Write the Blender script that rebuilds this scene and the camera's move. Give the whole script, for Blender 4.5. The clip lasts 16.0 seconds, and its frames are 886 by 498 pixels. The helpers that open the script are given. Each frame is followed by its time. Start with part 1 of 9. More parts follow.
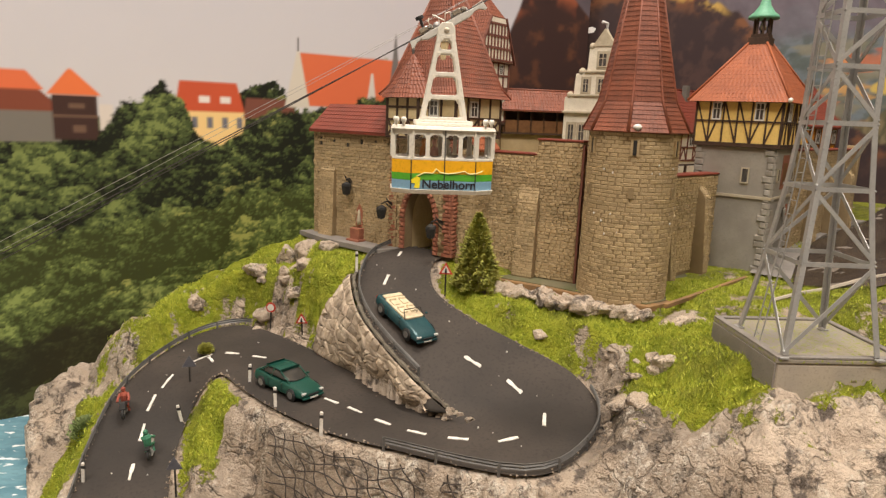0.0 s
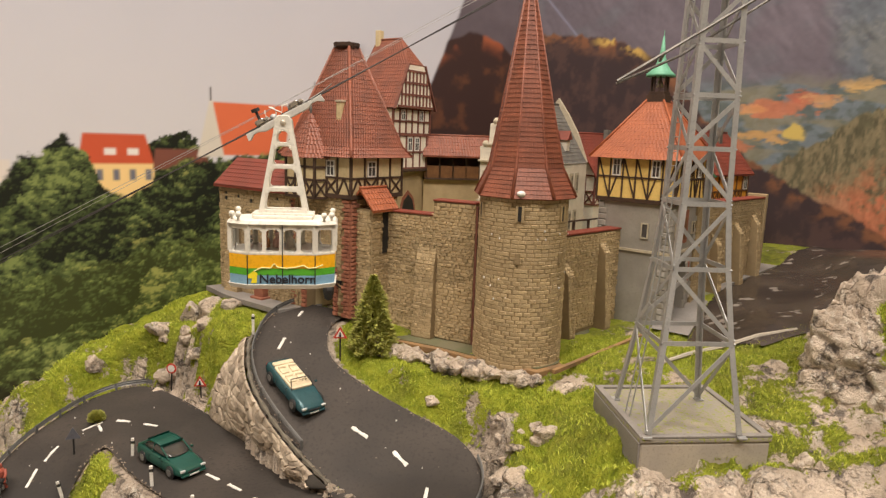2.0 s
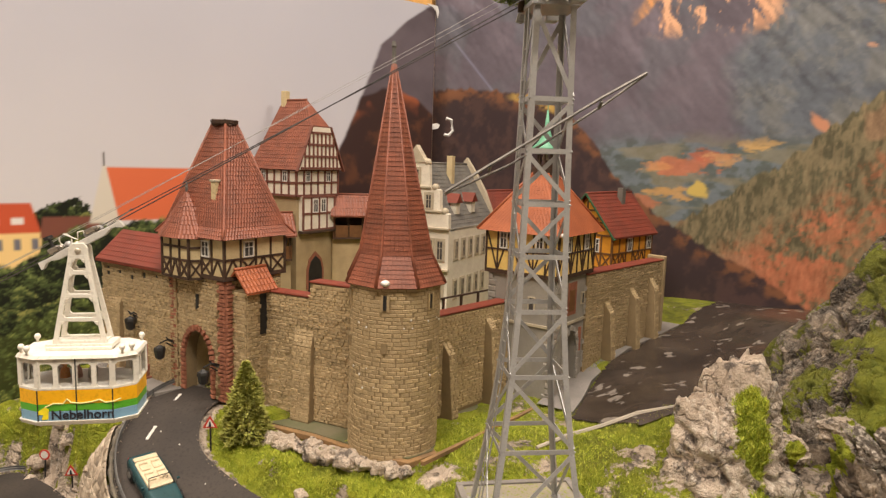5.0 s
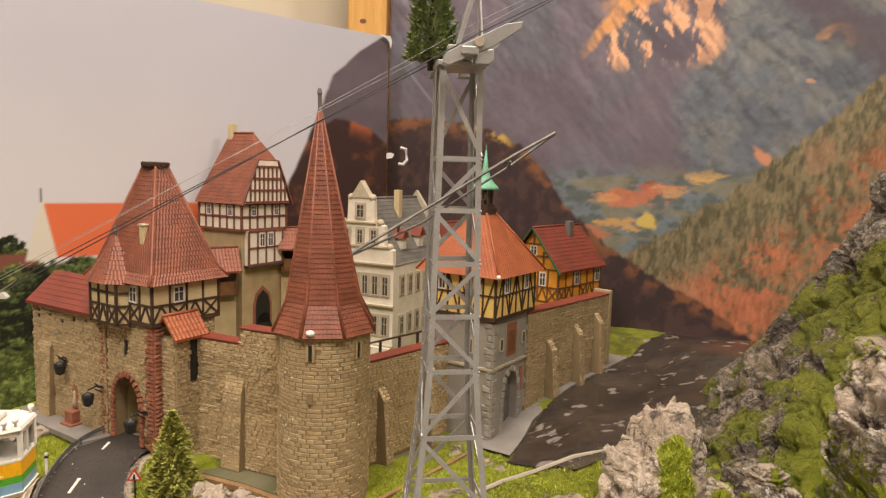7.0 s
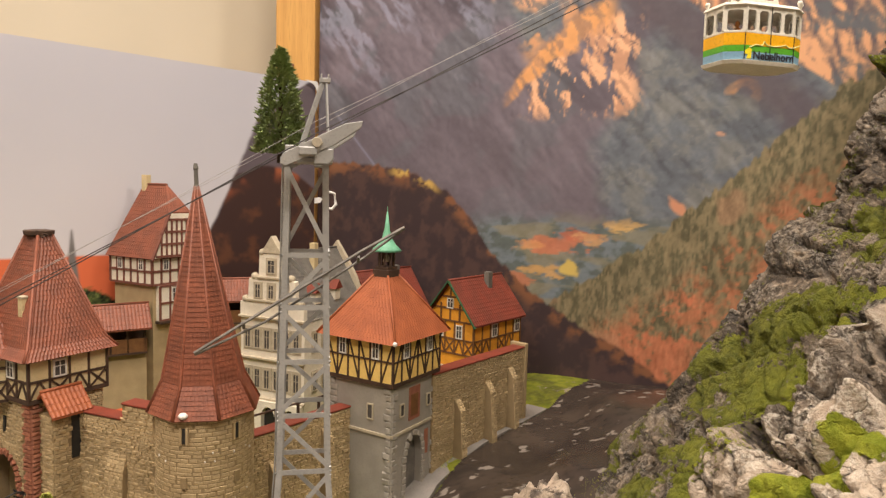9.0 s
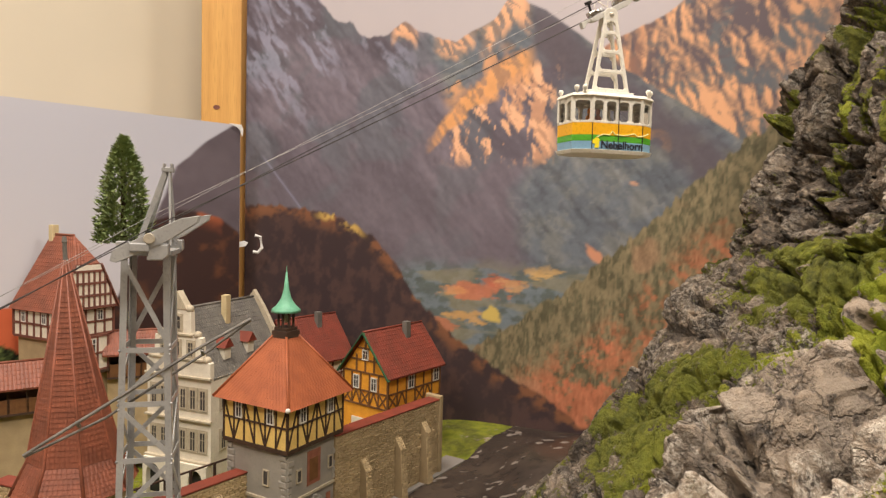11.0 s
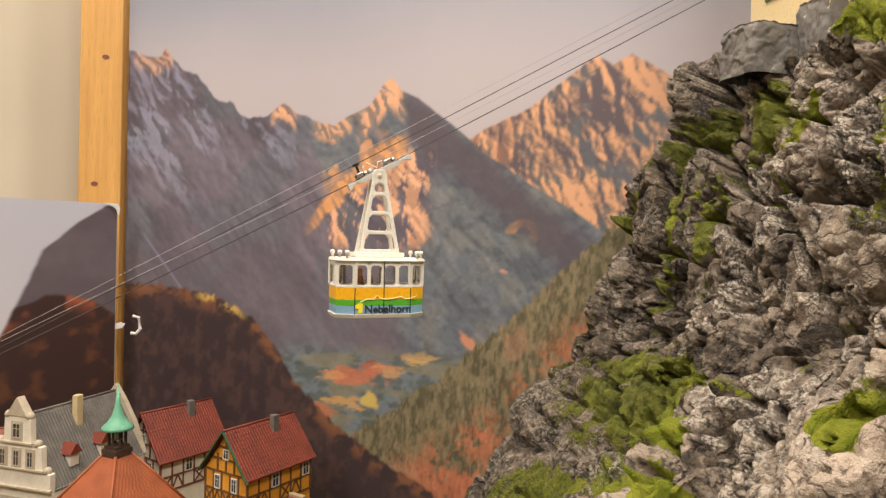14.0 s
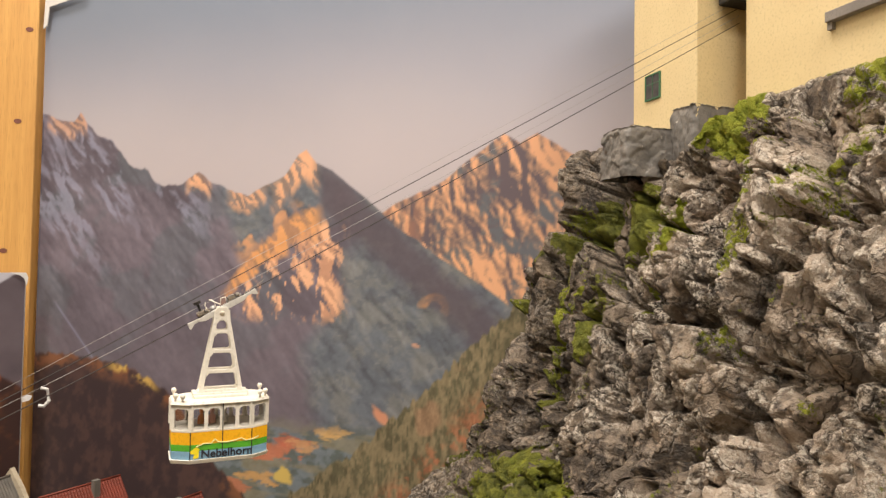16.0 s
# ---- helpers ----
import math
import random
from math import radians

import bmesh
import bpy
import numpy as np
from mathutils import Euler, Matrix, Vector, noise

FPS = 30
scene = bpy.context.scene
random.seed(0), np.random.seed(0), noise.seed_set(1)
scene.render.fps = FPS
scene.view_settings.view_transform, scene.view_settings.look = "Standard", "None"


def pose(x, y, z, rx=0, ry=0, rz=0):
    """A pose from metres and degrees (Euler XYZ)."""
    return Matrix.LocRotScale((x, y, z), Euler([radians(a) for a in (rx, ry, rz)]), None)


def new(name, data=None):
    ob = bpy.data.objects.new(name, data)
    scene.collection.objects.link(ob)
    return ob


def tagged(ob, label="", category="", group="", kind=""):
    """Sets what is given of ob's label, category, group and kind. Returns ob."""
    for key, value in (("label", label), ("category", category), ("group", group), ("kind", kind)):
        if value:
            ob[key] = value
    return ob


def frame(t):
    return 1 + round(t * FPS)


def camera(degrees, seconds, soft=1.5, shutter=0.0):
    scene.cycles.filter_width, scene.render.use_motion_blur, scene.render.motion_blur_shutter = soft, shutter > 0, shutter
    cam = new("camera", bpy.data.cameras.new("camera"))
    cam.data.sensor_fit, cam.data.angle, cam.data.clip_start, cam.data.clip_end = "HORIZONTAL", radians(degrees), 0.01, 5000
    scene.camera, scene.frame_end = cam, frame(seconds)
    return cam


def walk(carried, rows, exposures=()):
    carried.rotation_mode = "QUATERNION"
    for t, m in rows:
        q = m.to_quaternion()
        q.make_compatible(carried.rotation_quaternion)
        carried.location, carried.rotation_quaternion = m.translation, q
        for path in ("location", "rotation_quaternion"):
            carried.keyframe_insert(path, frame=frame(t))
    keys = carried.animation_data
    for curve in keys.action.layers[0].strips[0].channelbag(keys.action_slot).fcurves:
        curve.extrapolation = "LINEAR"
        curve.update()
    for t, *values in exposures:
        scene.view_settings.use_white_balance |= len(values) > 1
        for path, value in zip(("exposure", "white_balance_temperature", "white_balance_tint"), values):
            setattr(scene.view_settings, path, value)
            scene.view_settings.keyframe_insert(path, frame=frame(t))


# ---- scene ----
cam = camera(67.5, 16.0, soft=1.35)
# A model railway layout: the walk is about half a metre long. Lengths below are in centimetres, CM turns them into metres.
CM = 0.01
METRES, EYE, TILT, LEAN, TURN = 0.48, 0.0, -11.4, -2.2, 0.0
ROWS = [
    (0.0, 0.0, 0.0, 0.0, 0.0, 0.0, -0.0),
    (0.5, 0.027, 0.0011, 0.0199, -0.67, 0.53, 0.17),
    (1.0, 0.0597, 0.0032, 0.0387, -1.34, 0.91, 0.38),
    (1.5, 0.0847, 0.0047, 0.0523, -1.95, 1.28, 0.52),
    (2.0, 0.1081, 0.0069, 0.0622, -2.57, 1.59, 0.67),
    (2.5, 0.1294, 0.0083, 0.0727, -3.13, 1.86, 0.83),
    (3.0, 0.153, 0.0093, 0.0837, -3.67, 2.13, 0.95),
    (3.5, 0.1769, 0.0096, 0.0974, -4.19, 2.42, 1.09),
    (4.0, 0.2002, 0.0091, 0.1131, -4.64, 2.8, 1.23),
    (6.5, 0.285, 0.004, 0.1789, -6.74, 4.34, 1.78),
    (7.0, 0.3043, 0.0032, 0.1865, -7.26, 4.59, 1.89),
    (7.5, 0.3315, 0.0012, 0.199, -7.83, 4.85, 2.04),
    (8.0, 0.3592, -0.0027, 0.2185, -8.47, 5.11, 2.17),
    (8.5, 0.3966, -0.0073, 0.2389, -9.15, 5.42, 2.34),
    (9.0, 0.419, -0.0114, 0.2547, -9.7, 6.04, 2.52),
    (11.5, 0.5575, -0.0396, 0.3325, -13.01, 7.79, 3.29),
    (12.0, 0.5829, -0.0471, 0.3509, -13.64, 8.12, 3.45),
    (12.5, 0.6096, -0.0553, 0.3694, -14.25, 8.51, 3.61),
    (13.0, 0.628, -0.0631, 0.3872, -14.94, 8.93, 3.78),
    (13.5, 0.6613, -0.0737, 0.4043, -15.63, 9.38, 3.94),
    (14.0, 0.7052, -0.0891, 0.4297, -16.3, 9.87, 4.14),
    (14.5, 0.7344, -0.1038, 0.4567, -17.11, 10.36, 4.35),
    (15.0, 0.7588, -0.1179, 0.4858, -17.88, 10.86, 4.58),
    (15.5, 0.7865, -0.1327, 0.5106, -18.57, 11.31, 4.8),
    (16.0, 0.8176, -0.146, 0.5261, -19.18, 11.73, 4.97),
]
walk(cam, [(t, pose(0, 0, EYE, TILT, LEAN, TURN) @ pose(METRES * x, METRES * y, METRES * z, 90 + pitch, roll, yaw)) for t, x, y, z, yaw, pitch, roll in ROWS],
     [(0, 0.07, 6500, 10), (3, 0.08, 6550, 10), (4, 0.09, 6750, 11.5), (9, 0.1, 6750, 11.5), (11.5, 0.06, 6500, 10), (14, 0.02, 6500, 10), (16, 0.0, 6500, 10)])

# ---- light: an indoor hall with warm ceiling panels ----
LAMP_POWER = 21.5
AMBIENT = 0.55
world = bpy.data.worlds.new("hall_air")
world.use_nodes = True
scene.world = world
world.node_tree.nodes["Background"].inputs[0].default_value = (1.0, 0.92, 0.84, 1)
world.node_tree.nodes["Background"].inputs[1].default_value = AMBIENT
LAMPS = [(-70, -40, 150), (40, -60, 150), (150, -30, 150), (10, 35, 165)]
for lx, ly, lz in LAMPS:
    lamp = new("ceiling_lamp_light", bpy.data.lights.new("ceiling_lamp_light", "AREA"))
    lamp.data.shape, lamp.data.size, lamp.data.size_y = "RECTANGLE", 0.6, 0.3
    lamp.data.energy, lamp.data.color = LAMP_POWER, (1.0, 0.92, 0.82)
    lamp.matrix_world = pose(lx * CM, ly * CM, (lz - 1.2) * CM)


# ---- building helpers ----
class Shape:
    """Collects vertices and faces in centimetres."""

    def __init__(self):
        self.v, self.f = [], []

    def add(self, verts, faces):
        n = len(self.v)
        self.v += [tuple(p) for p in verts]
        self.f += [tuple(i + n for i in f) for f in faces]
        return self

    def box(self, x0, x1, y0, y1, z0, z1):
        return self.add([(x0, y0, z0), (x1, y0, z0), (x1, y1, z0), (x0, y1, z0), (x0, y0, z1), (x1, y0, z1), (x1, y1, z1), (x0, y1, z1)],
                        [(0, 3, 2, 1), (4, 5, 6, 7), (0, 1, 5, 4), (1, 2, 6, 5), (2, 3, 7, 6), (3, 0, 4, 7)])

    def beam(self, p, q, w, h=None, up=(0, 0, 1)):
        """A bar of section w x h from p to q."""
        h = w if h is None else h
        p, q = Vector(p), Vector(q)
        d = (q - p).normalized()
        side = d.cross(Vector(up))
        if side.length < 1e-4:
            side = d.cross(Vector((1, 0, 0)))
        side.normalize()
        top = side.cross(d)
        c = [side * (sx * w / 2) + top * (sz * h / 2) for sx, sz in ((-1, -1), (1, -1), (1, 1), (-1, 1))]
        return self.add([p + k for k in c] + [q + k for k in c],
                        [(0, 1, 2, 3), (7, 6, 5, 4), (0, 4, 5, 1), (1, 5, 6, 2), (2, 6, 7, 3), (3, 7, 4, 0)])

    def rod(self, points, r, n=8):
        """A round bar along the points."""
        pts = [Vector(p) for p in points]
        rings = []
        for i, p in enumerate(pts):
            d = (pts[min(i + 1, len(pts) - 1)] - pts[max(i - 1, 0)]).normalized()
            s = d.cross(Vector((0, 0, 1)))
            if s.length < 1e-3:
                s = Vector((1, 0, 0))
            s.normalize()
            u = s.cross(d)
            rr = r[i] if isinstance(r, (list, tuple)) else r
            rings.append([p + s * (rr * math.cos(2 * math.pi * k / n)) + u * (rr * math.sin(2 * math.pi * k / n)) for k in range(n)])
        faces = [(i * n + k, i * n + (k + 1) % n, (i + 1) * n + (k + 1) % n, (i + 1) * n + k) for i in range(len(pts) - 1) for k in range(n)]
        faces += [tuple(range(n - 1, -1, -1)), tuple((len(pts) - 1) * n + k for k in range(n))]
        return self.add([v for ring in rings for v in ring], faces)

    def lathe(self, profile, n=24, c=(0, 0, 0), turn=0.0):
        """A body of revolution from (radius, z) pairs."""
        verts = [(c[0] + r * math.cos(2 * math.pi * (k + turn) / n), c[1] + r * math.sin(2 * math.pi * (k + turn) / n), c[2] + z) for r, z in profile for k in range(n)]
        faces = [(i * n + k, i * n + (k + 1) % n, (i + 1) * n + (k + 1) % n, (i + 1) * n + k) for i in range(len(profile) - 1) for k in range(n)]
        faces += [tuple(range(n - 1, -1, -1)), tuple((len(profile) - 1) * n + k for k in range(n))]
        return self.add(verts, faces)

    def prism(self, poly, a, b, axis="z"):
        """A polygon pushed from a to b along an axis."""
        put = {"z": lambda p, t: (p[0], p[1], t), "y": lambda p, t: (p[0], t, p[1]), "x": lambda p, t: (t, p[0], p[1])}[axis]
        n = len(poly)
        faces = [tuple(range(n - 1, -1, -1)), tuple(n + k for k in range(n))] + [(k, (k + 1) % n, n + (k + 1) % n, n + k) for k in range(n)]
        if axis == "y":
            faces = [f[::-1] for f in faces]
        return self.add([put(p, a) for p in poly] + [put(p, b) for p in poly], faces)

    def ball(self, c, r, n=8, squash=1.0):
        prof = [(max(0.02 * r, r * math.sin(math.pi * k / n)), -r * squash * math.cos(math.pi * k / n)) for k in range(n + 1)]
        return self.lathe(prof, n + 2, c)

    def moved(self, m):
        self.v = [tuple(m @ Vector(p)) for p in self.v]
        return self


def mesh_of(name, shape, material, smooth=False):
    me = bpy.data.meshes.new(name)
    me.from_pydata([(x * CM, y * CM, z * CM) for x, y, z in shape.v], [], shape.f)
    me.materials.append(material)
    if smooth:
        me.shade_smooth()
    me.update()
    return me


def part(name, shape, material, parent=None, label="", smooth=False, bevel=0.0, at=None):
    """One mesh object, under a thing or a part."""
    ob = new(name, mesh_of(name, shape, material, smooth))
    ob.parent = parent
    if at is not None:
        ob.matrix_basis = at
    if bevel:
        mod = ob.modifiers.new("edge", "BEVEL")
        mod.width, mod.segments, mod.limit_method = bevel * CM, 2, "ANGLE"
    if label:
        ob["label"] = label
    return ob


def thing(name, x, y, z, rz, label, category, group="", kind=""):
    """The empty at a thing's base."""
    ob = new(name)
    ob.empty_display_size = 0.01
    ob.matrix_basis = pose(x * CM, y * CM, z * CM, 0, 0, rz)
    return tagged(ob, label, category, group, kind)


def copy_part(ob, x, y, z, rz=0, parent=None, sx=1, sy=1, sz=1):
    c = ob.copy()
    scene.collection.objects.link(c)
    c.parent = ob.parent if parent is None else parent
    c.matrix_basis = pose(x * CM, y * CM, z * CM, 0, 0, rz) @ Matrix.Diagonal((sx, sy, sz, 1))
    return c


# ---- materials ----
def material(name, a, b=None, rough=0.7, metal=0.0, scale=1.0, fine=12.0, bump=0.3, depth=0.02, speck=None, spots=0.0, rand=0.0, stretch=(1, 1, 1), spec=0.4):
    """Two-scale varied surface; scales are per centimetre. speck: a colour of small chips."""
    m = bpy.data.materials.new(name)
    m.use_nodes = True
    nt = m.node_tree
    N, L = nt.nodes, nt.links
    bsdf = N["Principled BSDF"]
    bsdf.inputs["Roughness"].default_value, bsdf.inputs["Metallic"].default_value = rough, metal
    bsdf.inputs["Specular IOR Level"].default_value = spec
    co = N.new("ShaderNodeTexCoord")
    mp = N.new("ShaderNodeMapping")
    mp.inputs["Scale"].default_value = stretch
    L.new(co.outputs["Object"], mp.inputs["Vector"])
    b = b or tuple(c * 0.75 for c in a)

    def tex(sc, detail):
        n = N.new("ShaderNodeTexNoise")
        n.inputs["Scale"].default_value, n.inputs["Detail"].default_value = sc * 100, detail
        L.new(mp.outputs[0], n.inputs["Vector"])
        return n

    def mix(fac, c1, c2, kind="MIX"):
        x = N.new("ShaderNodeMix")
        x.data_type, x.blend_type = "RGBA", kind
        for s, val in ((0, fac), (6, c1), (7, c2)):
            if isinstance(val, (int, float)):
                x.inputs[s].default_value = val
            elif isinstance(val, tuple):
                x.inputs[s].default_value = (*val, 1)
            else:
                L.new(val, x.inputs[s])
        return x.outputs[2]

    def ramp(src, lo, hi):
        r = N.new("ShaderNodeMapRange")
        r.inputs[1].default_value, r.inputs[2].default_value = lo, hi
        L.new(src, r.inputs[0])
        return r.outputs[0]

    big, small = tex(scale, 3), tex(fine, 4)
    col = mix(ramp(big.outputs[0], 0.35, 0.65), a, b)
    dark = mix(0.5, b, tuple(c * 0.55 for c in b))
    col = mix(ramp(small.outputs[0], 0.52, 0.8), col, dark)
    if speck:
        col = mix(ramp(tex(fine * 0.6, 5).outputs[0], 0.66 - spots, 0.70 - spots), col, speck)
    if rand:
        info = N.new("ShaderNodeObjectInfo")
        hsv = N.new("ShaderNodeHueSaturation")
        L.new(ramp(info.outputs["Random"], 0, 1), hsv.inputs["Value"])
        hsv.inputs["Value"].default_value = 1
        r = N.new("ShaderNodeMapRange")
        r.inputs[3].default_value, r.inputs[4].default_value = 1 - rand, 1 + rand
        L.new(info.outputs["Random"], r.inputs[0])
        L.new(r.outputs[0], hsv.inputs["Value"])
        L.new(col, hsv.inputs["Color"])
        col = hsv.outputs[0]
    L.new(col, bsdf.inputs["Base Color"])
    if bump:
        bp = N.new("ShaderNodeBump")
        bp.inputs["Strength"].default_value, bp.inputs["Distance"].default_value = bump, depth * CM
        L.new(small.outputs[0], bp.inputs["Height"])
        L.new(bp.outputs[0], bsdf.inputs["Normal"])
    return m


def ground_material(name):
    """Painted plaster rock with flock grass; the sheet's own masks say where grass and dark wash lie, and where pale
    dry-brush paints highlights on raised edges.
    """
    m = bpy.data.materials.new(name)
    m.use_nodes = True
    nt = m.node_tree
    N, L = nt.nodes, nt.links
    bsdf = N["Principled BSDF"]
    bsdf.inputs["Specular IOR Level"].default_value = 0.35
    co = N.new("ShaderNodeTexCoord")

    def tex(sc, detail, rough=0.55):
        n = N.new("ShaderNodeTexNoise")
        n.inputs["Scale"].default_value, n.inputs["Detail"].default_value, n.inputs["Roughness"].default_value = sc * 100, detail, rough
        L.new(co.outputs["Object"], n.inputs["Vector"])
        return n.outputs[0]

    def ramp(src, lo, hi, a=0.0, b=1.0):
        r = N.new("ShaderNodeMapRange")
        for i, v in enumerate((lo, hi, a, b)):
            r.inputs[i + 1].default_value = v
        L.new(src, r.inputs[0])
        return r.outputs[0]

    def mix(fac, c1, c2):
        x = N.new("ShaderNodeMix")
        x.data_type = "RGBA"
        for s, val in ((0, fac), (6, c1), (7, c2)):
            if isinstance(val, (int, float)):
                x.inputs[s].default_value = val
            elif isinstance(val, tuple):
                x.inputs[s].default_value = (*val, 1)
            else:
                L.new(val, x.inputs[s])
        return x.outputs[2]

    def calc(op, p, q):
        x = N.new("ShaderNodeMath")
        x.operation = op
        for i, val in enumerate((p, q)):
            if isinstance(val, (int, float)):
                x.inputs[i].default_value = val
            else:
                L.new(val, x.inputs[i])
        return x.outputs[0]

    def mask(which):
        at = N.new("ShaderNodeAttribute")
        at.attribute_name = which
        return at.outputs["Fac"]

    n1, n2, n3, n4 = tex(0.45, 4), tex(1.5, 6, 0.65), tex(9, 4), tex(4.5, 5, 0.7)
    warp = N.new("ShaderNodeVectorMath")
    warp.operation = "MULTIPLY_ADD"
    wn = N.new("ShaderNodeTexNoise")
    wn.inputs["Scale"].default_value, wn.inputs["Detail"].default_value = 120, 4
    L.new(co.outputs["Object"], wn.inputs["Vector"])
    L.new(wn.outputs["Color"], warp.inputs[0])
    warp.inputs[1].default_value = (0.022, 0.022, 0.022)
    L.new(co.outputs["Object"], warp.inputs[2])
    vor = N.new("ShaderNodeTexVoronoi")
    vor.feature = "DISTANCE_TO_EDGE"
    vor.inputs["Scale"].default_value = 34
    L.new(warp.outputs[0], vor.inputs["Vector"])
    crack = ramp(vor.outputs["Distance"], 0.0, 0.05, 1, 0)
    tone = mask("tone")
    n5 = tex(0.85, 7, 0.68)
    rock = mix(ramp(n1, 0.35, 0.65), (0.058, 0.045, 0.035), (0.19, 0.145, 0.105))
    rock = mix(ramp(n2, 0.5, 0.66, 0, 0.8), rock, (0.46, 0.36, 0.265))
    rock = mix(ramp(n5, 0.5, 0.6, 0, 0.7), rock, (0.045, 0.037, 0.033))
    pale = mix(ramp(n1, 0.3, 0.7), (0.76, 0.62, 0.495), (0.54, 0.425, 0.325))
    pale = mix(ramp(n2, 0.52, 0.68, 0, 0.55), pale, (0.34, 0.25, 0.185))
    pale = mix(ramp(n5, 0.54, 0.62, 0, 0.85), pale, (0.075, 0.058, 0.052))
    rock = mix(tone, rock, pale)
    rock = mix(calc("MULTIPLY", crack, ramp(n2, 0.4, 0.6, 0.0, 0.75)), rock, (0.03, 0.026, 0.023))
    # raised edges turn pale like dry-brush: highlights put into the colour
    rock = mix(calc("MULTIPLY", mask("edge_highlight"), ramp(tex(3.6, 7, 0.8), 0.49, 0.53)), rock, (0.74, 0.66, 0.56))
    g1, g2 = tex(1.1, 4), tex(26, 3)
    grass = mix(ramp(g1, 0.36, 0.66), (0.29, 0.345, 0.018), (0.49, 0.50, 0.042))
    grass = mix(ramp(g2, 0.45, 0.78, 0, 0.5), grass, (0.11, 0.155, 0.012))
    grass = mix(mask("dull"), grass, mix(ramp(n2, 0.4, 0.6), (0.21, 0.21, 0.035), (0.10, 0.105, 0.024)))
    edge = calc("ADD", mask("grass"), calc("MULTIPLY", calc("SUBTRACT", tex(3.2, 5, 0.7), 0.5), 1.1))
    gmask = ramp(edge, 0.46, 0.56)
    L.new(ramp(gmask, 0, 1, 0.6, 0.9), bsdf.inputs["Roughness"])
    L.new(mix(gmask, rock, grass), bsdf.inputs["Base Color"])
    hgt = calc("ADD", calc("SUBTRACT", calc("ADD", calc("MULTIPLY", n2, 1.6), calc("MULTIPLY", n4, 0.55)), calc("MULTIPLY", crack, 0.5)), calc("ADD", calc("MULTIPLY", n3, 0.22), calc("MULTIPLY", calc("MULTIPLY", g2, gmask), 0.6)))
    bp = N.new("ShaderNodeBump")
    bp.inputs["Strength"].default_value, bp.inputs["Distance"].default_value = 1.0, 0.36 * CM
    L.new(hgt, bp.inputs["Height"])
    L.new(bp.outputs[0], bsdf.inputs["Normal"])
    return m


def print_material(name):
    """A matt photographic print: the colours are the print's own."""
    m = bpy.data.materials.new(name)
    m.use_nodes = True
    N, L = m.node_tree.nodes, m.node_tree.links
    bsdf = N["Principled BSDF"]
    bsdf.inputs["Roughness"].default_value = 0.6
    bsdf.inputs["Specular IOR Level"].default_value = 0.2
    at = N.new("ShaderNodeAttribute")
    at.attribute_name = "ink"
    L.new(at.outputs["Color"], bsdf.inputs["Base Color"])
    return m


GROUND = ground_material("scenery_ground")
PRINT = print_material("backdrop_print")
ASPHALT = material("asphalt", (0.052, 0.041, 0.034), (0.026, 0.021, 0.018), 0.75, 0, 0.16, 5, 0.4, 0.03, (0.15, 0.12, 0.095), -0.06)
# pale specks put white smears and glossy reflections into the yard's colour
YARD = material("dark_yard", (0.062, 0.046, 0.036), (0.034, 0.026, 0.022), 0.26, 0, 0.3, 1.2, 0.5, 0.06, (0.21, 0.18, 0.155), 0.05, stretch=(0.75, 1.2, 1))
PAINT_WHITE = material("road_paint", (0.78, 0.75, 0.70), (0.62, 0.58, 0.53), 0.7, 0, 3, 10, 0.2)
STONE = material("castle_stone", (0.37, 0.272, 0.15), (0.455, 0.338, 0.19), 0.85, 0, 0.7, 9, 0.6, 0.05, rand=0.16)
MORTAR = material("castle_mortar", (0.235, 0.168, 0.09), (0.285, 0.205, 0.11), 0.9, 0, 0.8, 9, 0.5, 0.04)
GREYSTONE = material("grey_render", (0.27, 0.245, 0.215), (0.33, 0.30, 0.26), 0.85, 0, 0.6, 8, 0.4, 0.03)
TILE = material("red_roof_tile", (0.25, 0.075, 0.04), (0.175, 0.054, 0.03), 0.5, 0, 0.9, 10, 0.2, 0.02, (0.4, 0.17, 0.11), -0.1, rand=0.08)
TILE_LIGHT = material("orange_roof_tile", (0.36, 0.10, 0.038), (0.28, 0.076, 0.03), 0.55, 0, 0.8, 10, 0.15)
TILE_DARK = material("dark_red_roof", (0.215, 0.040, 0.022), (0.155, 0.032, 0.018), 0.6, 0, 0.7, 9, 0.2)
BRICK = material("red_brick", (0.33, 0.13, 0.075), (0.25, 0.09, 0.055), 0.8, 0, 2, 12, 0.4, 0.03, rand=0.15)
TIMBER = material("dark_timber", (0.075, 0.04, 0.025), (0.05, 0.028, 0.018), 0.7, 0, 2, 14, 0.3)
TIMBER_RED = material("red_timber", (0.2, 0.075, 0.05), (0.15, 0.055, 0.04), 0.7, 0, 2, 14, 0.3)
TIMBER_BROWN = material("brown_timber", (0.20, 0.09, 0.03), (0.15, 0.065, 0.022), 0.7, 0, 2, 14, 0.3)
CREAM = material("cream_plaster", (0.62, 0.50, 0.29), (0.55, 0.43, 0.24), 0.8, 0, 1.2, 9, 0.15)
YELLOW = material("yellow_plaster", (0.84, 0.59, 0.19), (0.76, 0.52, 0.16), 0.75, 0, 1.2, 9, 0.12)
OCHRE = material("ochre_plaster", (0.80, 0.36, 0.035), (0.70, 0.29, 0.028), 0.75, 0, 1.2, 9, 0.12)
WHITEWALL = material("white_facade", (0.78, 0.72, 0.60), (0.70, 0.63, 0.52), 0.8, 0, 1.0, 9, 0.15)
TRIMSTONE = material("sandstone_trim", (0.50, 0.43, 0.32), (0.42, 0.355, 0.26), 0.8, 0, 1.5, 10, 0.25)
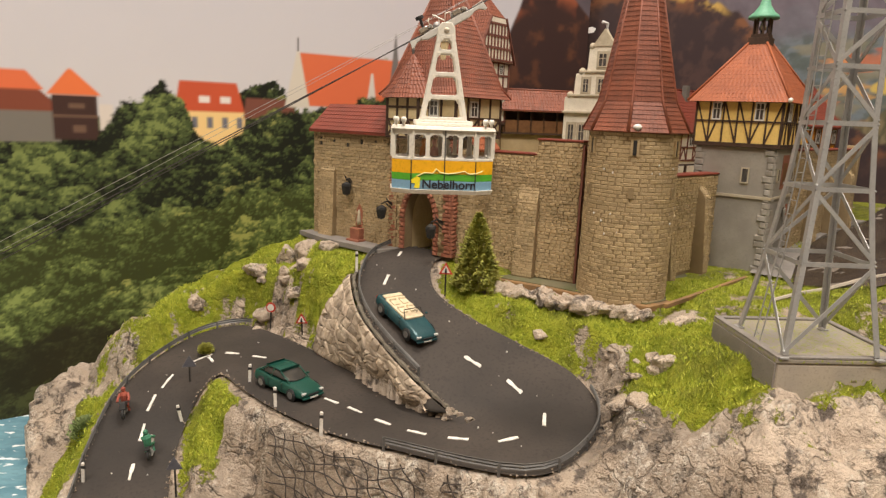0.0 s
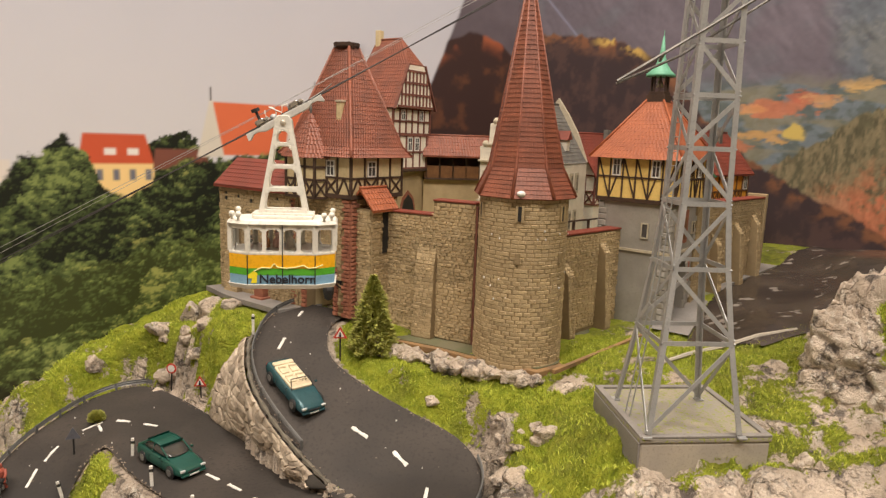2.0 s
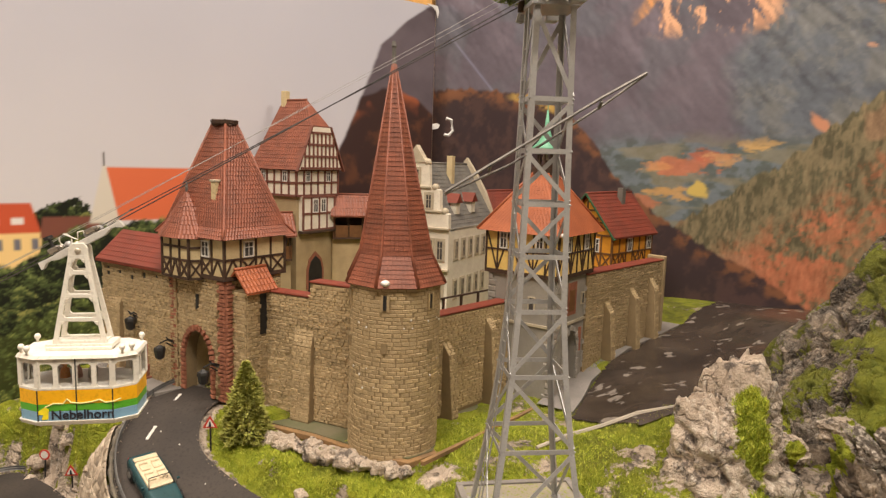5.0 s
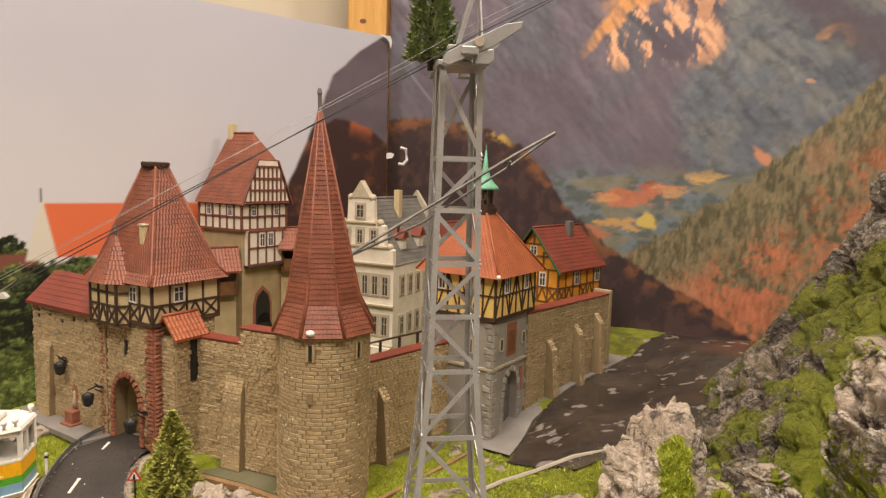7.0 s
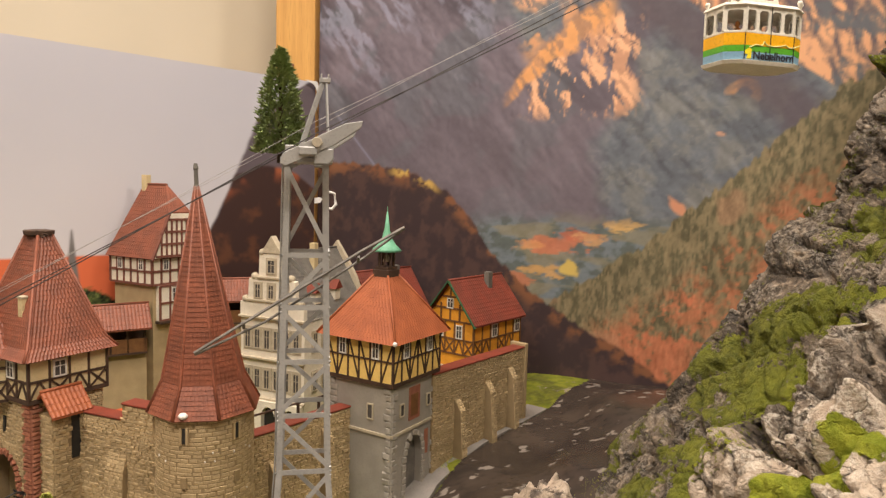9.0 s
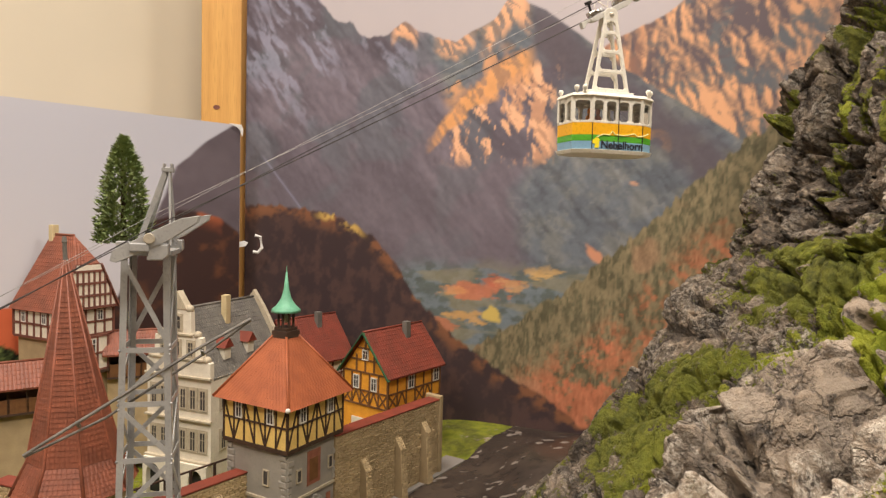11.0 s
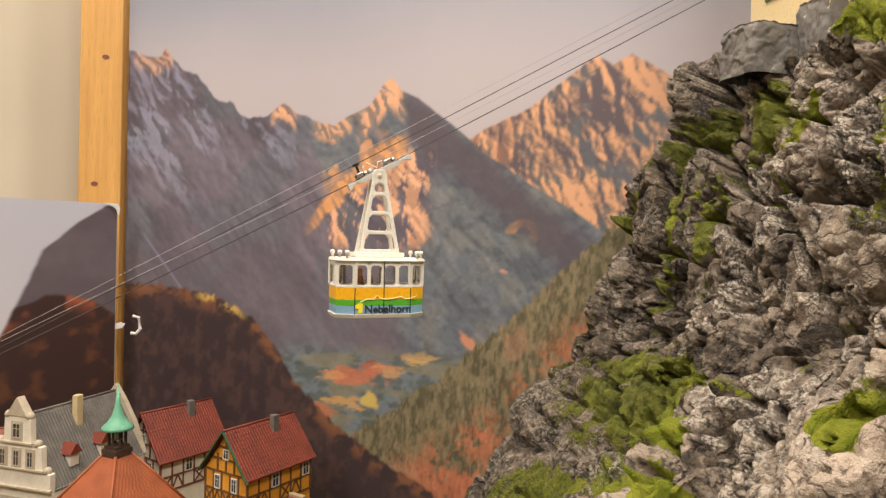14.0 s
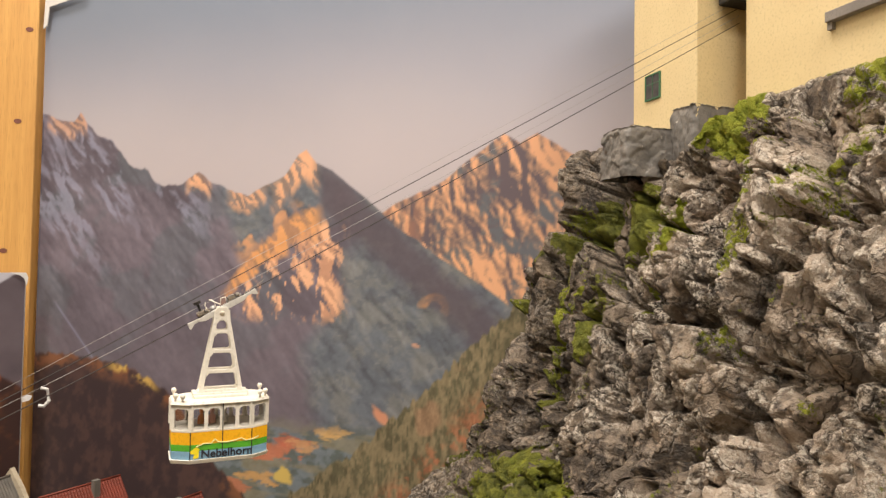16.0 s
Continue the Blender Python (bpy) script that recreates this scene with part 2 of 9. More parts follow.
SLATE = material("grey_slate", (0.17, 0.155, 0.135), (0.12, 0.11, 0.098), 0.7, 0, 0.9, 11, 0.3)
DARKGLASS = material("dark_window", (0.05, 0.045, 0.045), (0.09, 0.08, 0.075), 0.2, 0, 2, 8, 0.0)
BLACK = material("black_plastic", (0.018, 0.017, 0.017), (0.028, 0.026, 0.025), 0.5, 0, 2, 10, 0.1)
COPPER = material("green_copper", (0.16, 0.42, 0.27), (0.12, 0.34, 0.22), 0.5, 0, 2, 10, 0.1)
COPPER_DARK = material("dark_green_paint", (0.03, 0.11, 0.05), (0.025, 0.09, 0.04), 0.6, 0, 2, 10, 0.1)
STEEL = material("grey_mast_paint", (0.43, 0.425, 0.42), (0.36, 0.355, 0.35), 0.38, 0.35, 0.8, 10, 0.1)
WIRE = material("steel_wire", (0.26, 0.24, 0.22), (0.16, 0.15, 0.14), 0.5, 0.6, 2, 10, 0)
BRASS = material("pale_bolt", (0.55, 0.48, 0.38), (0.45, 0.4, 0.32), 0.4, 0.4, 2, 10, 0)
CONCRETE = material("pale_concrete", (0.42, 0.36, 0.29), (0.34, 0.30, 0.25), 0.85, 0, 0.5, 8, 0.3, 0.03)
PLINTH = material("grey_plinth", (0.25, 0.225, 0.205), (0.2, 0.18, 0.165), 0.6, 0, 0.6, 9, 0.2)
CABIN_WHITE = material("cabin_white", (0.76, 0.72, 0.64), (0.70, 0.66, 0.58), 0.4, 0, 1, 8, 0.03)
CABIN_YELLOW = material("cabin_yellow", (0.90, 0.46, 0.015), (0.84, 0.42, 0.012), 0.35, 0, 1, 8, 0.02)
CABIN_GREEN = material("cabin_green", (0.10, 0.42, 0.03), (0.09, 0.36, 0.03), 0.35, 0, 1, 8, 0.02)
CABIN_BLUE = material("cabin_blue", (0.22, 0.40, 0.56), (0.20, 0.36, 0.5), 0.35, 0, 1, 8, 0.02)
INK = material("lettering_black", (0.02, 0.02, 0.03), (0.03, 0.03, 0.04), 0.5, 0, 1, 8, 0)
EMBLEM = material("emblem_yellow", (0.92, 0.75, 0.03), (0.85, 0.7, 0.03), 0.4, 0, 1, 8, 0)
STATION_WALL = material("station_cream", (0.72, 0.58, 0.33), (0.68, 0.54, 0.30), 0.6, 0, 0.3, 6, 0.06)
PINE = material("pine_beam", (0.62, 0.34, 0.10), (0.52, 0.27, 0.075), 0.55, 0, 0.35, 3, 0.08, stretch=(3, 3, 0.15))
HALL_WALL = material("hall_wall_paint", (0.63, 0.555, 0.445), (0.60, 0.53, 0.42), 0.9, 0, 0.008, 0.012, 0.0)
HALL_DARK = material("hall_floor_lino", (0.2, 0.17, 0.14), (0.16, 0.14, 0.12), 0.6, 0, 0.05, 3, 0.1)
BOARD = material("board_edge_white", (0.72, 0.70, 0.68), (0.64, 0.62, 0.6), 0.8, 0, 0.6, 6, 0.1)

# ---- procedural noise on arrays ----
def lattice(ix, iy, seed):
    h = (ix.astype(np.int64) * 374761393 + iy.astype(np.int64) * 668265263 + seed * 974711) & 0xFFFFFFFF
    h = ((h ^ (h >> 13)) * 1274126177) & 0xFFFFFFFF
    return ((h ^ (h >> 16)) & 0xFFFF) / 65535.0


def vnoise(x, y, seed=0):
    ix, iy = np.floor(x), np.floor(y)
    fx, fy = x - ix, y - iy
    fx, fy = fx * fx * (3 - 2 * fx), fy * fy * (3 - 2 * fy)
    a, b, c, d = lattice(ix, iy, seed), lattice(ix + 1, iy, seed), lattice(ix, iy + 1, seed), lattice(ix + 1, iy + 1, seed)
    return (a * (1 - fx) + b * fx) * (1 - fy) + (c * (1 - fx) + d * fx) * fy


def fbm(x, y, size, seed=0, octaves=4, gain=0.5):
    total, amp, norm = 0.0, 1.0, 0.0
    for o in range(octaves):
        total = total + amp * vnoise(x * 2 ** o / size + 17.3 * o, y * 2 ** o / size - 9.1 * o, seed + o)
        norm += amp
        amp *= gain
    return total / norm


def ridged(x, y, size, seed=0, octaves=4):
    total, amp, norm = 0.0, 1.0, 0.0
    for o in range(octaves):
        total = total + amp * (1 - np.abs(2 * vnoise(x * 2 ** o / size + 5.7 * o, y * 2 ** o / size + 3.1 * o, seed + o) - 1))
        norm += amp
        amp *= 0.5
    return total / norm


def cells(x, y, size, seed=0):
    """Cellular noise: each cell's own value, the offset from its point, and the closeness to its border."""
    x, y = x / size, y / size
    ix, iy = np.floor(x), np.floor(y)
    f1, f2 = np.full(x.shape, 9.0), np.full(x.shape, 9.0)
    val, ox, oy = np.zeros(x.shape), np.zeros(x.shape), np.zeros(x.shape)
    for dx in (-1, 0, 1):
        for dy in (-1, 0, 1):
            cx, cy = ix + dx, iy + dy
            px_, py_ = cx + lattice(cx, cy, seed), cy + lattice(cx, cy, seed + 1)
            d = np.hypot(x - px_, y - py_)
            near = d < f1
            f2 = np.where(near, f1, np.minimum(f2, d))
            val = np.where(near, lattice(cx, cy, seed + 2), val)
            ox, oy = np.where(near, x - px_, ox), np.where(near, y - py_, oy)
            f1 = np.where(near, d, f1)
    return val, ox, oy, f2 - f1


def blocky(x, y, size, seed=0):
    """Broken rock: tilted facets with grooves between them, about -1..1."""
    wx, wy = x + size * 0.5 * (fbm(x, y, size, seed + 50, 3) - 0.5), y + size * 0.5 * (fbm(x, y, size, seed + 60, 3) - 0.5)
    v, ox, oy, e = cells(wx, wy, size, seed)
    a, b = 2 * np.modf(v * 13.7)[0] - 1, 2 * np.modf(v * 29.3)[0] - 1
    return (2 * v - 1) * 0.55 + 0.9 * (a * ox + b * oy) - 0.5 * step(0.16, 0.0, e)


def relief(h, n=3):
    """How far a surface stands proud of its surroundings."""
    s = h.copy()
    for _ in range(n):
        s = (np.roll(s, 1, 0) + np.roll(s, -1, 0) + np.roll(s, 1, 1) + np.roll(s, -1, 1) + s) / 5
    return h - s


def step(a, b, v):
    t = np.clip((v - a) / (b - a), 0, 1)
    return t * t * (3 - 2 * t)


def srgb(r, g, b):
    c = np.array((r, g, b)) / 255.0
    return np.where(c <= 0.04045, c / 12.92, ((c + 0.055) / 1.055) ** 2.4)


def sheet(name, X, Y, Z, mat, keep=None, masks=None, ink=None, smooth=True):
    """A grid mesh from arrays in centimetres, with per-vertex masks or print colours."""
    r, c = X.shape
    idx = np.arange(r * c).reshape(r, c)
    quads = np.stack([idx[:-1, :-1], idx[:-1, 1:], idx[1:, 1:], idx[1:, :-1]], -1).reshape(-1, 4)
    if keep is not None:
        k = keep.reshape(-1)
        quads = quads[k[quads].all(1)]
    me = bpy.data.meshes.new(name)
    co = np.stack([X, Y, Z], -1).reshape(-1, 3) * CM
    me.vertices.add(len(co))
    me.vertices.foreach_set("co", co.reshape(-1))
    me.loops.add(quads.size)
    me.loops.foreach_set("vertex_index", quads.reshape(-1))
    me.polygons.add(len(quads))
    me.polygons.foreach_set("loop_start", np.arange(0, quads.size, 4))
    me.update(calc_edges=True)
    me.validate()
    me.materials.append(mat)
    for key, val in (masks or {}).items():
        at = me.attributes.new(key, "FLOAT", "POINT")
        at.data.foreach_set("value", np.clip(val, 0, 1).reshape(-1).astype(np.float32))
    if ink is not None:
        at = me.attributes.new("ink", "FLOAT_COLOR", "POINT")
        at.data.foreach_set("color", np.concatenate([ink, np.ones((*ink.shape[:2], 1))], -1).reshape(-1).astype(np.float32))
    if smooth:
        me.shade_smooth()
    return new(name, me)


# ---- the two printed backdrop boards ----
def left_y(x):
    return 76.93 + 0.655 * x


def right_y(x):
    return 106.48 - 0.722 * x


def paint(base, colour, amount):
    return base + (colour - base) * amount[..., None]


def press(col, fade, lift=(1.0, 1.0, 1.0)):
    """The print's inks: slightly washed out and cool."""
    grey = col.mean(-1, keepdims=True)
    sat = np.clip((col.max(-1, keepdims=True) - col.min(-1, keepdims=True)) / (col.max(-1, keepdims=True) + 1e-4) * 1.6 - 0.2, 0, 1)
    return np.clip((col + (grey - col) * fade) * (1 + (np.array(lift) - 1) * (1 - sat)), 0, 0.9)


def tree_print(x, z, seed):
    """Leafy foliage: rows of overlapping crowns, each lit from above, with dark gaps and leaf dapple."""
    wx, wz = x + 2.6 * (fbm(x, z, 3.0, seed + 1, 5, 0.62) - 0.5), z + 2.6 * (fbm(x, z, 3.4, seed + 2, 5, 0.62) - 0.5)
    v, ox, oy, e = cells(wx, wz * 0.75, 5.2, seed)
    v2, ox2, oy2, e2 = cells(wx * 1.05, wz, 1.7, seed + 5)
    v3, ox3, oy3, e3 = cells(wx, wz * 1.1, 0.62, seed + 8)
    leaf = fbm(x, z, 0.42, seed + 7, 3, 0.8)
    big = fbm(x, z, 9, seed + 13, 3)
    lit = 0.36 + 0.50 * oy - 0.12 * ox + 0.34 * oy2 + 0.22 * oy3 + 0.22 * (v - 0.5) + 0.14 * (v2 - 0.5) + 0.5 * (big - 0.5) - 0.16 * step(0.22, 0.0, e) - 0.10 * step(0.2, 0.0, e2) + 1.1 * (leaf - 0.5)
    col = paint(np.broadcast_to(srgb(22, 24, 14), (*x.shape, 3)).copy(), srgb(56, 66, 34), step(0.08, 0.42, lit))
    col = paint(col, srgb(104, 114, 60), step(0.4, 0.85, lit))
    warm = step(0.35, 0.8, np.modf(v * 7.7)[0]) * step(0.5, 0.62, fbm(x, z, 9, seed + 11, 3))
    return paint(col, srgb(142, 130, 66), 0.5 * warm * step(0.4, 0.8, lit))


def crag(x, z, size, seed, lean=0.4, tall=0.5, octaves=5):
    """Side-lit mountain face: 0 in the gullies' shade, 1 on the lit ribs."""
    h = ridged(x + lean * z + 1.2 * fbm(x, z, size, seed + 9, 3), z * tall, size, seed, octaves)
    g = h - np.roll(h, 2, 1) + 0.4 * (np.roll(h, -2, 0) - h)
    return np.clip(0.5 + 0.3 * g / g.std(), 0, 1)


def sky_print(x, z, low, high, z0, z1):
    c = paint(np.broadcast_to(low, (*x.shape, 3)).copy(), high, step(z0, z1, z + 5 * (fbm(x, z, 30, 5, 3) - 0.5)))
    return c * (0.97 + 0.06 * fbm(x, z, 9, 8, 3))[..., None]


def rect(x, z, x0, x1, z0, z1, soft=0.12):
    return step(x0 - soft, x0 + soft, x) * step(-x1 - soft, -x1 + soft, -x) * step(z0 - soft, z0 + soft, z) * step(-z1 - soft, -z1 + soft, -z)


def roof_print(x, z, x0, x1, t0, t1, z0, z1):
    """A sloping-sided roof: eaves x0..x1 at z0, ridge t0..t1 at z1."""
    k = np.clip((z - z0) / (z1 - z0), 0, 1)
    return rect(x - (x0 + (t0 - x0) * k), z, 0, 1e6, z0, z1) * step(-0.12, 0.12, (x1 + (t1 - x1) * k) - x)


def paint_left():
    x, z = np.meshgrid(np.arange(-46, 18.25, 0.13), np.arange(-32, 26.4, 0.14))
    col = sky_print(x, z, srgb(206, 198, 192), srgb(184, 180, 182), -2, 24)
    rag = 2.6 * (fbm(x, z, 1.8, 31, 5, 0.7) - 0.5) + 3.0 * (fbm(x, z * 0 + 3, 6, 33, 2) - 0.5)
    # the town on its hill
    trees = 1.4 * tree_print(x, z, 41)
    col = paint(col, trees * 0.7, step(-0.25, 0.25, -0.6 + 1.6 * rag - z) * step(6, 0, x))
    col = paint(col, trees * 0.9, step(-0.2, 0.2, 2.4 + 2.0 * rag - z - 0.35 * (x + 17) ** 2))
    col = paint(col, trees, step(-0.2, 0.2, 5.2 + 0.6 * rag - z - 1.2 * (x + 6.5) ** 2))
    col = paint(col, srgb(120, 112, 100), rect(x, z, -50, -31.8, -3.4, 0.2))
    col = paint(col, srgb(128, 66, 46), roof_print(x, z, -50, -31.5, -50, -33.2, -0.9, 1.2))
    col = paint(col, srgb(222, 106, 58), roof_print(x, z, -50, -32.6, -50, -33.6, 0.8, 2.3))
    col = paint(col, srgb(66, 44, 38), rect(x, z, -32.2, -29.4, -3.2, 0.5))
    col = paint(col, srgb(112, 84, 66), rect(x, z, -32.2, -29.4, -1.35, -1.15) + rect(x, z, -31.0, -30.2, -2.6, -2.0) + rect(x, z, -31.2, -30.2, -0.6, -0.2))
    col = paint(col, srgb(214, 200, 184), rect(x, z, -29.3, -28.4, -2.4, -0.2))
    col = paint(col, srgb(228, 112, 52), roof_print(x, z, -32.5, -29.1, -31.1, -30.9, 0.5, 2.6))
    col = paint(col, srgb(234, 196, 128), rect(x, z, -23.6, -18.9, -5.0, -0.4))
    for k in range(4):
        col = paint(col, srgb(112, 108, 112), rect(x, z, -23.0 + 1.15 * k, -22.55 + 1.15 * k, -2.0, -1.0))
    col = paint(col, srgb(196, 78, 40), roof_print(x, z, -24.2, -18.9, -23.8, -19.5, -0.5, 2.2 ))
    for k in range(2):
        col = paint(col, srgb(226, 214, 200), rect(x, z, -22.4 + 1.6 * k, -21.6 + 1.6 * k, 0.3, 0.9))
    col = paint(col, srgb(120, 70, 56), roof_print(x, z, -19.0, -14.6, -18.8, -15.0, -1.0, 0.9))
    col = paint(col, srgb(214, 102, 58), roof_print(x, z, -15.0, 4.0, -14.3, 2.0, 0.4, 5.5))
    col = paint(col, srgb(208, 196, 176), roof_print(x, z, -15.6, -13.4, -14.5, -14.3, 0.2, 5.7))
    col = paint(col, srgb(104, 98, 92), rect(x, z, -14.5, -14.35, 5.6, 6.9, 0.08))
    col = paint(col, srgb(206, 196, 182), roof_print(x, z, -8.4, -6.9, -7.7, -7.5, -1.5, 4.0))
    col = paint(col, srgb(112, 106, 100), roof_print(x, z, -5.9, -4.7, -5.35, -5.25, 2.0, 8.2))
    # trees in front of it
    xs = [-50, -36, -32, -30, -28, -26.5, -25, -23.6, -22.5, -20.5, -18.5, -17.6, -16.8, -15.8, -12, -9, -6, -2, 2, 6, 12, 19]
    zs = [-4.0, -3.6, -4.0, -3.6, 0.2, 1.0, 2.2, 0.6, -2.4, -3.4, -1.6, -0.9, -0.6, -0.3, 0.0, 0.6, 1.2, 0.6, 2.0, 1.5, 0.5, 0]
    line = np.interp(x, xs, zs)
    col = paint(col, trees, step(-0.25, 0.25, line + rag - z))
    bush = paint(tree_print(x * 1.4, z * 1.4, 91) * 2.0, srgb(104, 114, 44), np.full(x.shape, 0.22))
    col = paint(col, bush, step(-0.4, 0.4, -10.2 + 0.16 * (x + 30) + 2.0 * rag - z))
    col = paint(col, srgb(40, 34, 22), step(-0.6, 0.6, -19.5 + 1.5 * rag - z) * 0.8)
    # the grey mountain at the board's end, with its wooded foot
    mx = np.interp(z, [-34, 0, 6, 13, 20.7, 24, 26.4], [2.0, 3.5, 5.9, 8.7, 11.4, 14.5, 17.4])
    mm = step(-0.25, 0.25, x - mx - 0.5 * (fbm(x * 0, z, 2, 3, 3) - 0.5))
    mount = paint(np.broadcast_to(srgb(110, 97, 100), (*x.shape, 3)).copy(), srgb(80, 69, 72), fbm(x, z, 3, 51, 4))
    col = paint(col, mount, mm)
    foot = 15.5 - 0.1 * (x - 13) ** 2 + 1.2 * (fbm(x, z, 2, 61, 3) - 0.5)
    wood = paint(np.broadcast_to(srgb(62, 42, 38), (*x.shape, 3)).copy(), srgb(96, 60, 42), step(0.5, 0.8, fbm(x, z, 1.6, 63, 4)))
    wood = paint(wood, srgb(168, 88, 52), step(-2.5, 0.5, z - foot) * step(0.5, 0.7, fbm(x, z, 3, 67, 3)))
    return x, z, paint(col, wood, mm * step(-0.3, 0.3, foot - z))


def paint_right():
    x, z = np.meshgrid(np.arange(18.6, 90, 0.14), np.arange(-20, 60.6, 0.17))
    col = sky_print(x, z, srgb(190, 174, 166), srgb(128, 133, 138), 36, 60)
    jag = 1.3 * (ridged(x, z * 0.6, 3.2, 12, 4) - 0.5)
    n1, n2, n3 = fbm(x, z, 2.5, 21, 5, 0.6), fbm(x * 2.2, z * 0.7, 3.0, 22, 4, 0.6), ridged(x * 1.4 + 0.5 * z, z * 0.35, 3.0, 23, 4)
    tex2 = fbm(x, z, 0.9, 24, 3, 0.6)
    # far right peak, lit from the side
    sky2 = np.interp(x, [54, 57, 60, 63, 66.2, 67.6, 69, 71, 74, 78, 84, 92], [32, 34.2, 35.8, 38.4, 41.0, 40.2, 41.2, 39.6, 37.0, 33, 30, 28])
    c1 = crag(x, z, 5.0, 20, 0.12, 0.62)
    c2 = crag(x, z, 1.8, 420, 0.4, 0.6, 4)
    lit = 0.42 * c1 + 0.33 * c2 + 0.25 * np.clip(0.5 + 2.2 * (fbm(x, z, 3.5, 425, 4) - 0.5), 0, 1)
    far = paint(np.broadcast_to(srgb(104, 88, 88), (*x.shape, 3)).copy(), srgb(150, 118, 100), step(0.3, 0.5, lit))
    far = paint(far, srgb(228, 164, 116), step(0.42, 0.72, lit + 0.12 * (n1 - 0.5)) * (1 - 0.45 * step(67, 74, x)))
    far = paint(far, srgb(104, 106, 102), step(0.5, 0.66, n1 + 0.015 * (30 - z)) * 0.75 * step(0.75, 0.4, lit))
    far = paint(far, srgb(222, 142, 92), step(61, 56, x) * 0.5 * step(0.4, 0.6, n2))
    col = paint(col, far, step(-0.15, 0.15, sky2 + 0.6 * jag - z))
    # left massif and the middle peak
    sky1 = np.interp(x, [18.6, 21, 22.6, 23.4, 24.3, 26, 27.4, 30, 31.2, 33.6, 35, 36.4, 37.3, 38.6, 41, 42.6, 44.5, 46.3, 47.6, 48.4, 49.4, 51, 53.8, 57, 62, 67.6, 72],
                     [46.2, 44.9, 44.6, 45.9, 44.4, 42.9, 42.2, 38.6, 38.9, 36.5, 36.6, 37.6, 38.0, 36.9, 36.0, 35.2, 36.6, 37.6, 39.8, 40.4, 38.9, 38.0, 35.4, 32.0, 28.0, 23.4, 19])
    m1, m2 = crag(x, z, 8, 430, 0.7, 0.6), crag(x, z, 2.2, 440, 0.5, 0.55, 4)
    shade = 0.74 + 0.34 * m1 + 0.22 * m2
    rock = paint(np.broadcast_to(srgb(118, 104, 108), (*x.shape, 3)).copy(), srgb(98, 86, 90), step(0.35, 0.65, fbm(x + 0.5 * z, z, 6, 25, 4)))
    rock = paint(rock, srgb(98, 100, 98), step(0.52, 0.66, fbm(x, z, 5, 450, 4)) * 0.55)
    rock = rock * shade[..., None]
    rock = paint(rock, srgb(126, 111, 112), 0.4 * step(30, 14, z))
    snow = step(0.48, 0.68, fbm(x * 1.3 + 0.9 * z, z * 0.5, 2.4, 26, 5, 0.65) + 0.25 * (m2 - 0.5)) * step(22, 34, z) * step(40, 36, x) * (0.25 + 0.75 * step(0.4, 0.6, fbm(x, z, 6, 29, 3)))
    rock = paint(rock, srgb(166, 162, 172), 0.5 * snow)
    green = paint(np.broadcast_to(srgb(106, 109, 108), (*x.shape, 3)).copy(), srgb(124, 122, 112), step(0.4, 0.65, n1))
    green = paint(green, srgb(84, 86, 88), step(0.5, 0.65, tex2) * 0.45)
    green = green * (shade * (0.86 + 0.28 * fbm(x * 1.3, z, 0.7, 34, 3, 0.7)))[..., None]
    bandz = np.interp(x, [39, 40.9, 44, 48.9, 52], [23.5, 25.7, 29.7, 32.8, 34.2])
    over = z - bandz
    up_green = step(0.0, 2.0, over + 2.5 * (n1 - 0.5)) * step(40.0, 42.0, x + 0.3 * (z - 32)) * step(53.0, 51.0, x + 0.4 * (z - 34))
    low_green = step(-1.5, 1.0, x - np.interp(z, [8, 14, 19, 24, 30], [50, 49.5, 48.6, 52.6, 53]) + 3.0 * (n1 - 0.5))
    body = paint(rock, green, np.clip(up_green + low_green, 0, 1) * 0.92)
    # lit rock bands on the middle peak
    ribs = step(0.47, 0.6, fbm(x * 2.0 - 0.25 * z, z * 0.42, 2.0, 28, 5, 0.66) + 0.25 * (m2 - 0.5))
    face = step(-0.3, -1.6, over) * step(21.0, 23.0, z + 1.5 * (n1 - 0.5)) * step(41.0, 43.0, x) * step(53.0, 51.0, x)
    body = paint(body, srgb(206, 148, 112), face * ribs * 0.9)
    body = paint(body, srgb(236, 176, 132), face * ribs * step(0.5, 0.75, m2))
    band = step(1.9, 0.9, np.abs(over + 0.7 + 3.0 * (n1 - 0.5))) * step(39.5, 41.5, x) * step(50.6, 48.8, x)
    body = paint(body, srgb(226, 156, 88), band * (0.45 + 0.55 * step(0.3, 0.6, m2)))
    patchy = step(0.56, 0.66, fbm(x * 1.2, z * 0.8, 2.6, 460, 4)) * up_green * step(35.5, 33, z)
    body = paint(body, srgb(222, 156, 104), patchy * 0.85)
    cap = step(4.2, 2.2, sky1 - z + 2.2 * (n2 - 0.5)) * step(44.6, 46.0, x) * step(50.2, 48.8, x) + step(2.2, 1.0, sky1 - z + 1.6 * (n2 - 0.5)) * (step(35.6, 36.6, x) * step(39.0, 38.0, x) + step(19, 19.6, x) * step(24.4, 24, x) * 0.6 + 0.9 * step(40.0, 41.0, x) * step(45, 44, x))
    body = paint(body, srgb(228, 166, 122), np.clip(cap, 0, 1) * (0.25 + 0.75 * step(0.4, 0.65, m2)))
    rr, aa = np.hypot((x - 60.5) / 1.1, (z - 23.5) / 1.25), np.arctan2(z - 23.5, x - 60.5)
    shoe = step(0.5, 0.2, np.abs(rr - 0.9 + 0.9 * (n1 - 0.5))) * step(-0.75, -0.1, aa) * step(3.3, 2.6, aa)
    body = paint(body, srgb(226, 160, 100), shoe * (0.4 + 0.6 * step(0.35, 0.6, tex2)))
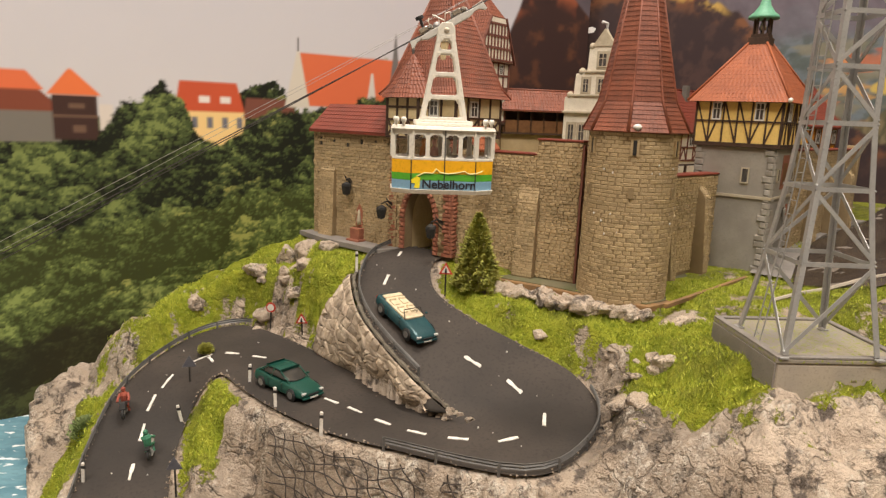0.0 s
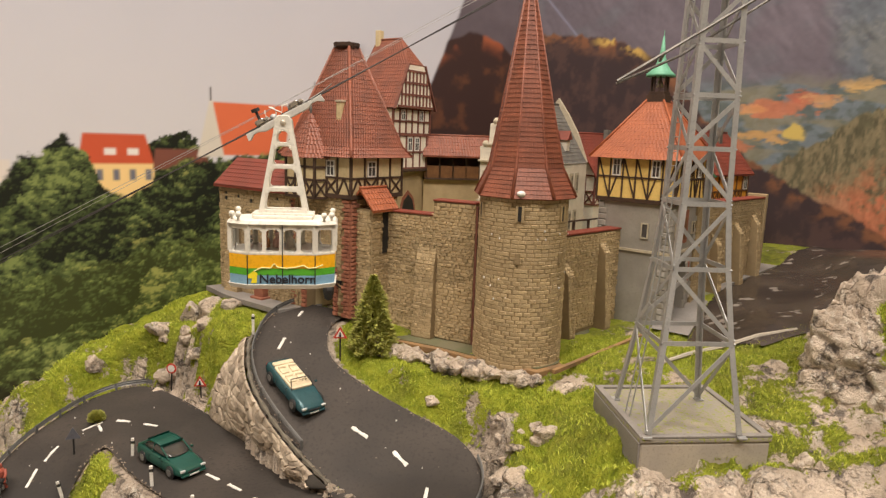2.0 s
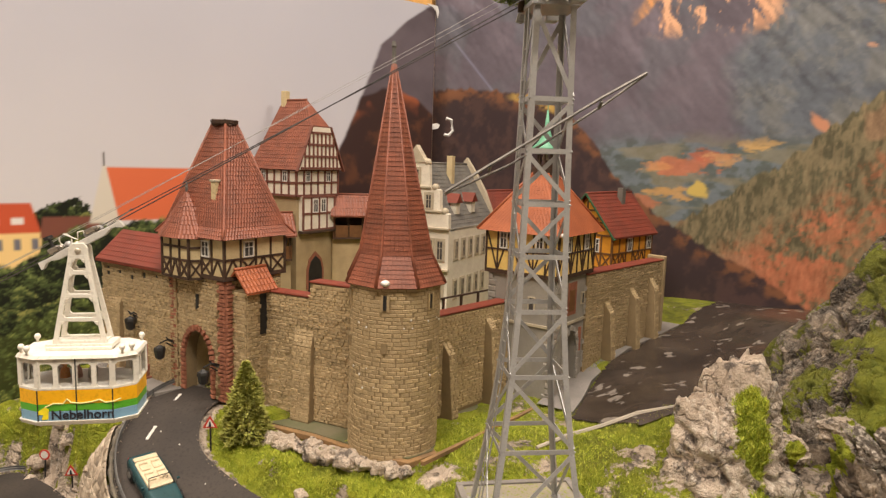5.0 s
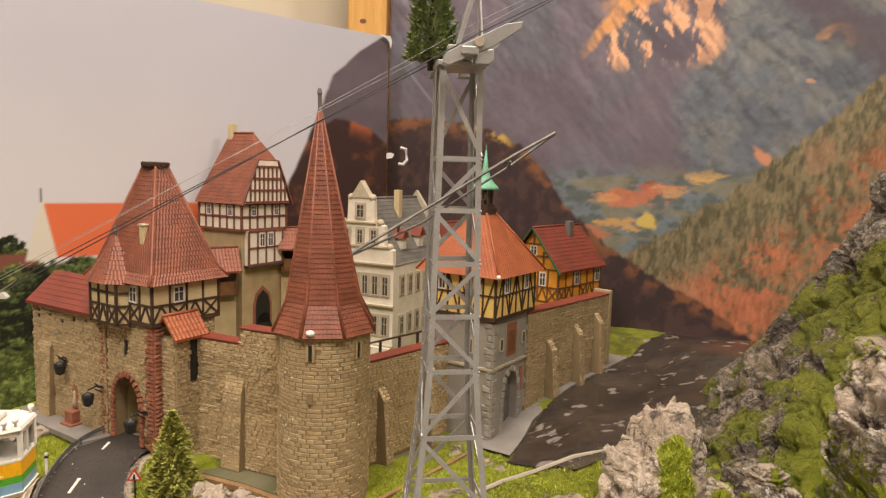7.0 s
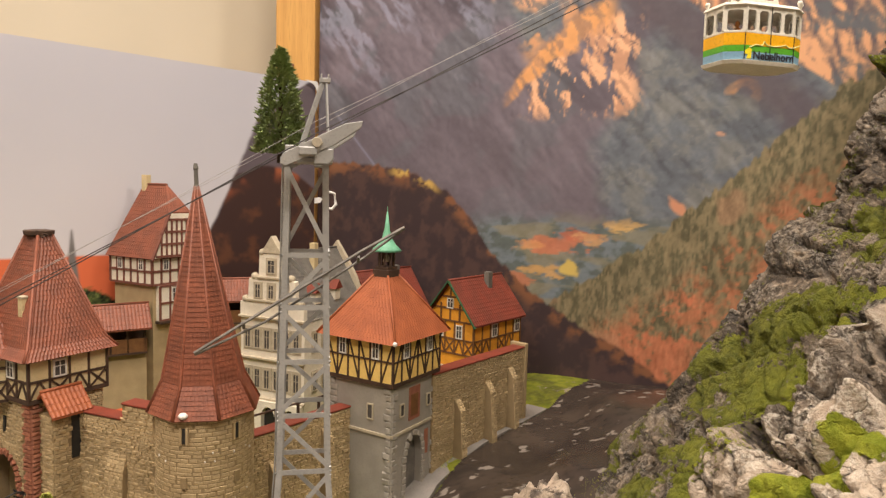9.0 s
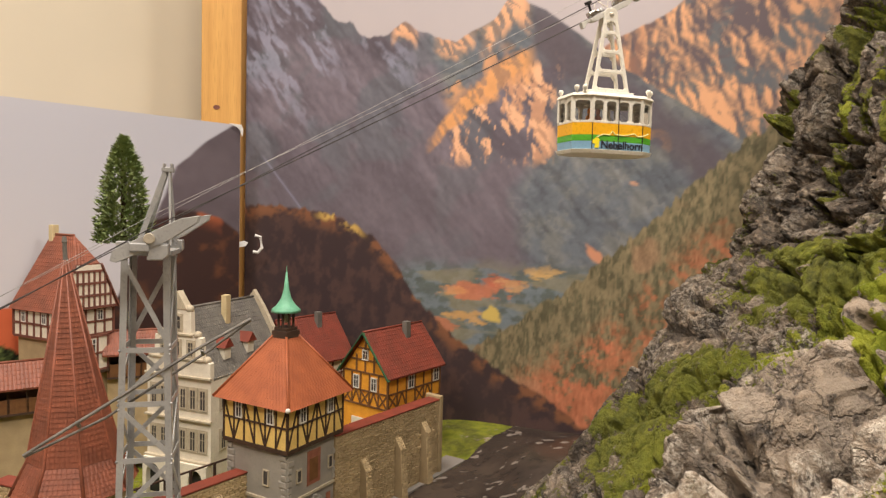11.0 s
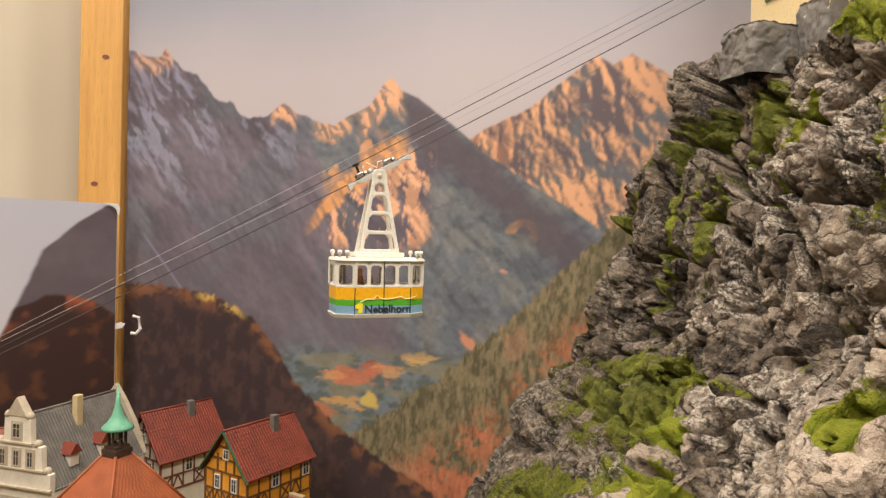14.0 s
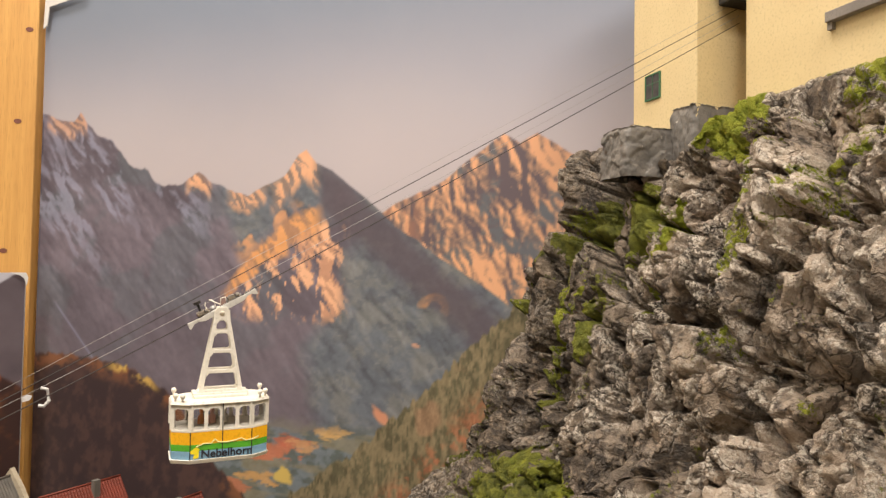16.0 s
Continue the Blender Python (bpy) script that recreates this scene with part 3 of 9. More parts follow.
    body = paint(body, srgb(206, 150, 118), step(0.5, 0.2, np.hypot(x - 59.0, (z - 19.6) * 1.6) + 0.6 * (tex2 - 0.5)) * 0.8)
    ridge = 38.8 - 1.02 * (x - 49.6)
    body = paint(body, srgb(96, 82, 84) * 1.0, step(4.2, 0.8, np.abs(z - ridge + 1.8) + 2.4 * (n1 - 0.5)) * step(49.3, 50.5, x) * 0.85)
    body = body * (0.90 + 0.2 * fbm(x, z, 0.6, 470, 3, 0.7))[..., None]
    col = paint(col, body, step(-0.15, 0.15, sky1 + 0.7 * jag * step(46, 40, x) + 0.3 * jag - z))
    # pale scree line
    col = paint(col, srgb(140, 136, 148), step(0.30, 0.05, np.abs(z - (22 - 1.35 * (x - 21.5)))) * step(20.5, 21.5, x) * step(28, 26, x) * 0.7)
    # valley haze and fields
    haze = paint(np.broadcast_to(srgb(116, 122, 118), (*x.shape, 3)).copy(), srgb(96, 102, 92), step(0.4, 0.6, tex2))
    haze = paint(haze, srgb(140, 130, 100), step(0.52, 0.64, fbm(x * 0.7, z * 2.0, 3.0, 73, 4)) * 0.7)

    def field(xc, zc, w, h, colour, seed, amount=0.95):
        e = np.hypot((x - xc) / w, (z - zc) / h) + 2.4 * (fbm(x * 0.8, z * 1.8, 1.3, seed, 4, 0.62) - 0.5)
        return paint(haze, srgb(*colour), step(1.05, 0.55, e) * amount * 0.8)

    haze = field(45.0, 7.4, 3.6, 1.3, (206, 112, 72), 71)
    haze = field(47.4, 8.6, 2.2, 0.6, (190, 96, 66), 76)
    haze = field(42.8, 7.2, 1.4, 0.9, (220, 148, 84), 72)
    haze = field(51.2, 9.7, 1.9, 0.9, (222, 172, 92), 74)
    haze = field(49.2, 8.2, 1.8, 0.6, (206, 152, 96), 75)
    haze = field(44.2, 4.3, 2.4, 0.8, (214, 160, 84), 77)
    haze = field(41.5, 3.0, 1.8, 0.8, (196, 110, 70), 78)
    haze = haze * (0.8 + 0.4 * fbm(x, z * 1.6, 0.9, 79, 4, 0.7))[..., None]
    col = paint(col, haze, step(-1.2, 1.2, 11.0 - 0.15 * np.abs(x - 47) + 3.0 * (n1 - 0.5) - z) * step(35, 39, x))
    col = paint(col, srgb(214, 140, 100), step(0.9, 0.4, np.hypot((x - 56.0 + 0.6 * (z - 12)) / 0.8, (z - 12.0) / 1.6) + 0.8 * (tex2 - 0.5)) * 0.9)
    col = paint(col, srgb(206, 176, 78), step(1.0, 0.6, np.hypot(x - 46.9, z - 4.7) + 1.0 * (tex2 - 0.5)))
    # wooded slope on the right
    wline = np.interp(x, [40, 45, 48.5, 53, 58, 62, 67.5, 74, 92], [-9, 0.2, 3.4, 7.0, 12.4, 17.2, 23.6, 29, 40])
    spike = 0.9 * vnoise(x / 0.35, z * 0 + 2, 81)
    wood = paint(np.broadcast_to(srgb(94, 88, 62), (*x.shape, 3)).copy(), srgb(136, 120, 86), step(0.3, 0.7, fbm(x * 2.8, z * 0.8, 0.8, 82, 3, 0.7)))
    wood = paint(wood, srgb(190, 108, 68), 0.75 * step(0.46, 0.64, fbm(x, z, 4.5, 83, 4) + 0.7 * (fbm(x * 1.6, z, 0.8, 86, 3, 0.7) - 0.5)) * step(3.0, 9.0, wline - z) * (0.35 + 0.65 * step(0.3, 0.6, tex2)))
    wood = paint(wood, srgb(208, 112, 70), 0.75 * step(0.4, 0.62, fbm(x, z, 3, 84, 4) + 0.6 * (fbm(x * 1.6, z, 0.7, 87, 3, 0.7) - 0.5)) * step(5, 9, wline - z) * step(61, 56, x))
    wood = paint(wood, srgb(176, 130, 96), step(0.55, 0.7, fbm(x, z, 3, 85, 3)) * step(66, 60, x) * 0.5)
    wood = wood * (0.58 + 0.84 * fbm(x * 2.8, z * 0.7, 0.8, 88, 4, 0.75))[..., None] * (0.85 + 0.3 * fbm(x, z, 5, 89, 2))[..., None]
    col = paint(col, wood, step(-0.2, 0.2, wline + spike - z))
    # dark wooded knoll on the left
    kline = np.interp(x, [18.6, 22, 26, 30, 34.1, 37, 39.2, 43, 47, 53, 58], [16.2, 16.4, 16.0, 15.2, 13.0, 9.4, 5.6, 1.8, -1.2, -4.8, -9])
    knoll = paint(np.broadcast_to(srgb(66, 50, 49), (*x.shape, 3)).copy(), srgb(84, 61, 56), step(0.4, 0.7, fbm(x * 1.5, z, 1.4, 91, 4, 0.6)))
    knoll = paint(knoll, srgb(132, 84, 54), step(2.6, 0.3, kline - z) * step(0.4, 0.65, fbm(x, z, 1.2, 92, 4)))
    knoll = paint(knoll, srgb(206, 166, 70), step(1.0, 0.3, kline - z) * step(27, 29, x) * step(34, 32, x) * step(0.35, 0.6, tex2))
    return x, z, paint(col, knoll, step(-0.25, 0.25, kline + 0.5 * spike - z))


px, pz, ink = paint_left()
board_left = tagged(sheet("backdrop_left", px, left_y(px), pz, PRINT, ink=press(ink, 0.08, (0.97, 1.0, 1.1))), "printed photo board of green trees, red-roofed town and pale sky", "backdrop", kind="structure")
part("board_back", Shape().prism([(-46, left_y(-46) + 0.1), (18.2, left_y(18.2) + 0.1), (18.2, left_y(18.2) + 0.55), (-46, left_y(-46) + 0.55)], -32, 26.38), BOARD, board_left, "white cut edge of the board")
px, pz, ink = paint_right()
board_right = tagged(sheet("backdrop_right", px, right_y(px), pz, PRINT, ink=press(ink, 0.16, (0.93, 1.0, 1.2))), "printed photo board of alpine peaks and autumn woods", "backdrop", kind="structure")
part("board_back", Shape().prism([(18.62, right_y(18.6) + 0.1), (90, right_y(90) + 0.1), (90, right_y(90) + 0.6), (18.62, right_y(18.6) + 0.6)], -22, 60.9), BOARD, board_right, "white edge of the board")

# ---- the hall ----
HALL = [(-230, -260), (300, -260), (300, -90), (17, 108), (-230, -52)]
CENTRE = Vector((20, -60))
for i, (a, b) in enumerate(zip(HALL, HALL[1:] + HALL[:1])):
    d = Vector((b[0] - a[0], b[1] - a[1])).normalized()
    out = Vector((d.y, -d.x))
    if out.dot(Vector(a) - CENTRE) < 0:
        out = -out
    a2, b2 = Vector(a) - d * 10, Vector(b) + d * 10
    part("wall_%s" % ("south", "east", "north_east", "north_west", "west")[i],
         Shape().prism([tuple(a2), tuple(b2), tuple(b2 + out * 10), tuple(a2 + out * 10)], -120, 170), HALL_WALL)["kind"] = "structure"
part("floor", Shape().box(-250, 320, -280, 130, -130, -120), HALL_DARK)["kind"] = "structure"
part("ceiling", Shape().box(-250, 320, -280, 130, 170, 180), HALL_WALL)["kind"] = "structure"
for lx, ly, lz in LAMPS:
    lm = thing("ceiling_light", lx, ly, lz, 0, "flat white ceiling light panel above the layout", "lamp", "hall lights")
    part("frame", Shape().box(-32, 32, -17, 17, 0, 170 - lz), BOARD, lm, bevel=0.4)
bench = part("layout_bench", Shape().prism([(-51, 14), (30, 14), (30, 8), (101, 8), (101, 33.2), (18.4, 92.8), (-51, 43.2)], -120, -37), material("bench_panel", (0.20, 0.15, 0.10), (0.16, 0.12, 0.08), 0.7, 0, 0.2, 4, 0.1, stretch=(1, 1, 0.2)), bevel=0.3)
tagged(bench, "plain brown panelled bench that carries the layout", "bench", kind="structure")
# the pine post between the boards
post = thing("wooden_post", 15.9, 94.5, -120, -10, "knotty pine post standing behind the backdrop boards", "post")
part("shaft", Shape().box(-2.6, 2.5, -2.0, 2.4, 0, 285), PINE, post, bevel=0.15)
for kx, kz in ((0.5, 165.0), (1.5, 176.5), (-0.6, 149.0)):
    part("knot", Shape().prism([(kx + 0.45 * math.cos(a * 0.7), kz + 0.3 * math.sin(a * 0.7)) for a in range(9)], -2.05, -1.9, "y"), TIMBER_RED, post, "dark brown knot")

# ---- roads ----
UPPER = [(-3.4, 52.2, 0.9, 49.4, -10.3), (-5.2, 49.4, -0.4, 47.2, -10.8), (-5.6, 45.5, 0, 44.4, -12.0), (-4.7, 42.3, 2.4, 42.2, -13.1),
         (-3.0, 39.7, 5.6, 40.4, -14.2), (-1.0, 37.6, 8.6, 39.0, -15.4), (0.6, 36.3, 9.8, 36.2, -16.5)]
TURN_ROAD = [(0.9, 35.7, 8.4, 32.5, -17.0), (0.7, 36.0, 4.8, 29.9, -17.3), (0.2, 37.0, -2.4, 32.5, -17.45), (-2.2, 40.0, -6.1, 34.3, -17.5),
             (-5.2, 43.2, -9.6, 37.1, -17.55), (-8.8, 46.9, -12.2, 39.8, -17.6), (-12.6, 50.7, -13.8, 41.8, -17.7)]
LOWER = [(-16.1, 53.0, -14.4, 42.4, -17.8), (-19.3, 51.4, -15.0, 42.6, -18.2), (-21.2, 46.6, -15.6, 42.4, -18.9), (-22.1, 43.0, -16.2, 41.8, -20.1),
         (-22.0, 39.6, -16.5, 40.4, -21.5), (-21.6, 37.0, -16.2, 38.0, -22.5), (-21.2, 35.0, -15.6, 35.8, -23.3), (-20.4, 30.0, -14.8, 30.8, -25.0)]


def glide(rows, n=8):
    """Catmull-Rom through the rows."""
    p = np.array([rows[0], *rows, rows[-1]], float)
    out = []
    for i in range(1, len(p) - 2):
        for k in range(n):
            t = k / n
            out.append(0.5 * (2 * p[i] + (p[i + 1] - p[i - 1]) * t + (2 * p[i - 1] - 5 * p[i] + 4 * p[i + 1] - p[i + 2]) * t * t + (3 * p[i] - p[i - 1] - 3 * p[i + 1] + p[i + 2]) * t ** 3))
    return np.array(out + [p[-2]])


SECTIONS = glide(UPPER + TURN_ROAD + LOWER, 10)
mid = (SECTIONS[:, 0:2] + SECTIONS[:, 2:4]) / 2
u = np.linspace(0, 1, 13)[None, :]
RX = SECTIONS[:, 0:1] * (1 - u) + SECTIONS[:, 2:3] * u
RY = SECTIONS[:, 1:2] * (1 - u) + SECTIONS[:, 3:4] * u
RZ = np.repeat(SECTIONS[:, 4:5], 13, 1) + 0.06 * (1 - (2 * u - 1) ** 2)
road = tagged(sheet("road", RX, RY, RZ, ASPHALT), "winding dark asphalt model road with hairpin bends", "road", kind="structure")
samples = np.stack([RX, RY, np.repeat(SECTIONS[:, 4:5], 13, 1)], -1).reshape(-1, 3)

# ---- ground sheet ----
SPOTS_CASTLE = [(-11, 58, -10.4), (-9.5, 54, -10.5), (-4, 54, -10.3), (4, 49, -10.8), (10, 44, -11.3), (13, 41.5, -11.6), (17, 44, -10.9), (25, 50, -10.9), (26, 62, -10.4), (8, 62, -10.4), (-2, 70, -10.4), (-7, 52, -11.0)]
SPOTS_MAST = [(15.2, 29.2, -11.9), (19, 28.8, -12.0), (22.6, 29.2, -11.8), (16, 33, -11.6), (23, 33, -11.4), (15, 38, -11.4), (27, 40, -10.5), (21, 41, -10.9), (30, 37, -10.0), (34, 45, -9.2), (40, 60, -8.8), (48, 70, -7.6), (42, 48, -7.5), (33, 55, -9.2), (50, 60, -6.5)]
SPOTS_SLOPE = [(5, 44.5, -11.9), (8, 41, -13.0), (11, 38, -13.4), (12, 34, -15.5), (13.5, 30, -16.5), (18, 27.5, -15.5), (24, 27, -13), (30, 28, -10), (12, 26, -22), (20, 22, -21), (30, 20, -17), (6, 25, -29), (0, 26, -30)]
SPOTS_LEFT = [(-12, 53.5, -13.2), (-17, 55, -13.4), (-20.5, 52.5, -15.5), (-23, 50, -17), (-14, 57.5, -12.2), (-20, 57, -16.5), (-25, 46.5, -22), (-29, 54, -24), (-38, 51, -26.5), (-28, 44, -26), (-27, 37, -28), (-36, 40, -29)]
SPOTS_FRONT = [(-12.6, 39.2, -18.6), (-13.8, 36.5, -21), (-12, 33.5, -23.5), (-9, 31, -26), (-4, 29, -27), (-14, 29, -26), (-20, 24, -30), (-30, 26, -32), (-10, 20, -34), (10, 16, -30), (30, 12, -22), (-7, 48, -12.6)]
SPOTS_PLINTH = [(15.6, 29.2, -11.95), (15.0, 31.5, -11.9), (14.8, 34, -11.8), (13.2, 33, -13.6), (17.4, 28.9, -11.9), (19.4, 28.8, -11.85), (21.4, 28.8, -11.8), (23.2, 29.2, -11.7), (14.4, 29.6, -12.9), (18, 26.8, -14.0)]
SPOTS = np.array(SPOTS_PLINTH + SPOTS_CASTLE + SPOTS_MAST + SPOTS_SLOPE + SPOTS_LEFT + SPOTS_FRONT, float)


def terrain(x, y):
    w = [1.0 / ((x - sx) ** 2 + (y - sy) ** 2 + 1.6) ** 1.8 for sx, sy, _ in SPOTS]
    base = sum(k * s[2] for k, s in zip(w, SPOTS)) / sum(w)
    flat = np.clip(sum(k for k, s in zip(w, SPOTS) if s[2] > -11.3 and s[1] > 40) / sum(w), 0, 1)
    rough = 0.9 * (ridged(x, y, 5.5, 101, 3) - 0.55) + 0.55 * blocky(x, y * 1.2, 2.6, 107) + 0.28 * blocky(x, y, 0.95, 109) + 0.35 * (fbm(x, y, 1.2, 103, 3) - 0.5)
    rough = rough + 0.7 * (0.5 - ridged(x, y, 2.0, 113, 3))
    rough = rough * (1 + 1.0 * step(34, 29, y))
    base = base + rough * (1 - 0.94 * step(0.3, 0.7, flat)) * (0.55 + 0.45 * step(-14, -18, base))
    # distance to the road, and the road's height there
    d = np.full(x.shape, 1e9)
    zr = np.zeros(x.shape)
    for sx, sy, sz in samples[::2]:
        q = (x - sx) ** 2 + (y - sy) ** 2
        near = q < d
        d[near], zr[near] = q[near], sz
    d = np.sqrt(d)
    k = step(0.45, 1.9, d + 0.35 * (fbm(x, y, 1.2, 105, 3) - 0.5))
    return (zr - 0.22) * (1 - k) + base * k, d, flat


GS = 0.2
gx, gy = np.meshgrid(np.arange(-50, 62, GS), np.arange(14, 96, GS))
gz, road_d, flat = terrain(gx, gy)
# the river bed on the far left
bank = np.interp(gy, [24, 35, 41.6, 47, 54], [-24.0, -25.0, -27.4, -30.5, -34.5])
gz = np.where(gx < bank - 0.3, np.minimum(gz, -28.2), gz + (np.maximum(gz, -26.6) - gz) * step(0.0, 1.0, gx - bank) * step(-24.5, -26, gz))
sy_, sx_ = np.gradient(gz, GS)
steep = np.hypot(sx_, sy_)
bite = 0.5 * (fbm(gx, gz * 1.3 + gy, 1.5, 111, 3) - 0.5) * step(0.8, 1.8, steep)
cut = [(-5.3, 49.6), (-5.7, 45.5), (-4.8, 42.3), (-3.1, 39.7), (-1.1, 37.7), (0.0, 36.9), (-0.9, 37.9), (-2.9, 40.5), (-5.3, 43.0), (-7.7, 45.4), (-9.0, 47.4), (-9.6, 49.6)]
hole = np.zeros(gx.shape, bool)
for (x0, y0), (x1, y1) in zip(cut, cut[1:] + cut[:1]):
    hole ^= ((y0 > gy) != (y1 > gy)) & (gx < (x1 - x0) * (gy - y0) / (y1 - y0 + 1e-9) + x0)
gz = np.where(hole & (gy < 49), np.minimum(gz, -18.0), gz)
keep = (gy < left_y(gx) + 0.4) & (gy < right_y(gx) + 0.4)
def along(x, y, ax, ay, bx, by, r):
    """1 near the line a-b, fading out at r."""
    t = np.clip(((x - ax) * (bx - ax) + (y - ay) * (by - ay)) / ((bx - ax) ** 2 + (by - ay) ** 2), 0, 1)
    return step(r, r * 0.5, np.hypot(x - ax - t * (bx - ax), y - ay - t * (by - ay)))


grass = 0.64 - 0.26 * step(1.0, 2.2, steep) + 1.1 * (fbm(gx, gy, 3.5, 121, 4) - 0.5) + 1.1 * (fbm(gx, gy, 1.3, 123, 4, 0.65) - 0.5) - 0.55 * step(0.9, 0.2, road_d) - 0.8 * step(-20.5, -24, gz)
grass = grass + 0.45 * along(gx, gy, -20, 52.5, -10, 54.5, 5.0) + 0.30 * along(gx, gy, 4, 44, 14, 35, 4.5) + 0.8 * along(gx, gy, -15.0, 40.5, -13.4, 31, 2.3) + 1.25 * along(gx, gy, -25.0, 45, -23.2, 33, 2.6)
grass = grass - 0.7 * along(gx, gy, 12, 27, 30, 24, 5.0) - 0.9 * along(gx, gy, -11, 34.5, 8, 26.5, 5.0) - 0.55 * along(gx, gy, 10.8, 38, 10.0, 30, 1.6) + 0.25 * step(37, 45, gy) * step(10, 16, gx)
grass = grass - 0.55 * along(gx, gy, -12.5, 52.6, -8.4, 50.6, 1.6)
grass = grass + 0.45 * step(-16.2, -15.0, gz) * step(-6, -8, gx) + 0.4 * along(gx, gy, 13.6, 36, 14.2, 28.5, 3.0)
tone = 0.76 + 1.2 * (fbm(gx, gy + gz, 4, 131, 5, 0.62) - 0.5) + 0.2 * step(31, 27, gy) - 0.5 * np.exp(-((gx - 10.5) / 2) ** 2 - ((gy - 33) / 5) ** 2)
# pale dry-brush highlights are coloured in where the ground stands proud
ground = tagged(sheet("ground", gx + bite, gy + bite, gz, GROUND, keep, {"grass": grass, "tone": tone, "dull": 0.3 * step(20, 26, gx) + 0.5 * step(0.45, 0.68, fbm(gx, gy, 2.2, 127, 4, 0.6)), "edge_highlight": step(0.03, 0.16, relief(gz, 4)) * step(0.35, 0.7, fbm(gx, gy, 2.2, 141, 3))}),
                "modelled ground of bright flock grass and painted plaster rock", "ground", kind="structure")

# ---- the rock mountain that carries the upper station ----
def mountain():
    prof = np.array([(33, -13), (37, -9), (41, -5.5), (46, -1.0), (50.4, 5.0), (53.8, 8.5), (56.8, 11.0), (58.6, 14.0), (60.2, 19.0), (62.2, 25.0), (64.6, 31.5), (66, 36.8), (68, 38.4), (74, 38.9), (88, 39.6)])
    seg = np.hypot(*np.diff(prof, axis=0).T)
    arc = np.concatenate([[0], np.cumsum(seg)])
    s = np.concatenate([np.arange(0, 68, 0.1), np.arange(68, arc[-1], 0.3)])
    px_, pz_ = np.interp(s, arc, prof[:, 0]), np.interp(s, arc, prof[:, 1])
    for _ in range(16):
        px_[1:-1] = (px_[:-2] + 2 * px_[1:-1] + px_[2:]) / 4
        pz_[1:-1] = (pz_[:-2] + 2 * pz_[1:-1] + pz_[2:]) / 4
    nx, nz = -np.gradient(pz_, s), np.gradient(px_, s)
    ln = np.hypot(nx, nz)
    nx, nz = nx / ln, nz / ln
    yy = np.concatenate([np.arange(8, 17, 0.2), np.arange(17, 43, 0.1), np.arange(43, 66, 0.22)])
    S, Y = np.meshgrid(s, yy)
    PX, PZ = np.broadcast_to(px_, S.shape).copy(), np.broadcast_to(pz_, S.shape).copy()
    NX, NZ = np.broadcast_to(nx, S.shape), np.broadcast_to(nz, S.shape)
    # the foot swings back with distance, the front bulges towards the aisle
    PX = PX + 1.15 * np.maximum(0, Y - 48.0) + 1.3 * step(26, 33, PZ) * np.maximum(0, Y - 45.0) + 0.6 * step(36, 20, PZ) - 2.0 * step(30, 20, Y) * step(40, 20, PZ) + 2.5 * (fbm(Y, PZ, 11, 201, 2) - 0.5)
    # a bold outcrop in front of the gully, with a ledge on top
    rib = step(31.2, 28.4, Y + 1.6 * (fbm(S, Y, 3.0, 291, 3) - 0.5)) * step(19, 15, PZ)
    PX = PX + (np.interp(PZ, [-13, -8, -5.2, -2.5, 0, 1.8, 4, 6.5, 8.9, 9.4, 11.2, 13.5, 19], [30.5, 32.0, 33.2, 34.9, 36.0, 37.1, 39.0, 42.4, 46.4, 50.2, 51.6, 54.0, 60.2]) - PX) * rib
    PX = PX + 0.9 * step(20, 30, PZ)
    # a flat shelf for the station's footing
    shelf = step(30.4, 31.4, Y) * step(40.5, 39.0, Y)
    PZ = PZ + (np.minimum(PZ, 34.9) - PZ) * shelf
    PX = PX - 1.5 * step(27, 34, PZ) * shelf
    top = step(37.0, 38.6, PZ)
    slab = Y + 0.45 * S
    # broken outcrops: big blocks split by clefts, with worn, twisted smaller lumps on them
    tw_y, tw_s = 1.8 * (fbm(Y, S, 2.6, 251, 4, 0.6) - 0.5), 1.8 * (fbm(Y, S, 2.6, 255, 4, 0.6) - 0.5)
    wy, ws = Y - 0.12 * S + tw_y, S * 0.62 + tw_s
    big = 2.4 * (ridged(Y + 0.3 * PZ, S * 0.6, 9.0, 203, 3) - 0.6) + 2.6 * blocky(Y - 0.2 * S, S * 0.6, 6.0, 205)
    cleft = 2.0 * step(0.12, 0.0, cells(wy, ws * 0.8, 4.0, 253)[3]) + 1.05 * step(0.14, 0.0, cells(wy * 1.15, ws * 0.8, 1.9, 257)[3])
    lumps = 0.7 * blocky(wy, ws, 2.8, 207) + 1.5 * (0.5 - ridged(wy, ws, 3.2, 209, 2)) + 0.9 * (0.5 - ridged(wy + tw_s, ws + tw_y, 1.25, 213, 2)) + 0.5 * (0.5 - ridged(wy + 0.5 * tw_s, ws, 0.55, 259, 2)) + 0.10 * (fbm(Y, S, 0.3, 211, 2) - 0.5)
    calm = step(0.46, 0.58, fbm(Y, S, 4.5, 261, 3))
    crag = big - cleft + lumps * (1.0 - 0.35 * calm)
    amp = (0.35 + 0.65 * np.maximum(step(6, 16, PZ), rib)) * (1 - 0.85 * top)
    X, Z = PX + NX * crag * amp, PZ + NZ * crag * amp
    YY = Y + amp * (0.6 * (fbm(Y, S, 1.3, 271, 3) - 0.5) + 0.3 * blocky(wy, ws, 1.4, 273)) * step(0.0, 2.0, Y - 8)
    X = X + amp * 0.3 * (fbm(Y, S, 0.7, 275, 3, 0.65) - 0.5)
    keep_m = YY < right_y(X) + 0.2
    flatness = np.clip(NZ, 0, 1)
    moss = fbm(Y + 0.5 * S, S, 5, 221, 4)
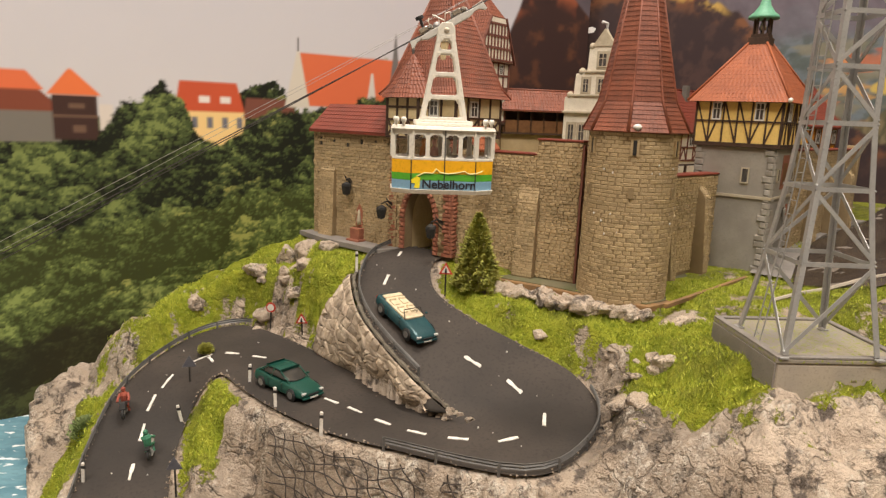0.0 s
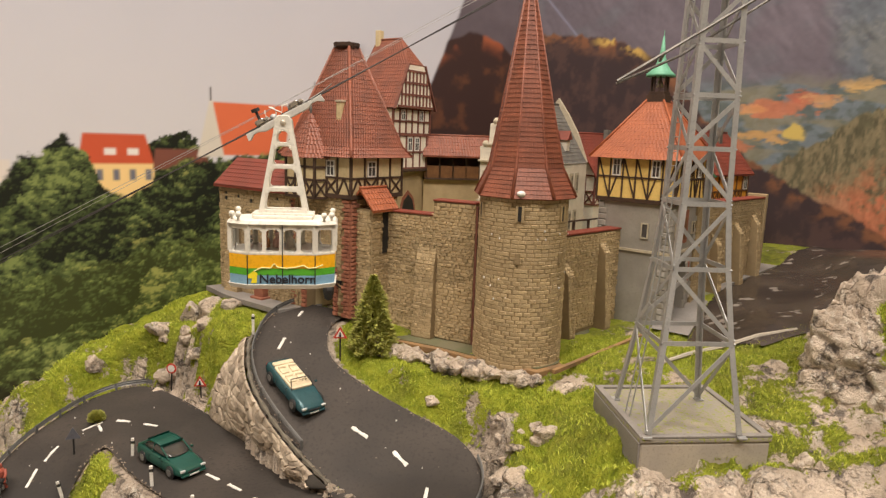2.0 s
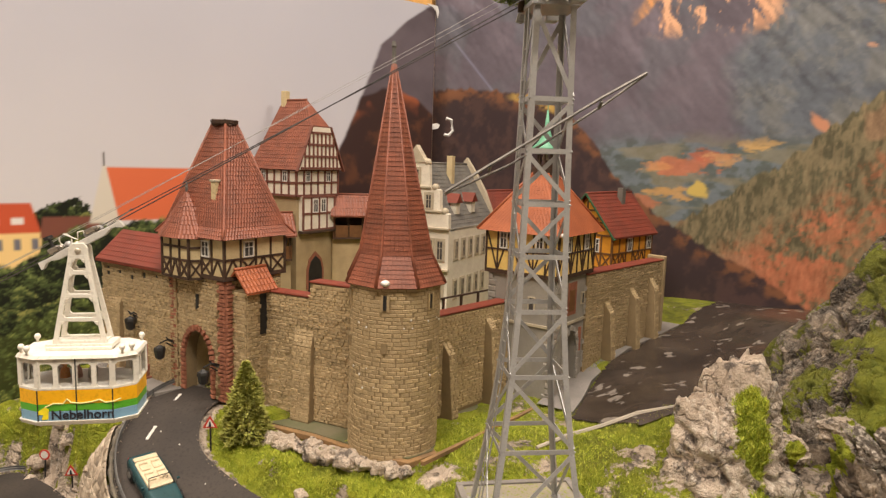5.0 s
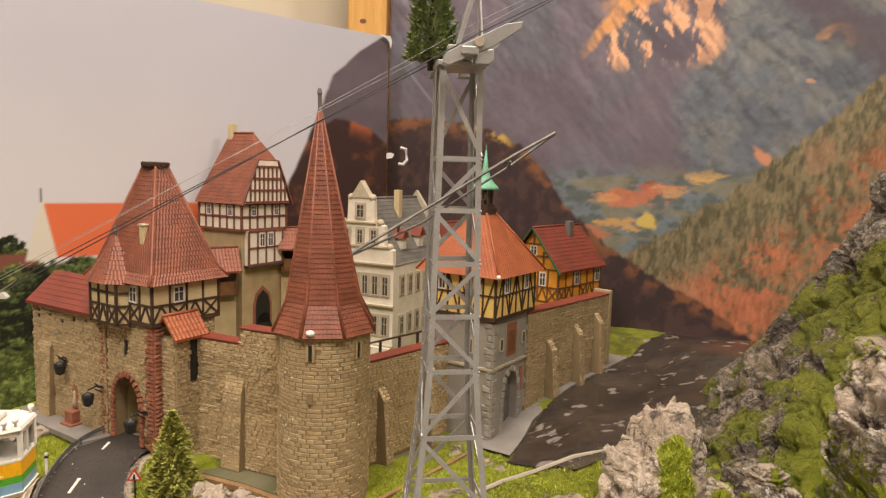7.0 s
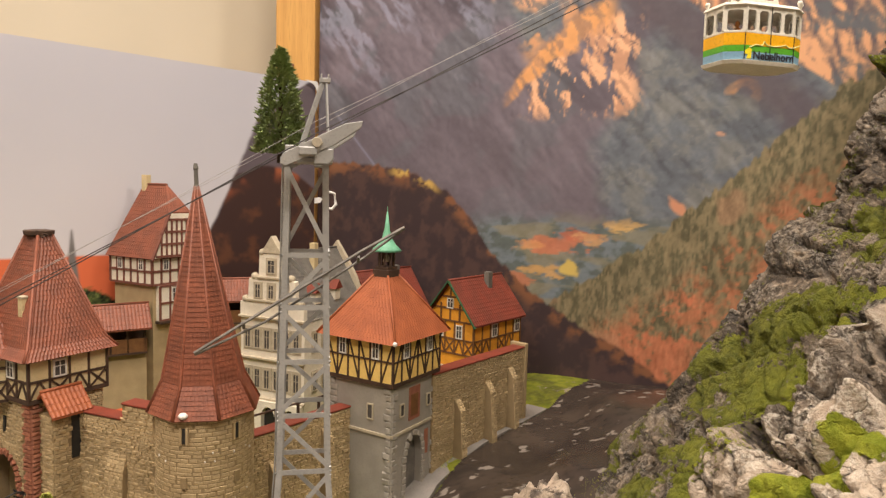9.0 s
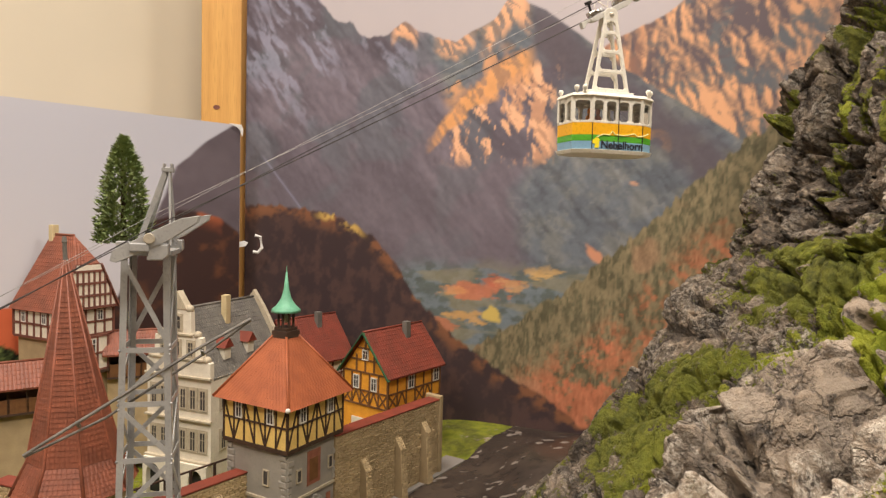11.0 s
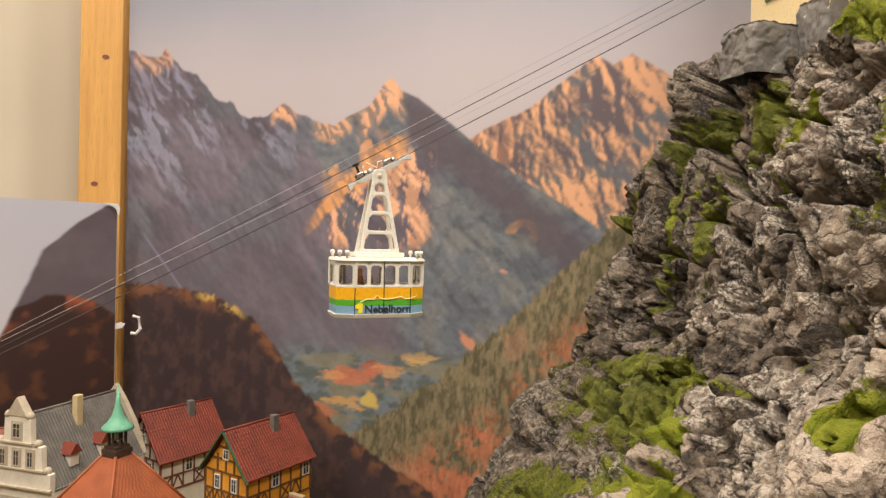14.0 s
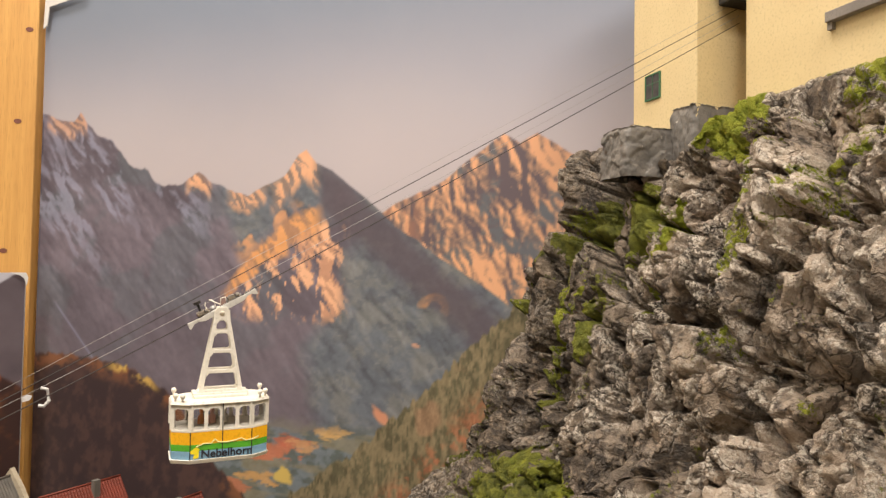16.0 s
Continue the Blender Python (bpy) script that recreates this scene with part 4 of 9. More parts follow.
    g = 0.14 + 0.2 * step(0.45, 0.9, flatness) * step(34, 30, Y) + 1.15 * (moss - 0.5) - 0.3 * step(13, 17, PZ)
    # the grassy gully that climbs across the slope behind the outcrop
    limit = np.interp(Y, [30, 35, 38.5, 40, 42, 44, 46, 48], [14.5, 15.7, 13.5, 11.0, 9.0, 6.5, 4.0, 0.0])
    gully = step(limit + 1.2, limit - 1.2, PZ + 4 * (fbm(Y, S, 3, 225, 4, 0.6) - 0.5)) * step(29.6, 31.4, Y) * (1 - rib) * step(-11, -7, PZ)
    g = g + 0.50 * gully + 1.1 * (fbm(Y, S, 1.8, 229, 4, 0.62) - 0.5) * gully
    g = g + 0.4 * step(28.5, 30, PZ + 4 * (moss - 0.5)) * step(33.6, 32.4, PZ) * step(31.5, 33.0, Y) * step(37.5, 36, Y) - 0.7 * step(33.8, 34.6, PZ) * step(30.8, 31.6, Y)
    g = g + 0.75 * rib * step(0.60, 0.68, fbm(Y, S, 3.0, 293, 3))
    g = g + 0.55 * step(12, 17, PZ) * step(0.53, 0.60, fbm(Y * 1.6, S * 0.3, 2.6, 227, 3))
    g = g + 1.0 * step(33.6, 34.8, PZ + 2 * (moss - 0.5)) * step(27.6, 28.8, Y) * step(31.6, 30.6, Y)
    patch_v = cells(slab + 1.2 * fbm(Y, S, 2, 233, 3), S * 0.7, 2.6, 235)[0]
    tone_m = 0.85 * (patch_v - 0.42) + 0.12 + 0.9 * (fbm(Y, S, 6, 231, 4) - 0.5) + 0.06 * step(33, 27, Y) * step(12, 18, PZ) + 0.12 * step(28, 20, Y) + 0.35 * step(25, 21, Y) * step(24, 19, PZ) - 0.40 * step(34, 39, Y)
    tone_m = tone_m + 0.16 * rib
    film = step(0.42, 0.54, fbm(Y * 1.3, S * 0.55, 2.4, 281, 4, 0.6)) * step(32, 35, Y) * step(8, 13, PZ) * (1 - shelf * step(33.5, 34.5, PZ))
    g = g + 0.42 * film
    # painted pale highlights on the crags' raised edges, as dry-brush
    edge_highlight = (0.8 - 0.5 * step(34, 38, Y)) * step(0.01, 0.08, relief(crag, 6)) * step(0.40, 0.52, fbm(Y, S, 2.2, 241, 4))
    m = sheet("mountain", X, YY, Z, GROUND, keep_m, {"grass": g, "tone": tone_m, "dull": 0.2 * step(38, 44, Y) + 0.30 + 0.5 * film + 0.38 * gully * step(34, 39, Y) - 0.2 * rib, "edge_highlight": edge_highlight}, smooth=False)
    return tagged(m, "steep painted plaster mountain with mossy ledges", "mountain", kind="structure")


mountain()


def chunk(bx, by, bz, seed, planes, low=0.62, high=1.0):
    """The radius of a broken lump: a ball cut by random planes."""
    q = random.Random(seed)
    k = np.full(bx.shape, 1.15)
    for _ in range(planes):
        n = Vector((q.gauss(0, 1), q.gauss(0, 1), q.gauss(0, 0.8))).normalized()
        d = bx * n.x + by * n.y + bz * n.z
        k = np.minimum(k, q.uniform(low, high) / np.maximum(d, 0.05))
    return k


TUFTS = []


def boulder(x, y, z, r, h, seed, label, moss=0.5, block=0.0):
    n = 96
    th, ph = np.meshgrid(np.linspace(0, 2 * np.pi, 2 * n + 1), np.linspace(0.02, np.pi * 0.62, n))
    bx, by, bz = np.sin(ph) * np.cos(th), np.sin(ph) * np.sin(th), np.cos(ph)
    k = chunk(bx, by, bz, seed, 16, 0.78, 1.05) + 0.10 * blocky(bx * 2.2 + seed, bz * 2.4 + 0.4 * by, 0.9, seed) + 0.22 * (0.5 - ridged(th * 1.4, bz * 2.6, 0.8, seed + 3, 3)) + 0.12 * (0.5 - ridged(th * 1.6, bz * 2.4, 0.3, seed + 4, 3))
    k = k + (k[:, :1] - k[:, -1:]) * (th / (2 * np.pi))
    k = 1 + (k - 1) * step(0.0, 0.5, ph)
    wide = 1 + block * 0.55 * (1 - np.sin(np.minimum(ph, np.pi / 2)))
    X, Y, Z = x + r * k * bx * wide, y + r * k * by * wide, z + h * (1 + (k - 1) * (1 - 0.7 * block)) * np.maximum(np.sign(bz) * np.abs(bz) ** (1 - 0.3 * block), -0.35)
    turn = np.arctan2(by, bx) + 1.5                     # moss lies on the face towards the aisle
    gm = moss * 2.2 * np.exp(-(turn / 0.55) ** 2) * step(0.25, 0.5, bz) * step(0.97, 0.85, bz) + 1.6 * moss * np.exp(-((turn + 0.1 + 0.5 * (fbm(X, Z, 1.5, seed + 11, 3) - 0.5)) / 0.2) ** 2) * step(0.6, 0.4, bz) + 1.4 * (fbm(X, Z + Y, 1.6, seed + 5, 3) - 0.6)
    TUFTS.append((X, Y, Z, gm))
    return tagged(sheet("boulder", X, Y, Z, GROUND, None, {"grass": gm, "tone": 0.9 + 0.9 * (fbm(X, Z, 1.8, seed + 8, 3) - 0.5), "dull": 0 * X, "edge_highlight": step(0.004, 0.02, relief(k, 3))}, smooth=False), label, "rock")


boulder(31.9, 36.9, -10.9, 3.5, 7.0, 303, "tall pale plaster boulder with a mossy face beside the road", 0.62, 0.0)
boulder(35.6, 37.0, -9.8, 1.3, 1.3, 305, "low pale plaster boulder with moss", 0.5)
boulder(38.4, 36.2, -8.0, 1.2, 1.0, 307, "small pale plaster boulder by the slope", 0.3)

# ---- ropeway mast ----
MX, MY = 18.8, 32.15
LEVELS = [(-10.5, 2.32), (-6.2, 1.74), (-2.7, 1.38), (0.35, 1.17), (2.9, 1.12), (5.3, 1.07), (7.7, 1.02), (10.0, 0.98), (14.05, 0.92)]
plinth = thing("mast_plinth", 19.3, 33.1, -11.9, 3, "weathered concrete plinth with a grey top plate under the mast", "plinth")
part("block", Shape().box(-3.25, 3.25, -3.25, 3.25, -0.9, 1.0), CONCRETE, plinth, "pale concrete block", bevel=0.12)
part("top_plate", Shape().box(-3.3, 3.3, -3.3, 3.3, 1.0, 1.24), material("mossy_plate", (0.25, 0.225, 0.205), (0.31, 0.27, 0.20), 0.7, 0, 0.35, 9, 0.4, 0.03, (0.25, 0.27, 0.06), 0.10), plinth, "grey painted plate with thin moss", bevel=0.06)
part("side_plate", Shape().box(-3.34, -3.25, -3.25, 3.25, -0.4, 1.0), PLINTH, plinth, "grey painted side plate", bevel=0.02)
part("kerb", Shape().box(-3.3, 3.3, -3.3, -2.95, 1.24, 1.36).box(-3.3, -2.95, -2.95, 2.95, 1.24, 1.36).box(2.95, 3.3, -2.95, 2.95, 1.24, 1.36).box(-3.3, 3.3, 2.95, 3.3, 1.24, 1.36), PLINTH, plinth, bevel=0.03)

mast = thing("ropeway_mast", MX, MY, -10.66, 1, "tall tapering grey lattice ropeway mast with sheave crossarm", "mast")
Z0 = -10.66
CORN = [(-1, -1), (1, -1), (1, 1), (-1, 1)]
for cx, cy in CORN:
    for (za, wa), (zb, wb) in zip(LEVELS[:-1], LEVELS[1:]):
        sh = Shape()
        pa, pb = Vector((cx * wa, cy * wa, za - Z0)), Vector((cx * wb, cy * wb, zb - Z0))
        # angle section: two plates
        sh.beam(pa + Vector((-cx * 0.11, 0, 0)), pb + Vector((-cx * 0.11, 0, 0)), 0.26, 0.05, (0, 1, 0))
        sh.beam(pa + Vector((0, -cy * 0.11, 0)), pb + Vector((0, -cy * 0.11, 0)), 0.26, 0.05, (1, 0, 0))
        part("leg", sh, STEEL, mast)
    part("foot", Shape().box(cx * 2.32 - 0.22, cx * 2.32 + 0.22, cy * 2.32 - 0.22, cy * 2.32 + 0.22, 0, 0.1), STEEL, mast, bevel=0.02)
for i, ((za, wa), (zb, wb)) in enumerate(zip(LEVELS[:-1], LEVELS[1:])):
    for f in range(4):
        (ax, ay), (bx, by) = CORN[f], CORN[(f + 1) % 4]
        nrm = Vector(((ax + bx) / 2, (ay + by) / 2, 0))
        if i:
            part("crossbar", Shape().beam((ax * wa, ay * wa, za - Z0), (bx * wa, by * wa, za - Z0), 0.05, 0.22), STEEL, mast)
        flip = (i + f) % 2
        p, q = ((ax * wa, ay * wa, za - Z0 + 0.12), (bx * wb, by * wb, zb - Z0 - 0.12))
        if flip:
            p, q = ((bx * wa, by * wa, za - Z0 + 0.12), (ax * wb, ay * wb, zb - Z0 - 0.12))
        part("diagonal", Shape().beam(p, q, 0.05, 0.2, tuple(nrm.cross(Vector(q) - Vector(p)).normalized())), STEEL, mast)
        if i and f in (0, 3):
            for ex, ey in ((ax, ay), (bx, by)):
                part("rivet", Shape().ball((ex * wa * 1.02, ey * wa * 1.02, za - Z0), 0.06, 5), STEEL, mast)
# ladder up the left face
for dy in (-0.3, 0.3):
    part("ladder_rail", Shape().rod([(-w - 0.12, dy, z - Z0) for z, w in LEVELS], 0.035, 6), STEEL, mast)
for k in range(34):
    z = -10.2 + 0.68 * k
    w = float(np.interp(z, [a for a, _ in LEVELS], [b for _, b in LEVELS]))
    part("rung", Shape().rod([(-w - 0.12, -0.3, z - Z0), (-w - 0.12, 0.3, z - Z0)], 0.022, 5), STEEL, mast)
# crossarm, sheave plates front and back, lifting frame
ZH = Z0 - 0.5
part("crossarm", Shape().box(-0.32, 0.42, -2.5, 2.5, 13.75 - ZH, 14.1 - ZH), STEEL, mast, bevel=0.05)
part("head_plate", Shape().box(-1.1, 1.1, -1.1, 1.1, 13.5 - ZH, 13.72 - ZH), STEEL, mast, bevel=0.03)
for yy_ in (-2.35, -1.75, 1.75, 2.35):
    sh = Shape().prism([(-1.05, 13.38), (-0.95, 13.8), (1.55, 15.1), (2.28, 15.24), (2.2, 14.95), (1.1, 14.2), (-0.8, 13.3)], yy_ - 0.05, yy_ + 0.05, "y")
    sh.v = [(x, y, z - ZH) for x, y, z in sh.v]
    part("sheave_plate", sh, STEEL, mast, bevel=0.02)
for yy_ in (-2.47, 2.47):
    sh = Shape().lathe([(0.02, -0.07), (0.19, -0.07), (0.22, 0), (0.19, 0.07), (0.02, 0.07)], 16).moved(Matrix.Translation((0.42, yy_, 14.28 - ZH)) @ Matrix.Rotation(radians(90), 4, "X"))
    part("bolt_cap", sh, BRASS, mast, "pale round bolt cap")
for yy_ in (-2.05, 2.05):
    part("bearing_block", Shape().prism([(0.3, 13.4), (0.9, 13.4), (1.1, 13.6), (1.1, 14.05), (0.3, 14.05)], yy_ - 0.3, yy_ + 0.3, "y").moved(Matrix.Translation((0, 0, -ZH))), STEEL, mast, bevel=0.05)
    part("end_lug", Shape().box(-0.85, -0.4, yy_ - 0.25, yy_ + 0.25, 13.75 - ZH, 14.15 - ZH), STEEL, mast, bevel=0.04)
for sy2 in (-1, 1):
    part("lifting_leg", Shape().beam((-0.35, sy2 * 0.7, 13.9 - ZH), (0.66, sy2 * 0.12, 17.1 - ZH), 0.08, 0.2), STEEL, mast)
    part("lifting_leg", Shape().beam((0.95, sy2 * 0.7, 13.9 - ZH), (0.80, sy2 * 0.12, 17.1 - ZH), 0.08, 0.12), STEEL, mast)
part("lifting_head", Shape().box(0.5, 0.98, -0.22, 0.22, 17.05 - ZH, 17.25 - ZH).box(0.55, 0.62, -0.25, 0.25, 17.25 - ZH, 17.42 - ZH).box(0.86, 0.93, -0.25, 0.25, 17.25 - ZH, 17.42 - ZH), STEEL, mast, bevel=0.02)

# catenary arms that run through the mast
for name_, y0 in (("front", 31.1),):
    arm = thing("guide_arm", MX, y0, 8.0, 0, "thin bare metal guide arm fixed across the mast", "bracket", "guide arms")
    part("rod_upper", Shape().rod([(-4.6, 0, -2.25), (-2.0, 0, -0.6), (2.4, 0, 2.2), (4.3, 0, 3.3)], 0.07, 7), WIRE, arm)
    part("rod_lower", Shape().rod([(-4.6, 0.1, -2.35), (-1.6, 0.5, -0.95), (2.6, 0.5, 1.9), (4.3, 0.05, 3.25)], 0.06, 7), WIRE, arm)
    for bx_ in (-2.6, 2.3):
        part("clip", Shape().beam((bx_, 0, 0.6 * bx_ + 0.6), (bx_, 0.4, 0.6 * bx_ + 0.3), 0.12), WIRE, arm)


# ---- ropes ----
def rope(name, pts, sag, r, mat, label, group):
    fine_pts = []
    for a, b in zip(pts[:-1], pts[1:]):
        for k in range(24):
            t = k / 24
            fine_pts.append(tuple(a[i] + (b[i] - a[i]) * t - (sag * 4 * t * (1 - t) if i == 2 else 0) for i in range(3)))
    fine_pts.append(pts[-1])
    o = part(name, Shape().rod(fine_pts, r, 6), mat)
    return tagged(o, label, "cable", group)


ROPE_DARK = material("dark_rope", (0.045, 0.036, 0.034), (0.03, 0.025, 0.024), 0.6, 0, 2, 10, 0)
WIRE_PALE = material("bright_haul_rope", (0.36, 0.34, 0.33), (0.28, 0.27, 0.26), 0.45, 0.3, 2, 10, 0)
FRONT = [(-56, 22.2, -27.4), (0.0, 27.9, 3.65), (19.3, 29.9, 15.2), (39.0, 30.4, 25.75), (71.5, 32.8, 44.4)]
BACK = [(-56, 33.4, -26.9), (19.3, 33.9, 15.35), (72.1, 33.35, 45.75)]
for line_, grp in ((FRONT, "front ropes"), (BACK, "back ropes")):
    for dy, dz, r_, m_ in ((0.0, 0.0, 0.026, ROPE_DARK), (0.05, 0.5, 0.011, WIRE_PALE)):
        rope("ropeway_cable", [(x, y + dy, z + dz) for x, y, z in line_], 0.06, r_, m_, "thin steel ropeway cable sloping up to the station", grp)


# ---- cable cars ----
def cable_car(x, y, z, slope, label):
    """Hangs with its carriage at x, y, z; the slope is the rope's, in degrees."""
    car = thing("cable_car", x, y, z, 5, label, "cable car", "ropeway cabins")
    W, D, T = 2.04, 1.15, 0.72
    HZ = -6.75                      # cabin floor below the rope

    def ring(w, d, t):
        return [(-w, -d + t * 0.62), (-w + t, -d), (w - t, -d), (w, -d + t * 0.62), (w, d - t * 0.62), (w - t, d), (-w + t, d), (-w, d - t * 0.62)]

    def band(name, mat, z0, z1, grow0, grow1, label=""):
        a, b = ring(W + grow0, D + grow0, T), ring(W + grow1, D + grow1, T)
        n = 8
        sh = Shape().add([(p[0], p[1], z0) for p in a] + [(p[0], p[1], z1) for p in b],
                         [tuple(range(n - 1, -1, -1)), tuple(range(n, 2 * n))] + [(k, (k + 1) % n, n + (k + 1) % n, n + k) for k in range(n)])
        return part(name, sh, mat, car, label, bevel=0.015)

    band("floor_skirt", CABIN_WHITE, HZ - 0.04, HZ + 0.14, 0.0, 0.07)
    band("blue_panel", CABIN_BLUE, HZ + 0.12, HZ + 0.5, 0.0, 0.01, "sky-blue painted band")
    band("green_panel", CABIN_GREEN, HZ + 0.5, HZ + 0.78, 0.01, 0.015, "green painted band")
    band("yellow_panel", CABIN_YELLOW, HZ + 0.78, HZ + 1.32, 0.015, 0.02, "yellow painted band")
    band("sill", CABIN_WHITE, HZ + 1.32, HZ + 1.42, 0.025, 0.025)
    band("roof", CABIN_WHITE, HZ + 2.52, HZ + 2.66, 0.09, 0.02)
    # window posts and header
    pts = ring(W, D, T)
    top, low = HZ + 2.50, HZ + 1.42
    for k in range(8):
        a, b = Vector((*pts[k], 0)), Vector((*pts[(k + 1) % 8], 0))
        d = b - a
        inward = Vector((-d.y, d.x, 0)).normalized() * 0.05
        count = 4 if d.length > 2.4 else (2 if d.length > 1.2 else 1)
        part("window_header", Shape().beam(a + inward + Vector((0, 0, top - 0.08)), b + inward + Vector((0, 0, top - 0.08)), 0.1, 0.2), CABIN_WHITE, car)
        for j in range(count + 1):
            p = a + d * (j / count) + inward
            wid = 0.16 if 0 < j < count else 0.2
            if 0 < j < count or k % 2 == 0:
                part("window_post", Shape().beam(p + Vector((0, 0, low)), p + Vector((0, 0, top)), wid, 0.1, tuple(inward.normalized())), CABIN_WHITE, car)
        for j in range(count):
            for e0, sg in ((j, 1), (j + 1, -1)):
                for zc, up in ((low, 1), (top - 0.18, -1)):
                    c0 = a + d * (e0 / count) + d.normalized() * sg * 0.085 + inward + Vector((0, 0, zc))
                    u_, v_ = d.normalized() * sg * 0.1, Vector((0, 0, up * 0.1))
                    ins = inward.normalized() * 0.05
                    tri_ = [c0, c0 + u_, c0 + v_]
                    sh = Shape().add([p_ - ins for p_ in tri_] + [p_ + ins for p_ in tri_], [(0, 1, 2), (5, 4, 3), (0, 3, 4, 1), (1, 4, 5, 2), (2, 5, 3, 0)])
                    part("window_corner", sh, CABIN_WHITE, car)
            p, q = a + d * ((j + 0.12) / count) + inward * 1.3, a + d * ((j + 0.88) / count) + inward * 1.3
            pane = part("window_pane", Shape().add([p + Vector((0, 0, low)), q + Vector((0, 0, low)), q + Vector((0, 0, top - 0.15)), p + Vector((0, 0, top - 0.15))], [(0, 1, 2, 3)]), CLEAR, car)
            pane.visible_shadow = False
    # door seams, front wave line and emblem, lettering
    for sgn in (-1, 1):
        yf = sgn * (D + 0.022)
        for dx in (0.04, -W + T + 0.02, W - T - 0.02):
            part("door_seam", Shape().box(dx - 0.02, dx + 0.02, min(yf, yf + sgn * 0.012), max(yf, yf + sgn * 0.012), HZ + 0.12, HZ + (2.5 if dx == 0.04 else 1.32)), BLACK, car)
        wave = [(-1.05, 0.68), (-0.75, 0.82), (-0.42, 0.80), (-0.28, 0.98), (-0.15, 0.84), (0.2, 0.80), (0.55, 0.84), (0.85, 0.92), (1.05, 0.80), (1.35, 0.84), (1.6, 0.95)]
        part("wave_stripe", Shape().rod([(a, yf + sgn * 0.015, HZ + b) for a, b in wave], 0.028, 6), STRIPE, car, "pale yellow wavy stripe")
        em = [(-1.32, 0.5), (-1.06, 0.68), (-0.92, 0.6), (-0.95, 0.2), (-1.18, 0.2), (-1.12, 0.38), (-1.3, 0.4)]
        if sgn > 0:
            em = [(-a, b) for a, b in em][::-1]
        part("emblem", Shape().prism([(a, HZ + b) for a, b in em], yf - 0.01 if sgn < 0 else yf, yf if sgn < 0 else yf + 0.01, "y"), EMBLEM, car, "small yellow emblem")
        txt = bpy.data.curves.new("lettering", "FONT")
        txt.body, txt.size, txt.extrude, txt.align_x, txt.offset = "Nebelhorn", 0.50 * CM, 0.006 * CM, "CENTER", 0.009 * CM
        txt.materials.append(INK)
        o = new("lettering", txt)
        o.parent = car
        o.matrix_basis = pose((0.24 * CM if sgn < 0 else -0.24 * CM), (yf + sgn * 0.012) * CM, (HZ + 0.2) * CM, 90, 0, 0 if sgn < 0 else 180)
    # roof rail and lamps
    part("roof_plate", Shape().box(-1.15, 1.15, -0.6, 0.6, HZ + 2.66, HZ + 2.8).box(-1.0, 0.9, -0.35, 0.35, HZ + 2.84, HZ + 2.95), CABIN_WHITE, car, bevel=0.03)
    for bx_, by_ in ((-W + 0.12, -0.75), (-W + 0.4, -1.0), (W - 0.12, -0.75), (W - 0.4, -1.0), (-W + 0.12, 0.75), (W - 0.12, 0.75)):
        part("roof_knob", Shape().lathe([(0.05, 0), (0.05, 0.1), (0.1, 0.16), (0.12, 0.24), (0.08, 0.33)], 10, (bx_, by_, HZ + 2.66)), CABIN_WHITE, car, smooth=True)
    # hanger: two pierced A-frames
    def wid(zr):
        return 0.98 - 0.64 * (zr - 2.84) / 3.5

    ties = (2.92, 3.82, 4.72, 5.6, 6.2)
    for sy2 in (-0.42, 0.42):
        def hy(zr):
            return sy2 * (1 - 0.5 * (zr - 2.84) / 3.5)

        for sx2 in (-1, 1):
            part("hanger_leg", Shape().beam((sx2 * (wid(2.84) - 0.1), hy(2.84), HZ + 2.84), (sx2 * (wid(6.3) - 0.1), hy(6.3), HZ + 6.3), 0.18, 0.12, (0, 1, 0)), CABIN_WHITE, car, bevel=0.03)
        for n_, zt in enumerate(ties):
            part("hanger_tie", Shape().beam((-wid(zt) + 0.1, hy(zt), HZ + zt), (wid(zt) - 0.1, hy(zt), HZ + zt), 0.11, 0.17 if n_ else 0.22), CABIN_WHITE, car, bevel=0.03)
            if n_ < 4:
                for sx2 in (-1, 1):
                    for up in (0, 1):
                        zc = zt + 0.08 if not up else ties[n_ + 1] - 0.08
                        sg = 1 if not up else -1
                        xc = sx2 * (wid(zc) - 0.16)
                        tri_ = [(xc, HZ + zc), (xc - sx2 * 0.13, HZ + zc), (xc - sx2 * 0.02, HZ + zc + sg * 0.14)]
                        part("hanger_gusset", Shape().prism(tri_ if sx2 * sg < 0 else tri_[::-1], hy(zt) - 0.055, hy(zt) + 0.055, "y"), CABIN_WHITE, car)
        yh = sy2 * 0.5
        part("hanger_head", Shape().prism([(-0.38, HZ + 6.1), (0.38, HZ + 6.1), (0.34, -0.2), (0.2, -0.02), (-0.2, -0.02), (-0.34, -0.2)], yh - 0.06, yh + 0.06, "y"), CABIN_WHITE, car, bevel=0.03)
    part("hanger_foot", Shape().box(-1.2, 1.2, -0.5, 0.5, HZ + 2.72, HZ + 2.9), CABIN_WHITE, car, bevel=0.03)
    part("pivot", Shape().lathe([(0.02, -0.32), (0.1, -0.31), (0.12, -0.27), (0.12, 0.27), (0.1, 0.31), (0.02, 0.32)], 14).moved(Matrix.Translation((0, 0, -0.32)) @ Matrix.Rotation(radians(90), 4, "X")), BRASS, car, "pale pivot bolt", smooth=True)
    # carriage on the rope
    tilt = Matrix.Rotation(-radians(slope), 4, "Y")
    beam_ = [(-1.2, -0.14), (-0.95, -0.24), (0.95, -0.24), (1.2, -0.14), (1.2, -0.02), (0.7, 0.02), (-0.7, 0.02), (-1.2, -0.02)]
